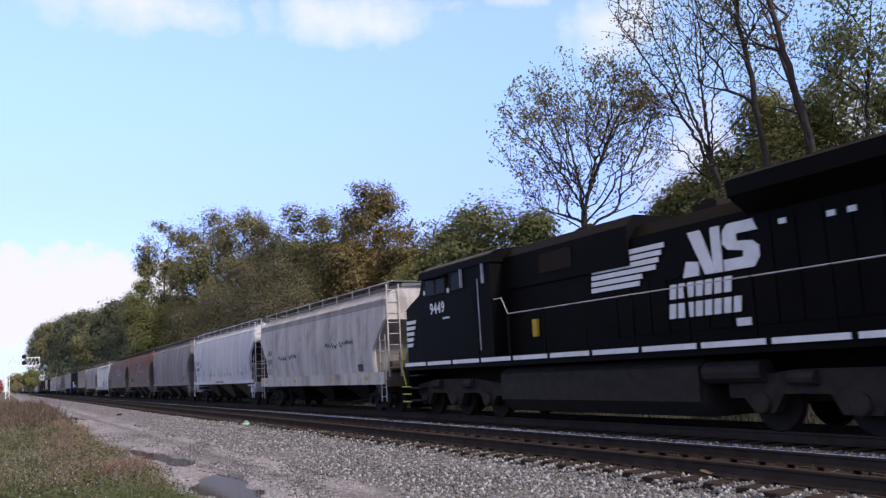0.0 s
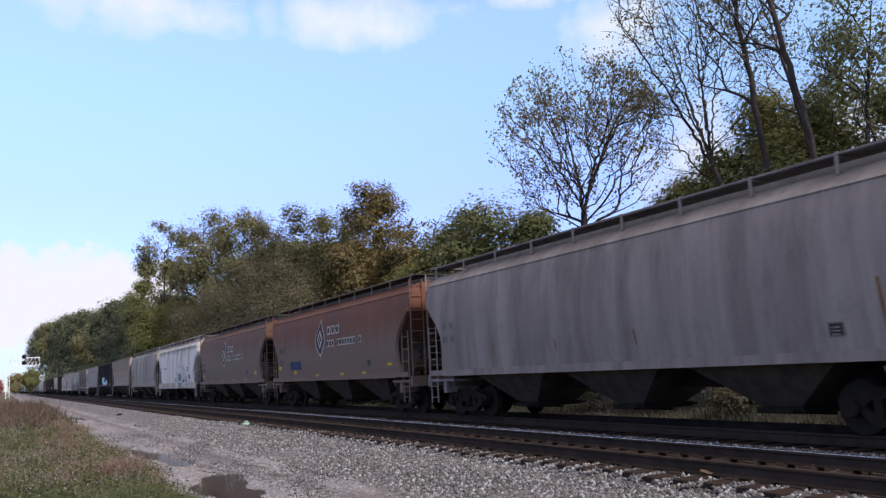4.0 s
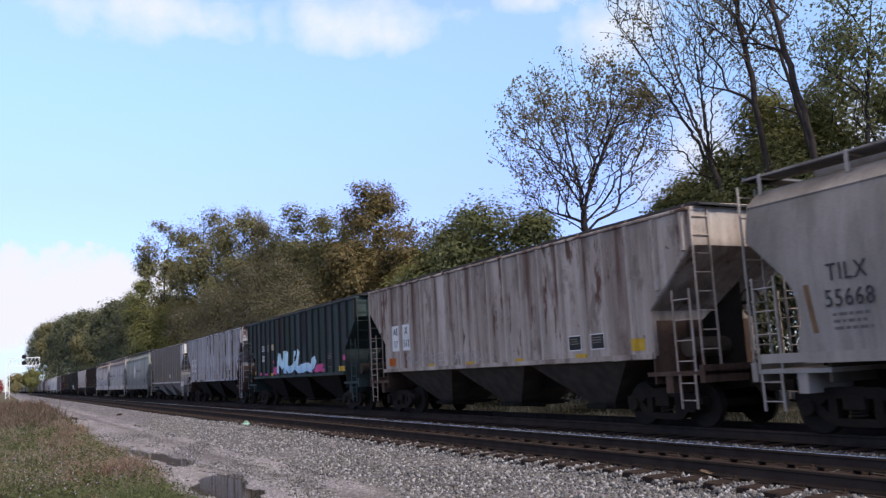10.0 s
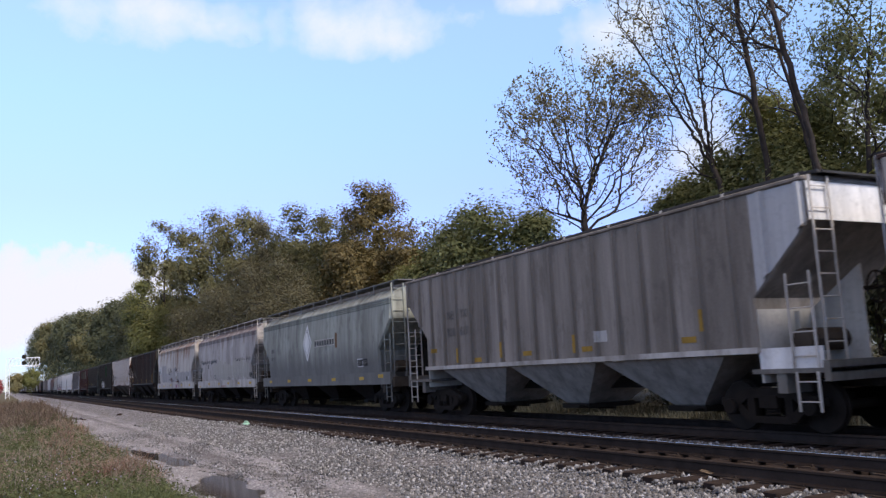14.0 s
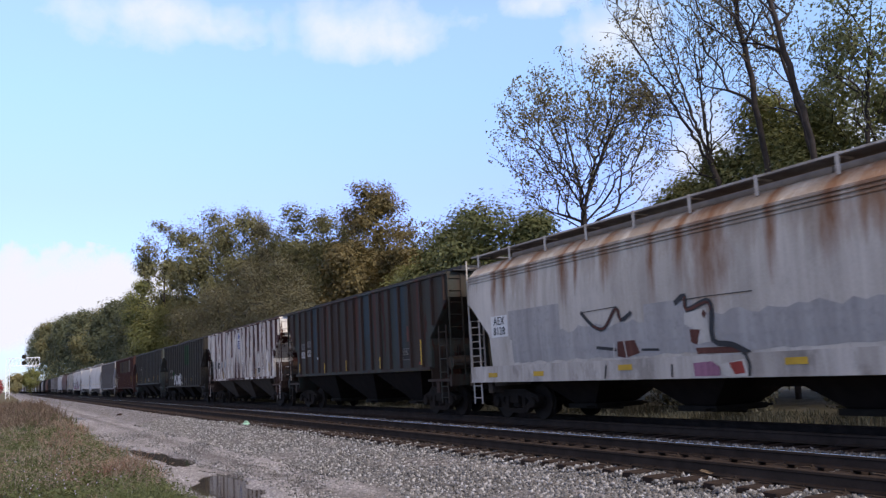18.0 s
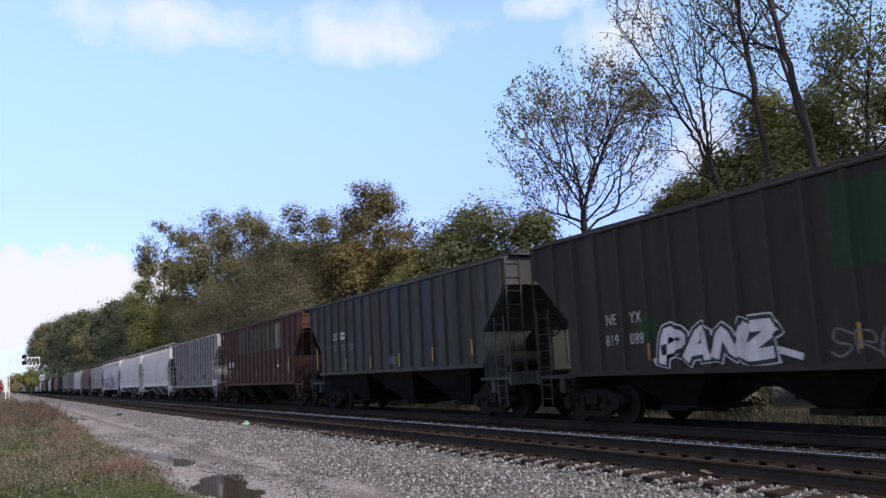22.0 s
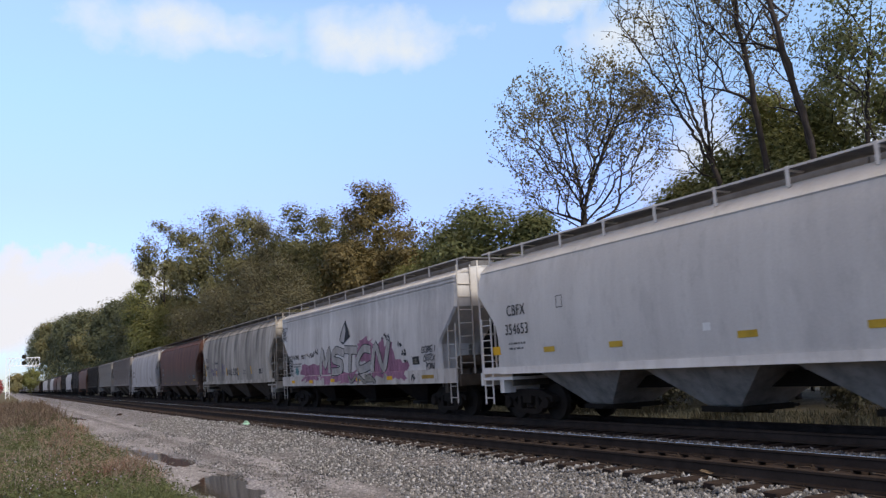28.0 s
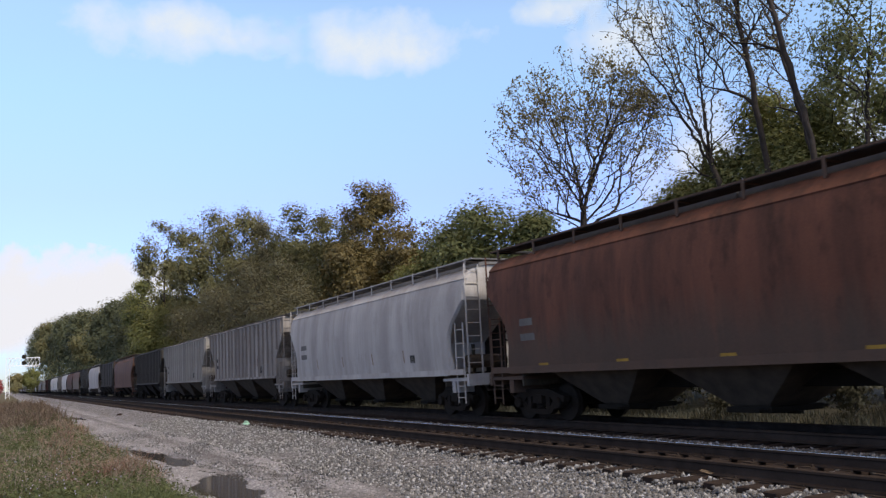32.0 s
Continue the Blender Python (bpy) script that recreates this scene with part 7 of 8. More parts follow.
        for dx in (-1.98, 0.0, 1.98):
            w = part("wheelset", kept(("wheelset", 0.53), lambda: wheelset_geo(0.53), 35), WHEEL, t, at=(dx, 0, 0.53))
            TURNING.setdefault((dx, 0.53), []).append(w)
            part("axle_box", kept(("axle_box",), lambda: Geo().disc((0, 0), 0.2, -0.16, 0.16, 14, 0.03)), LOCO_TRUCK, t, at=(dx, -1.12, 0.53))
        for dx in (-1.0, 1.0):
            part("brake_cylinder", kept(("brake_cyl",), lambda: Geo().tube([(-0.3, 0, 0), (0.25, 0, 0)], 0.13, 10)), LOCO_TRUCK, t, at=(dx, -1.22, 0.98))


build_loco()

# ---- trees ----
BARK = plain("grey_bark", (0.038, 0.031, 0.028), 0.9, 0, 0.4, 4.0, 0.5, spec=0.1)
LEAVES = {
    "green": leafy("leaves_deep_green", [(0.0, (0.066, 0.080, 0.034)), (0.5, (0.145, 0.160, 0.064)), (1.0, (0.235, 0.235, 0.100))]),
    "fargreen": leafy("leaves_far_green", [(0.0, (0.045, 0.056, 0.034)), (0.6, (0.092, 0.106, 0.058)), (1.0, (0.148, 0.152, 0.078))]),
    "ygreen": leafy("leaves_yellow_green", [(0.0, (0.080, 0.088, 0.032)), (0.5, (0.178, 0.185, 0.062)), (1.0, (0.300, 0.280, 0.100))]),
    "olive": leafy("leaves_olive", [(0.0, (0.086, 0.085, 0.042)), (0.6, (0.178, 0.168, 0.078)), (1.0, (0.300, 0.256, 0.118))]),
    "brown": leafy("leaves_dull_brown", [(0.0, (0.066, 0.062, 0.038)), (0.6, (0.122, 0.114, 0.066)), (1.0, (0.185, 0.165, 0.095))]),
    "rust": leafy("leaves_autumn_rust", [(0.0, (0.072, 0.058, 0.030)), (0.5, (0.165, 0.126, 0.051)), (1.0, (0.275, 0.214, 0.078))]),
    "dark": leafy("leaves_dark_olive", [(0.0, (0.060, 0.066, 0.032)), (0.6, (0.136, 0.134, 0.060)), (1.0, (0.240, 0.196, 0.082))]),
    "sparse": leafy("leaves_thin_olive", [(0.0, (0.058, 0.052, 0.030)), (0.6, (0.140, 0.116, 0.050)), (1.0, (0.265, 0.200, 0.062))]),
    "scrub": leafy("leaves_grey_green_scrub", [(0.0, (0.040, 0.040, 0.026)), (0.6, (0.078, 0.076, 0.050)), (1.0, (0.125, 0.115, 0.080))]),
    # understory green is darkened: the wood's deep shade is in the leaf colour
    "understory": leafy("leaves_shaded_dark_green", [(0.0, (0.022, 0.026, 0.014)), (0.6, (0.048, 0.052, 0.026)), (1.0, (0.085, 0.085, 0.042))]),
    "yellow": leafy("leaves_yellow", [(0.0, (0.140, 0.120, 0.060)), (0.6, (0.250, 0.215, 0.100)), (1.0, (0.36, 0.31, 0.15))]),
    "red": leafy("leaves_red", [(0.0, (0.212, 0.034, 0.038)), (0.6, (0.389, 0.068, 0.075)), (1.0, (0.531, 0.136, 0.113))])}


SWAYING = []         # slender trees that move in the wind


def make_tree(kind, label, x, y, height, radius, leaves, leaf, seed, stems=1, low=0.3, tips=140, spread=0.3, fill=0.35, lumps=7, lean=(0, 0), ground=-0.4, category="tree", name="tree", thick=1.0, flat=1.0, rim=0.0, fork=0.0, top=0.0):
    """A tree: stems whose limbs and twigs reach for points of a lumpy crown, and single leaves hung round the twigs."""
    g = np.random.default_rng(seed)
    tree = thing(name, label, category, (x, y, ground), "trees along the far side of the line" if name == "tree" else "bushes by the track")
    H = height - ground
    base = low * H
    C = np.array([lean[0] * H, lean[1] * H, (base + H) / 2])
    R = np.array([radius, radius, (H - base) / 2 * flat])
    dense = fill > 0.2
    balls = [(C, R * (0.85 if dense else 0.84))]
    for k in range(lumps):
        d = g.normal(0, 1, 3)
        d[2] = abs(d[2]) * 0.9 - 0.25
        d /= np.linalg.norm(d)
        if dense:
            e = radius * g.uniform(0.30, 0.48)
            balls.append((C + d / np.sum(np.abs(d) ** 3) ** (1 / 3) * (R - 0.6 * e) * g.uniform(0.68, 0.88), np.array([e, e, 0.8 * e])))
        else:
            balls.append((C + d * R * g.uniform(0.55, 0.8), R * g.uniform(0.2, 0.4)))
    weight = np.array([np.prod(r) ** (0.66 if dense else 0.75) for c, r in balls])

    def sample(n, power, shrink=1.0):
        if n == 0:
            return np.zeros((0, 3)), np.zeros((0, 3))
        pick = g.choice(len(balls), n, p=weight / weight.sum())
        d = g.normal(0, 1, (n, 3))
        d /= np.linalg.norm(d, axis=1)[:, None]
        if dense:                         # fuller shoulders than an egg has
            d = np.where((pick == 0)[:, None], d / np.sum(np.abs(d) ** 3, axis=1)[:, None] ** (1 / 3), d)
        return np.array([balls[k][0] for k in pick]) + d * np.array([balls[k][1] for k in pick]) * (shrink * g.random(n) ** power)[:, None], d

    step = max(0.35, H / 34)
    P, parent, run = [np.zeros(3)], [-1], [0.0]

    def path(j, goal, bow, k):
        p0 = P[j]
        d0 = p0 - P[parent[j]] if parent[j] >= 0 else np.array([0, 0, 1.0])
        d0 = d0 / (np.linalg.norm(d0) + 1e-9) + (goal - p0) / (np.linalg.norm(goal - p0) + 1e-9) * (parent[j] >= 0)
        d0 = d0 / (np.linalg.norm(d0) + 1e-9)
        ctrl = p0 + d0 * bow
        for i in range(1, k + 1):
            t = i / k
            q = (1 - t) ** 2 * p0 + 2 * t * (1 - t) * ctrl + t * t * goal + g.normal(0, 0.05 * step, 3) * (i < k)
            run.append(run[j if i == 1 else -1] + float(np.linalg.norm(q - (p0 if i == 1 else P[-1]))))
            P.append(q)
            parent.append(j if i == 1 else len(P) - 2)

    root = 0
    if fork:
        path(0, np.array([0.5 * C[0], 0.5 * C[1], fork * H]), 0.25 * H, max(6, int(fork * H / step)))
        root = len(P) - 1
    for s in range(stems):
        ang = 2 * math.pi * s / max(1, stems) + g.uniform(0, 1)
        off = np.array([math.cos(ang), math.sin(ang), 0]) * R * (0.0 if stems == 1 else g.uniform(0.45, 0.75) if fork else g.uniform(0.3, 0.55))
        goal = C + off + np.array([0, 0, R[2] * g.uniform(0.25, 0.6)])
        path(root, goal, (0.12 if fork else 0.35) * H if stems > 1 else 0.5 * H, max(8, int(H / step)))
    goals = sample(tips, 0.5)[0]
    goals = goals[np.argsort(np.linalg.norm(goals - np.array([C[0] * 0.4, C[1] * 0.4, base * 0.8]), axis=1))]
    for t in goals:
        A = np.array(P)
        d = np.linalg.norm(A - t, axis=1)
        cost = d + 0.55 * np.array(run) + 1.2 * np.maximum(0, A[:, 2] - t[2] + 0.3 * d) + np.where(A[:, 2] < base * 0.75, 50.0, 0)
        j = int(np.argmin(cost))
        path(j, t, 0.3 * d[j], max(2, int(d[j] / step)))
    A, par = np.array(P), np.array(parent)
    n = len(A)
    load = np.zeros(n)
    has = np.zeros(n, bool)
    has[par[1:]] = True
    load[~has] = 1
    for i in range(n - 1, 0, -1):
        load[par[i]] += load[i]
    rad = 0.0009 * H * thick * np.maximum(1, load) ** 0.42
    rad = np.clip(rad, 0.008, 0.016 * H)
    # wood
    verts, faces = [], []
    for sides, sel in ((7, rad[1:] > 0.05), (3, rad[1:] <= 0.05)):
        i = 1 + np.nonzero(sel)[0]
        if not len(i):
            continue
        p, q = A[par[i]], A[i]
        d = q - p
        d /= np.linalg.norm(d, axis=1)[:, None] + 1e-9
        u = np.cross(d, np.array([0.31, 0.93, 0.17]))
        u /= np.linalg.norm(u, axis=1)[:, None] + 1e-9
        w = np.cross(d, u)
        rp = np.minimum(rad[par[i]], rad[i] * 1.5)
        th = 2 * np.pi * np.arange(sides) / sides
        ring = np.cos(th)[None, :, None] * u[:, None] + np.sin(th)[None, :, None] * w[:, None]
        v = np.concatenate([p[:, None] + ring * rp[:, None, None], (q + d * rad[i][:, None] * 0.6)[:, None] + ring * rad[i][:, None, None]], 1).reshape(-1, 3)
        k = np.arange(sides)
        f = np.stack([k, (k + 1) % sides, sides + (k + 1) % sides, sides + k], -1)
        n0 = sum(len(vv) for vv in verts)
        faces.append((f[None] + n0 + (2 * sides * np.arange(len(i)))[:, None, None]).reshape(-1, 4))
        verts.append(v)
    me = np_mesh("trunk", np.concatenate(verts), np.concatenate(faces))
    me.shade_smooth()
    part("trunk", me, BARK, tree, "grey bark with bare limbs")
    if leaves:
        tw = A[load <= 2]
        if rim:
            out = np.linalg.norm((tw - C) / R, axis=1)
            tw = tw[out > rim * g.uniform(0.6, 1.2, len(tw))]
        nf = int(leaves * fill)
        nc = nf // 4 if fill > 0.2 else 0     # larger, inner leaves close the crown's heart
        pull = np.exp(top * (tw[:, 2] - C[2]) / R[2])
        at_twig = tw[g.choice(len(tw), leaves - nf, p=pull / pull.sum())] + g.normal(0, spread, (leaves - nf, 3))
        shell, out1 = sample(nf - nc, 0.22)
        heart, out2 = sample(nc, 0.5, 0.8)
        c = np.concatenate([at_twig, shell + g.normal(0, 0.045 * radius, (nf - nc, 3)), heart])
        c[:, 2] = np.maximum(c[:, 2], 0.15)
        sz = leaf * g.uniform(0.5, 1.3, leaves)
        sz[leaves - nc:] *= 1.7
        away = (at_twig - C) / R
        facing = np.concatenate([away / (np.linalg.norm(away, axis=1)[:, None] + 0.3) if dense else np.zeros((leaves - nf, 3)), out1, out2])
        nn = g.normal(0, 1, (leaves, 3)) * np.where(np.arange(leaves) < leaves - nf, 0.45 if dense else 1.0, 0.28)[:, None] + 1.3 * facing + np.array([0, 0, 0.6])
        u = np.cross(nn, g.normal(0, 1, (leaves, 3)))
        u /= np.linalg.norm(u, axis=1)[:, None] + 1e-9
        w = np.cross(nn, u)
        w /= np.linalg.norm(w, axis=1)[:, None] + 1e-9
        nn /= np.linalg.norm(nn, axis=1)[:, None] + 1e-9
        sh = sz[:, None]
        v = np.stack([c - u * sh * 1.1, c + u * sh * 0.75 - w * sh * 0.75, c + u * sh * 0.75 + w * sh * 0.75], 1).reshape(-1, 3)
        me = np_mesh("crown", v, 3 * np.arange(leaves)[:, None] + [0, 1, 2])
        part("crown", me, LEAVES[kind], tree, "loose uneven foliage")
    if kind == "sparse":
        SWAYING.append((tree, (x, y, ground), seed))
    return tree


def build_trees():
    T = make_tree
    far = "dense green tree in the distance beside the line"
    for i, (x, y, h, r) in enumerate(((-470, 18, 34, 10), (-400, 18, 33.5, 10), (-340, 18.5, 30.5, 9.5), (-295, 19, 28.0, 8.5), (-258, 19, 24.6, 8), (-225, 19.5, 22.2, 7.5), (-198, 19, 20.2, 7), (-176, 19.5, 19.0, 6.2), (-158, 19, 18.2, 5.8), (-144, 19, 17.6, 5))):
        T("fargreen" if i % 4 != 2 else "olive", far, x, y, h, r, 13000, 0.34 if x < -220 else 0.22, 1 + i, low=0.04, tips=60, spread=0.6, fill=0.8, lumps=22)
    T("ygreen", "yellow-green tree with ragged outline beyond the train", -131.5, 18.5, 18.2, 3.6, 10000, 0.15, 18, low=0.1, fill=0.7, lumps=16)
    T("olive", "tall olive tree with open top showing branches", -117.5, 19, 24.6, 4.1, 9000, 0.15, 19, low=0.35, fill=0.3, tips=200, lumps=14)
    T("ygreen", "low yellow-green tree at the wood edge", -111, 17.4, 12.9, 4.2, 15000, 0.13, 10, low=0.04, fill=0.75, lumps=18)
    T("fargreen", "green sapling at the wood edge", -124, 17.4, 10.4, 3.6, 11000, 0.14, 14, low=0.04, fill=0.75, lumps=16)
    T("fargreen", "dark green tree filling the wood edge", -136, 18.4, 13.0, 4.4, 12000, 0.16, 15, low=0.04, fill=0.75, lumps=18)
    T("olive", "tall olive tree with browning leaves", -101.6, 21, 23.5, 4.7, 15000, 0.13, 11, low=0.2, fill=0.6, lumps=18)
    T("olive", "olive tree with thinning top leaves", -86.1, 22, 20.5, 4.5, 15000, 0.12, 12, low=0.15, fill=0.55, lumps=18)
    T("brown", "slim brown-olive tree in the wood edge", -80.4, 23, 18.1, 3.0, 10000, 0.12, 13, low=0.2, fill=0.5, lumps=12)
    for i, (x, y, h, r) in enumerate(((-65.4, 18.9, 12.6, 4.6), (-73.5, 18.2, 11.2, 4.0), (-55.2, 17.9, 6.7, 2.4), (-60.0, 18.9, 9.6, 3.4), (-82, 18.5, 11.4, 4.0), (-92, 18, 10.4, 4.0), (-48.5, 18.2, 5.0, 2.2))):
        T("brown", "dull brown half-bare shrub tree with fine twigs", x, y, h, r, 19000, 0.07, 20 + i, stems=5, low=0.05, tips=260, fill=0.6, spread=0.4, lumps=14)
    T("dark", "dark olive tree with rounded top", -75.3, 25, 18.9, 3.9, 15000, 0.12, 30, low=0.15, fill=0.6, lumps=18)
    T("dark", "dark olive tree turning brown", -68.7, 26, 17.2, 3.6, 15000, 0.12, 31, low=0.15, fill=0.6, lumps=18)
    T("dark", "dark green tree filling the wood behind", -92, 27, 18, 4.5, 10000, 0.18, 32, low=0.1, fill=0.7, lumps=14)
    T("dark", "dark olive tree behind the autumn trees", -70, 29, 14, 4.5, 9000, 0.18, 29, low=0.1, fill=0.7, lumps=12)
    for i, (x, y, h, r) in enumerate(((-127, 22.5, 13, 4.8), (-106, 24.5, 14, 4.8), (-89, 24.5, 12, 4.4), (-97, 26, 17, 4.6), (-82, 29, 15.5, 4.6), (-110, 22, 17, 4.2), (-63, 31, 12.5, 4.5), (-120, 20.5, 15, 4.0), (-57, 30, 10.5, 3.8), (-50, 28, 10.4, 3.2), (-46, 26, 8.6, 2.6))):
        T("dark" if i % 2 else "olive", "dull green tree filling the wood behind", x, y, h, r, 9000, 0.17, 70 + i, low=0.05, fill=0.75, lumps=12)
    T("rust", "tall tree with rust-orange autumn leaves", -62.6, 27, 18.2, 3.2, 14000, 0.11, 33, low=0.25, fill=0.4, lumps=14)
    T("rust", "orange-brown autumn tree at the wood edge", -60.6, 24.5, 13.0, 3.7, 17000, 0.11, 34, low=0.08, fill=0.6, lumps=18)
    T("rust", "small rust-brown autumn tree", -55.4, 26, 12.8, 2.2, 9000, 0.11, 35, low=0.15, fill=0.45, lumps=12)
    T("sparse", "thin half-bare tree with few leaves", -56.3, 28, 14.2, 2.0, 1900, 0.11, 36, low=0.4, fill=0.0, tips=90, stems=2)
    T("green", "lush dark green round tree", -38.2, 23, 11.5, 3.5, 19000, 0.10, 37, low=0.06, fill=0.6, lumps=20)
    T("green", "dark green leafy tree beside the line", -41.6, 23, 11.0, 2.8, 14000, 0.10, 38, low=0.06, fill=0.6, lumps=16)
    T("green", "smaller dark green leafy tree", -34.6, 23, 9.9, 2.5, 12000, 0.10, 39, low=0.06, fill=0.6, lumps=16)
    T("green", "low green bushy tree", -41.5, 21, 8.0, 2.8, 12000, 0.10, 40, low=0.04, fill=0.6, lumps=14)
    T("ygreen", "low green bushy tree under the wood", -45.5, 22, 8.4, 3.0, 12000, 0.10, 47, low=0.04, fill=0.6, lumps=14)
    T("sparse", "tall open round-crowned tree with fine twigs and thin leaves", -35.0, 27, 18.8, 5.9, 10500, 0.080, 41, stems=9, low=0.43, tips=1050, fill=0.05, spread=0.2, rim=0.45, lumps=9, thick=0.8, fork=0.50, top=0.7)
    T("sparse", "tall nearly bare tree leaning over the wood edge", -22.3, 25, 19.5, 4.1, 3400, 0.062, 42, stems=6, low=0.42, tips=820, fill=0.0, rim=0.5, spread=0.2, lean=(-0.15, 0.0), thick=0.52, fork=0.46)
    T("sparse", "tall thin-leaved tree with thick slanting trunk", -16.75, 22.5, 20, 3.0, 2000, 0.06, 43, low=0.56, tips=360, fill=0.0, lean=(-0.14, 0), spread=0.25, thick=0.64)
    T("sparse", "tall thin-leaved tree with dark trunk", -20.1, 24, 21, 2.9, 2300, 0.06, 44, low=0.50, tips=420, fill=0.0, lean=(-0.075, 0), spread=0.25, thick=0.62)
    T("sparse", "slim dark-trunked tree behind the slanting trunk", -18.4, 24.6, 17.5, 1.8, 1800, 0.058, 46, low=0.55, tips=220, fill=0.0, lean=(-0.12, 0), spread=0.25, thick=0.6)
    T("green", "green-leaved tree with slender bent trunk", -17.2, 24.5, 14.6, 2.3, 5200, 0.062, 45, low=0.52, tips=260, fill=0.3, spread=0.3, lean=(0.085, 0), thick=0.8, lumps=9)
    for i, (x, y, h, r) in enumerate(((-22.3, 27.5, 13.5, 3.1), (-19.4, 27.8, 13.0, 3.1), (-16.8, 27.5, 12.0, 2.9), (-25.2, 27, 10.8, 3.0), (-14.4, 27.5, 12.0, 2.8), (-12.0, 27, 11.6, 2.8), (-27.6, 26.8, 9.2, 2.6), (-24.3, 27.5, 12.0, 2.9), (-26.2, 26.2, 10.0, 2.6), (-23.6, 25.9, 9.8, 2.7), (-20.3, 25.9, 10.0, 2.7), (-9.2, 26, 11.5, 2.8), (-16.9, 26, 8.8, 2.0), (-13.8, 25.6, 9.2, 2.3))):
        T("ygreen" if i % 4 == 0 else "green", "green leafy tree in the wood behind the train", x, y, h, r, 20000, 0.075, 50 + i, low=0.05, fill=0.6, lumps=18)
    T("yellow", "pale yellow autumn tree in the far distance", -330, 3.4, 8.4, 2.9, 4000, 0.24, 60, low=0.05, fill=0.8, lumps=12)
    T("ygreen", "pale yellow-green tree in the far distance", -330, 8.3, 9.6, 3.2, 4000, 0.24, 61, low=0.05, fill=0.8, lumps=12)
    T("red", "small red autumn tree far down the verge", -260, -1.6, 5.4, 1.7, 2600, 0.18, 62, low=0.1, fill=0.6)
    rng = random.Random(18)
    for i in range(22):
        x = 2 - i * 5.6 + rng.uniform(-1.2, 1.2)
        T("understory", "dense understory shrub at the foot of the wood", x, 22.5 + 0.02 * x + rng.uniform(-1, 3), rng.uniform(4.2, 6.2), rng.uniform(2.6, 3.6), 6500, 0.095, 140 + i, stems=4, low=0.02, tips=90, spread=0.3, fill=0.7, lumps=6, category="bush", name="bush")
    rng = random.Random(8)
    for i in range(26):
        x = -13 - i * 4.2 + rng.uniform(-1, 1)
        T(rng.choice(["scrub", "scrub", "understory", "scrub"]), "scrubby bush of weeds and brush beyond the far track", x, rng.uniform(17.8, 20.0), rng.uniform(0.7, 2.4), rng.uniform(0.8, 1.5), 2600, 0.055, 100 + i, stems=4, low=0.05, tips=60, spread=0.15, lumps=5, category="bush", name="bush")


build_trees()


# ---- grass and weeds ----
def blades(name, label, n, xr, edge, yr, hgt, stops, seed, power=2.0, width=0.006):
    """Grass as single bent blades; edge(x): how far the verge reaches towards the road."""
    g = np.random.default_rng(seed)
    x = xr[1] - (xr[1] - xr[0]) * g.random(n) ** power
    hi = edge(x) + g.normal(0, 0.22, n) + 0.3 * np.sin(1.3 * x) * np.sin(0.37 * x)
    y = yr + (hi - yr) * (1 - g.random(n) ** 1.6)
    z = bed_height(x, y) - 0.01
    h = g.uniform(*hgt, n) * (0.7 + 0.5 * np.sin(x * 0.8 + 1.7 * y) * np.sin(0.45 * x - y))
    h = np.maximum(h, 0.12)
    a = g.random(n) * 6.283
    d = np.stack([np.cos(a), np.sin(a)], -1)
    bend = g.uniform(0.1, 0.95, n) * h
    w = width * (1 + np.abs(x) / 12)
    p = np.stack([x, y, z], -1)
    side = np.stack([-d[:, 1], d[:, 0], np.zeros(n)], -1) * w[:, None]
    mid = p + np.stack([d[:, 0] * bend * 0.3, d[:, 1] * bend * 0.3, h * 0.6], -1)
    tip = p + np.stack([d[:, 0] * bend, d[:, 1] * bend, h], -1)
    v = np.stack([p - side, p + side, mid + side * 0.8, mid - side * 0.8, tip], 1).reshape(-1, 3)
    i = 5 * np.arange(n)[:, None]
    me = np_mesh(name, v, np.concatenate([i + [0, 1, 2], i + [0, 2, 3], i + [3, 2, 4]]))
    me.materials.append(leafy("blades_" + name, stops, 0.7))
    return tagged(new(name, me), label, "grass", kind="stuff")


def verge(x):
    return np.interp(-x, [8, 17, 24, 35, 73, 200], [2.2, 2.5, 2.55, 2.6, 3.2, 4.6])


blades("grass_green", "uncut green grass on the verge by the road", 62000, (-60, -9), lambda x: verge(x), -3.2, (0.12, 0.46), [(0.0, (0.050, 0.064, 0.026)), (0.6, (0.100, 0.122, 0.050)), (1.0, (0.20, 0.21, 0.10))], 1, 1.6, 0.0035)
blades("grass_dry", "dry tan grass and seed stalks on the verge", 30000, (-130, -15), lambda x: verge(x) - 0.15, -6.0, (0.22, 0.6), [(0.0, (0.135, 0.110, 0.078)), (0.6, (0.25, 0.205, 0.158)), (1.0, (0.42, 0.36, 0.29))], 2, 1.4, 0.003)
blades("weeds_brown", "reddish-brown seeding weeds along the road edge", 9000, (-110, -18), lambda x: verge(x) - 0.02, 1.0, (0.2, 0.62), [(0.0, (0.102, 0.060, 0.043)), (0.6, (0.238, 0.136, 0.102)), (1.0, (0.374, 0.238, 0.187))], 3, 1.5, 0.004)
blades("tall_weeds", "tall reddish-brown weeds gone to seed on the verge", 9000, (-110, -40), lambda x: verge(x) - 0.4 + 0.7 * np.sin(0.31 * x), -2.0, (0.25, 1.25), [(0.0, (0.070, 0.056, 0.038)), (0.6, (0.130, 0.092, 0.066)), (1.0, (0.25, 0.17, 0.135))], 5, 1.2, 0.003)
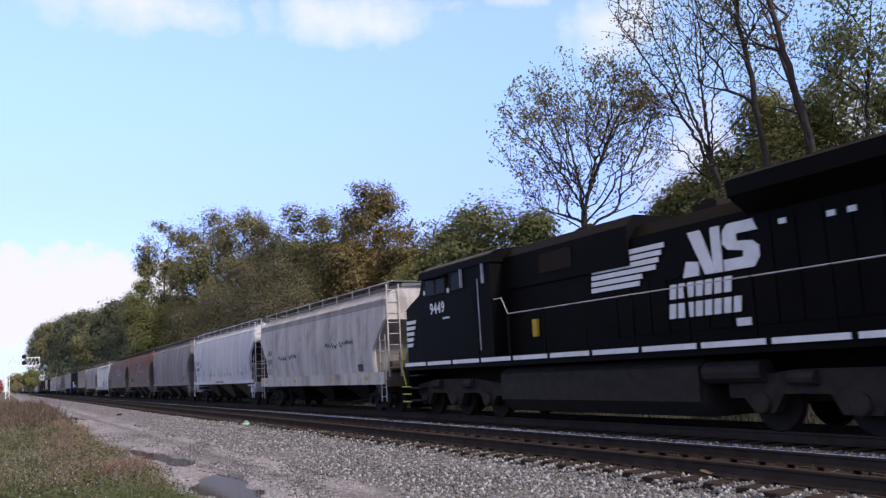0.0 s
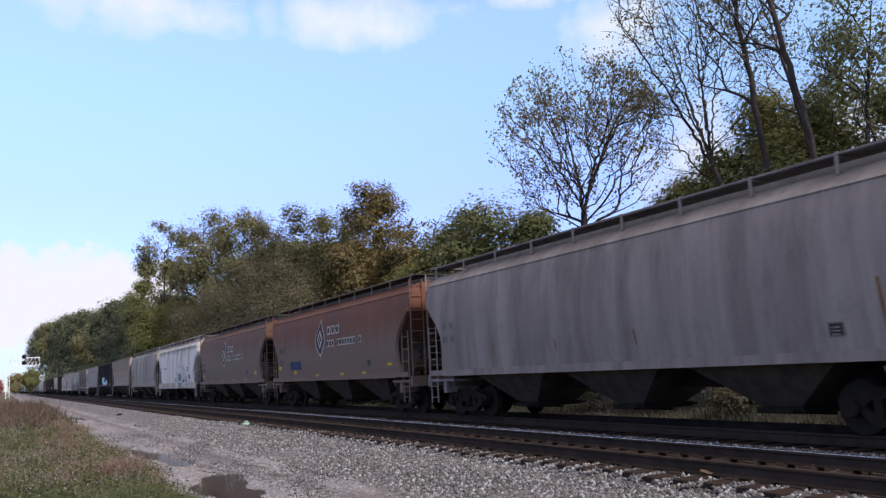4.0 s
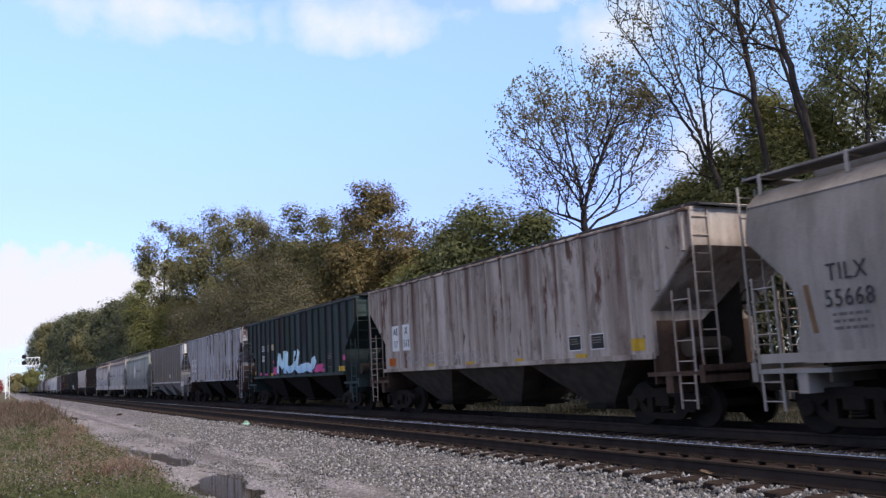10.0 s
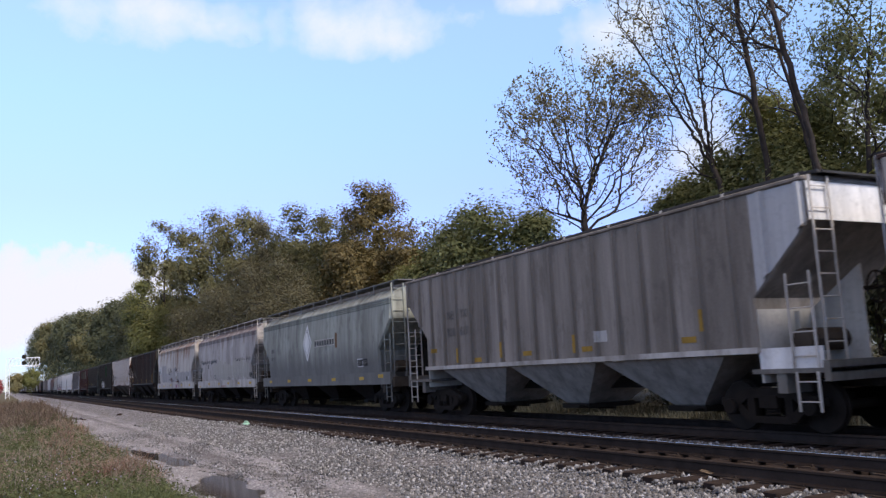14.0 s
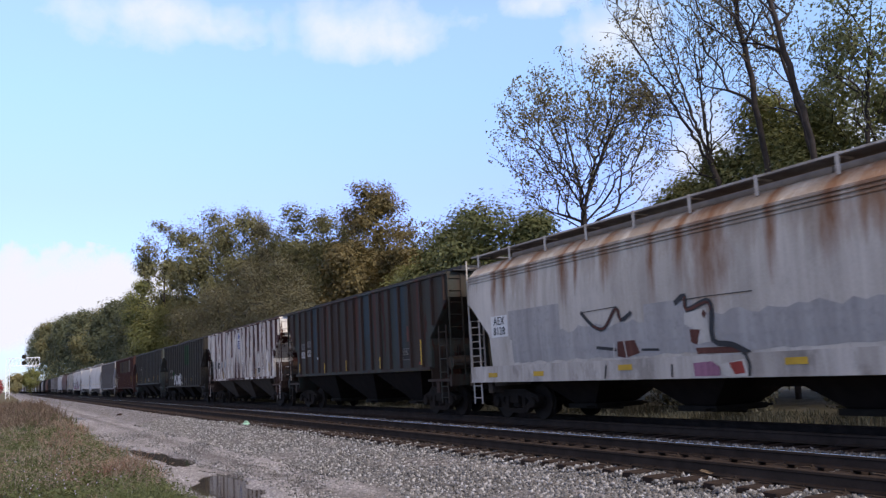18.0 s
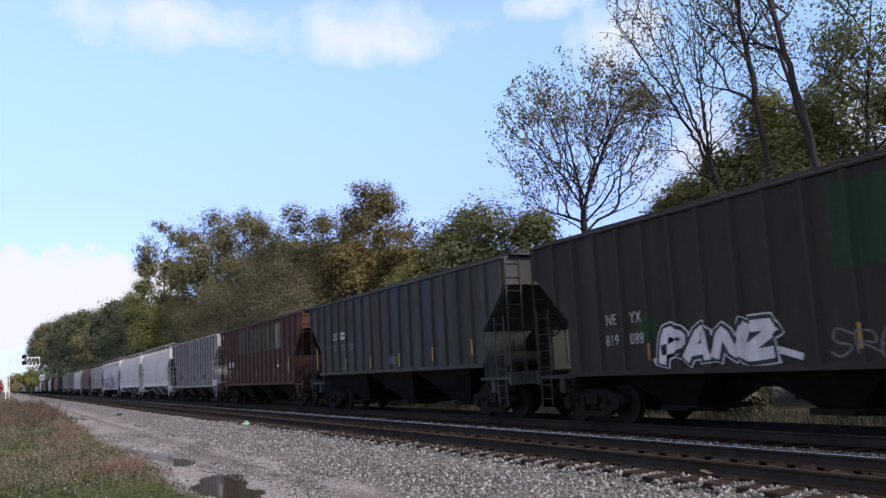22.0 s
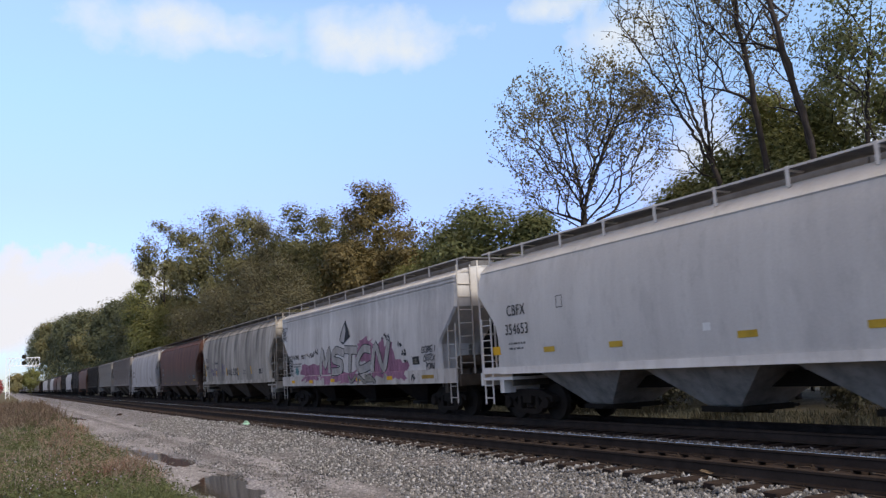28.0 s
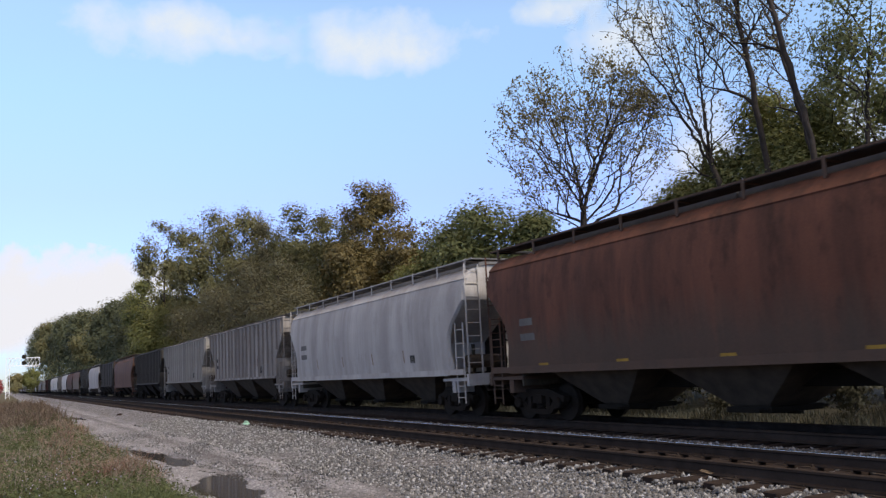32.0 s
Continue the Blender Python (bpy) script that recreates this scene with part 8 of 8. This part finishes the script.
blades("tall_green_weeds", "dark green leafy weeds on the verge", 2200, (-75, -34), lambda x: verge(x) - 0.5 + 0.8 * np.sin(0.23 * x + 1), 0.6, (0.25, 0.75), [(0.0, (0.030, 0.042, 0.018)), (0.6, (0.066, 0.086, 0.034)), (1.0, (0.13, 0.15, 0.06))], 6, 1.2, 0.006)
blades("grass_far_side", "pale dry grass strip beyond the far track", 16000, (-70, -6), lambda x: 0 * x + 20.0, 16.2, (0.12, 0.45), [(0.0, (0.032, 0.034, 0.024)), (0.6, (0.078, 0.080, 0.062)), (1.0, (0.165, 0.162, 0.135))], 4, 1.3)


def weed_leaves(name, label, n, xr, yr, hgt, size, stops, seed):
    """Small leaves and seed heads in loose clumps that soften the grass."""
    g = np.random.default_rng(seed)
    m = n // 60
    cx = xr[1] - (xr[1] - xr[0]) * g.random(m) ** 1.5
    cy = yr + (verge(cx) + 0.05 - yr) * (1 - g.random(m) ** 1.6)
    ch = g.uniform(*hgt, m)
    k = g.integers(0, m, n)
    u = g.random(n) ** 0.7
    x, y = cx[k] + g.normal(0, 0.14, n), cy[k] + g.normal(0, 0.14, n)
    c = np.stack([x, y, bed_height(x, y) + 0.02 + ch[k] * u], -1)
    a = g.normal(0, 1, (n, 3)) * (1, 1, 0.6)
    a /= np.linalg.norm(a, axis=1)[:, None]
    b = np.cross(a, g.normal(0, 1, (n, 3)))
    b /= np.linalg.norm(b, axis=1)[:, None]
    s = (size * g.uniform(0.5, 1.4, n) * (1 + np.abs(x) / 60))[:, None]
    v = np.stack([c - a * s, c + b * s * 0.4, c + a * s, c - b * s * 0.4], 1).reshape(-1, 3)
    me = np_mesh(name, v, 4 * np.arange(n)[:, None] + [0, 1, 2, 3])
    me.materials.append(leafy("leaves_" + name, stops, 0.7))
    return tagged(new(name, me), label, "weeds", kind="stuff")


weed_leaves("verge_weeds", "leafy green weeds among the verge grass", 60000, (-42, -11), -2.6, (0.16, 0.42), 0.030, [(0.0, (0.046, 0.058, 0.024)), (0.6, (0.098, 0.118, 0.048)), (1.0, (0.20, 0.205, 0.10))], 31)
weed_leaves("seed_heads", "tan and reddish seed heads over the verge grass", 30000, (-75, -16), -3.0, (0.30, 0.62), 0.020, [(0.0, (0.150, 0.105, 0.078)), (0.6, (0.25, 0.19, 0.148)), (1.0, (0.40, 0.33, 0.27))], 32)


def flower_heads():
    """Small pale violet aster heads over the grass."""
    g = np.random.default_rng(9)
    n = 70
    x = g.uniform(-24, -13.5, n)
    y = verge(x) - 0.3 - 2.2 * g.random(n)
    z = bed_height(x, y) + g.uniform(0.25, 0.45, n)
    r = 0.016
    v, f = [], []
    th = 2 * np.pi * np.arange(6) / 6
    c = np.stack([x, y, z], -1)
    ring = np.stack([np.cos(th) * r, np.zeros(6) , np.sin(th) * r], -1)
    top = c[:, None] + ring[None] + np.array([0, -0.006, 0])
    bot = c[:, None] + ring[None] * 0.5 + np.array([0, 0.008, 0])
    v = np.concatenate([top, bot], 1).reshape(-1, 3)
    k = np.arange(6)
    f = np.concatenate([np.stack([k, (k + 1) % 6, 6 + (k + 1) % 6, 6 + k], -1), np.array([[0, 1, 2, 3], [0, 3, 4, 5]])])
    me = np_mesh("aster_flowers", v, (f[None] + 12 * np.arange(n)[:, None, None]).reshape(-1, 4))
    me.materials.append(plain("pale_violet_petals", (0.33, 0.30, 0.42), 0.7))
    tagged(new("aster_flowers", me), "pale violet wild asters in the verge grass", "flowers", kind="stuff")


flower_heads()

# ---- signal structure far down the line ----
def build_signal():
    # mast steel whitened: the distance haze is put into its colour
    PALE_STEEL = plain("hazy_pale_steel", (0.72, 0.72, 0.74), 0.55, 0.0, 0.1)
    sg = thing("signal_cantilever", "silver lattice cantilever signal mast with two dark signal heads", "railway signal", (-260, 0.75, -0.5))
    m = Geo()
    for dx in (-0.45, 0.45):
        for dy in (-0.45, 0.45):
            m.box(dx - 0.06, dx + 0.06, dy - 0.06, dy + 0.06, 0, 11.0)
    for k in range(10):
        for s in (-0.45, 0.45):
            m.tube([(s, -0.45, k), (s, 0.45, k + 1)], 0.04, 4).tube([(-0.45, s, k + 1), (0.45, s, k)], 0.04, 4)
    part("mast", m, PALE_STEEL, sg)
    b = Geo()
    for dz in (8.8, 10.9):
        for dx in (-0.45, 0.45):
            b.box(dx - 0.07, dx + 0.07, 0, 7.8, dz - 0.07, dz + 0.07)
    for k in range(8):
        b.tube([(-0.45, k * 0.97, 8.8), (-0.45, k * 0.97 + 1.02, 10.9)], 0.045, 4).box(-0.5, -0.4, k * 0.97 + 0.98, k * 0.97 + 1.06, 8.8, 10.9)
    part("boom", b, PALE_STEEL, sg)
    for z in (9.5, 11.2):
        h = part("signal_head", Geo().disc((0, 0), 0.58, -0.06, 0.06, 18).mesh("signal_head"), BLACK, sg, "round black backboard", at=pose(0.6, 3.85, z, 0, 0, 90))
        part("signal_lens", Geo().disc((0, 0), 0.12, -0.2, -0.05, 12).mesh("signal_lens"), STEEL_DARK, h)
    part("walkway", Geo().box(0.5, 1.1, 3.0, 7.8, 8.4, 8.48), PALE_STEEL, sg)


build_signal()

# ---- litter on the ballast ----
lit = Geo().loft([[(0.10 * math.cos(a) * r, 0.06 * math.sin(a) * r, z) for a in [2 * math.pi * i / 9 for i in range(9)]] for r, z in ((1.3, 0.0), (1.9, 0.03), (1.0, 0.07), (0.9, 0.13))])
tagged(part("green_litter", lit, plain("pale_green_plastic", (0.24, 0.42, 0.32), 0.5), None, at=pose(-31.7, 8.05, -0.24, 8, 5, 30)), "crumpled pale green plastic litter at the tie ends", "litter")
chunk = Geo().loft([[(0.35 * math.cos(a) * r, 0.14 * math.sin(a) * r, z) for a in [2 * math.pi * i / 8 for i in range(8)]] for r, z in ((1.0, 0), (0.8, 0.08), (0.3, 0.12))])
tagged(part("tie_fragment", chunk, TIE, None, at=pose(-60, 6.8, -0.5, 0, 0, 15)), "broken dark piece of wooden tie lying on gravel", "debris")
leafg = Geo().loft([[(0.02, -0.07, 0), (0.17, 0.03, 0.02), (0.01, 0.08, 0.0), (-0.15, -0.02, 0.015)], [(0.02, -0.05, 0.02), (0.15, 0.03, 0.05), (0.01, 0.06, 0.03), (-0.13, -0.02, 0.04)]])
tagged(part("dead_branch_tip", leafg, plain("dead_leaf_tan", (0.17, 0.115, 0.07), 0.8), None, at=pose(-8.79, 8.6, -0.17, 0, 10, 40)), "dry tan leaf spray lying on a tie end", "leaf")


# ---- clouds ----
def cloud_mat(name, gain, glow, tone, stops):
    n = Nodes(name)
    out = n.t.nodes["Material Output"]
    v = n.coords()
    rad = n.coords((2, 2, 2), (-1, -1, -1), "Generated")
    flat = n.add("VectorMath")
    flat.operation = "MULTIPLY"
    flat.inputs[1].default_value = (1, 1, 0)
    n.link(rad, flat.inputs[0])
    ln = n.add("VectorMath")
    ln.operation = "LENGTH"
    n.link(flat.outputs[0], ln.inputs[0])
    info = n.add("ObjectInfo")
    comb = n.add("CombineXYZ")
    n.link(n.math("MULTIPLY", info.outputs["Random"], 9000.0), comb.inputs[0])
    off = n.add("VectorMath")
    off.operation = "ADD"
    n.link(v, off.inputs[0])
    n.link(comb.outputs[0], off.inputs[1])
    fac = n.noise(off.outputs[0], 0.0072, 8.0, 0.6)
    wisp = n.noise(off.outputs[0], 0.0016, 2.0, 0.5)
    dens = n.math("SUBTRACT", n.math("ADD", n.math("MULTIPLY", fac, 0.75), n.math("MULTIPLY", wisp, 0.35)), n.math("MULTIPLY", n.math("POWER", ln.outputs["Value"], 1.6), 0.42))
    alpha = n.ramp(n.math("ADD", dens, gain), stops)
    em = n.add("Emission", Strength=glow)
    em.inputs["Color"].default_value = (*tone, 1)
    tr = n.add("BsdfTransparent")
    mx = n.add("MixShader")
    n.link(alpha, mx.inputs[0])
    n.link(tr.outputs[0], mx.inputs[1])
    n.link(em.outputs[0], mx.inputs[2])
    n.link(mx.outputs[0], out.inputs["Surface"])
    return n.mat


CLOUD, BANK = cloud_mat("cloud_vapour", -0.035, 0.385, (0.73, 0.905, 1.14), [(0.22, 0.0), (0.42, 0.35), (0.62, 0.88)]), cloud_mat("cloud_bank_vapour", 0.06, 0.375, (0.80, 0.93, 1.18), [(0.29, 0.0), (0.36, 0.5), (0.48, 0.96)])
CLOUDS = []


def make_cloud(a, b, width, height, label, mat=None):
    """A far bank of vapour, 3 km off, that drifts from direction a to direction b; half width and height in metres."""
    g = Geo()
    rings = []
    for i in range(1, 12):
        t = math.pi * i / 12
        rings.append([(width * math.sin(t) * math.cos(p) * (1 + 0.06 * math.sin(3 * p + i)), height * math.sin(t) * math.sin(p) * (1 + 0.06 * math.cos(4 * p - i)), 0.12 * height * math.cos(t)) for p in [2 * math.pi * j / 28 for j in range(28)]])
    g.loft(rings)
    ob = part("cloud", g.mesh("cloud", 60), mat or CLOUD, None)
    ob.visible_shadow = False
    tagged(ob, label, "cloud", "clouds", "structure")
    poses = [look(EYE + 3000 * Vector(d), EYE) for d in (a, b)]
    ob.matrix_basis = poses[0]
    CLOUDS.append((ob, poses))


make_cloud((-0.849, 0.343, 0.4105), (-0.849, 0.3767, 0.380), 430, 150, "white broken cumulus cloud drifting in a blue sky")
make_cloud((-0.9065, 0.1033, 0.4095), (-0.9091, 0.1534, 0.3873), 480, 130, "thin white cloud streak high in the sky")
make_cloud((-0.9937, 0.0369, 0.094), (-0.9939, 0.0397, 0.0915), 600, 200, "low white cloud bank near the horizon", BANK)
make_cloud((-0.7433, 0.5193, 0.4217), (-0.7334, 0.5496, 0.40), 210, 80, "small white cloud wisp")
make_cloud((-0.703, 0.6039, 0.3756), (-0.7024, 0.614, 0.36), 240, 150, "small white cloud behind bare branches")
make_cloud((-0.6888, 0.6907, 0.2202), (-0.6874, 0.6932, 0.2167), 300, 250, "white cloud low behind the trees")
make_cloud((-0.5494, 0.8049, 0.2244), (-0.5479, 0.8068, 0.2211), 290, 240, "white cloud behind the wood")


# ---- what moves ----
def motions():
    for ob, x in MOVERS:
        walk(ob, [(t, pose(x + SPEED * t, FAR_Y, 0)) for t in (0, 4, 8, 12, 16, 20, 24, 28, 32)])
    for ob, (a, b) in CLOUDS:
        walk(ob, [(0, a), (16, a.lerp(b, 0.5)), (32, b)])
    for ob, (x, y, z), seed in SWAYING:
        rows = []
        for i in range(65):
            t = 0.5 * i
            a = 0.11 * math.sin(1.9 * t + seed) + 0.07 * math.sin(0.83 * t + 2.1 * seed)
            b = 0.12 * math.sin(1.55 * t + 1.7 * seed) + 0.06 * math.sin(0.61 * t + seed)
            rows.append((t, pose(x, y, z, a, b, 0)))
        walk(ob, rows)
    for (dx, r), sets in TURNING.items():
        first = sets[0]
        rows = [(i / FPS, pose(dx, 0, r) @ Matrix.Rotation(SPEED * i / FPS / r, 4, "Y")) for i in range(0, 32 * FPS + 1)]
        walk(first, rows)
        action, slot = first.animation_data.action, first.animation_data.action_slot
        for w in sets[1:]:
            w.rotation_mode = "QUATERNION"
            w.animation_data_create()
            w.animation_data.action = action
            w.animation_data.action_slot = slot


motions()
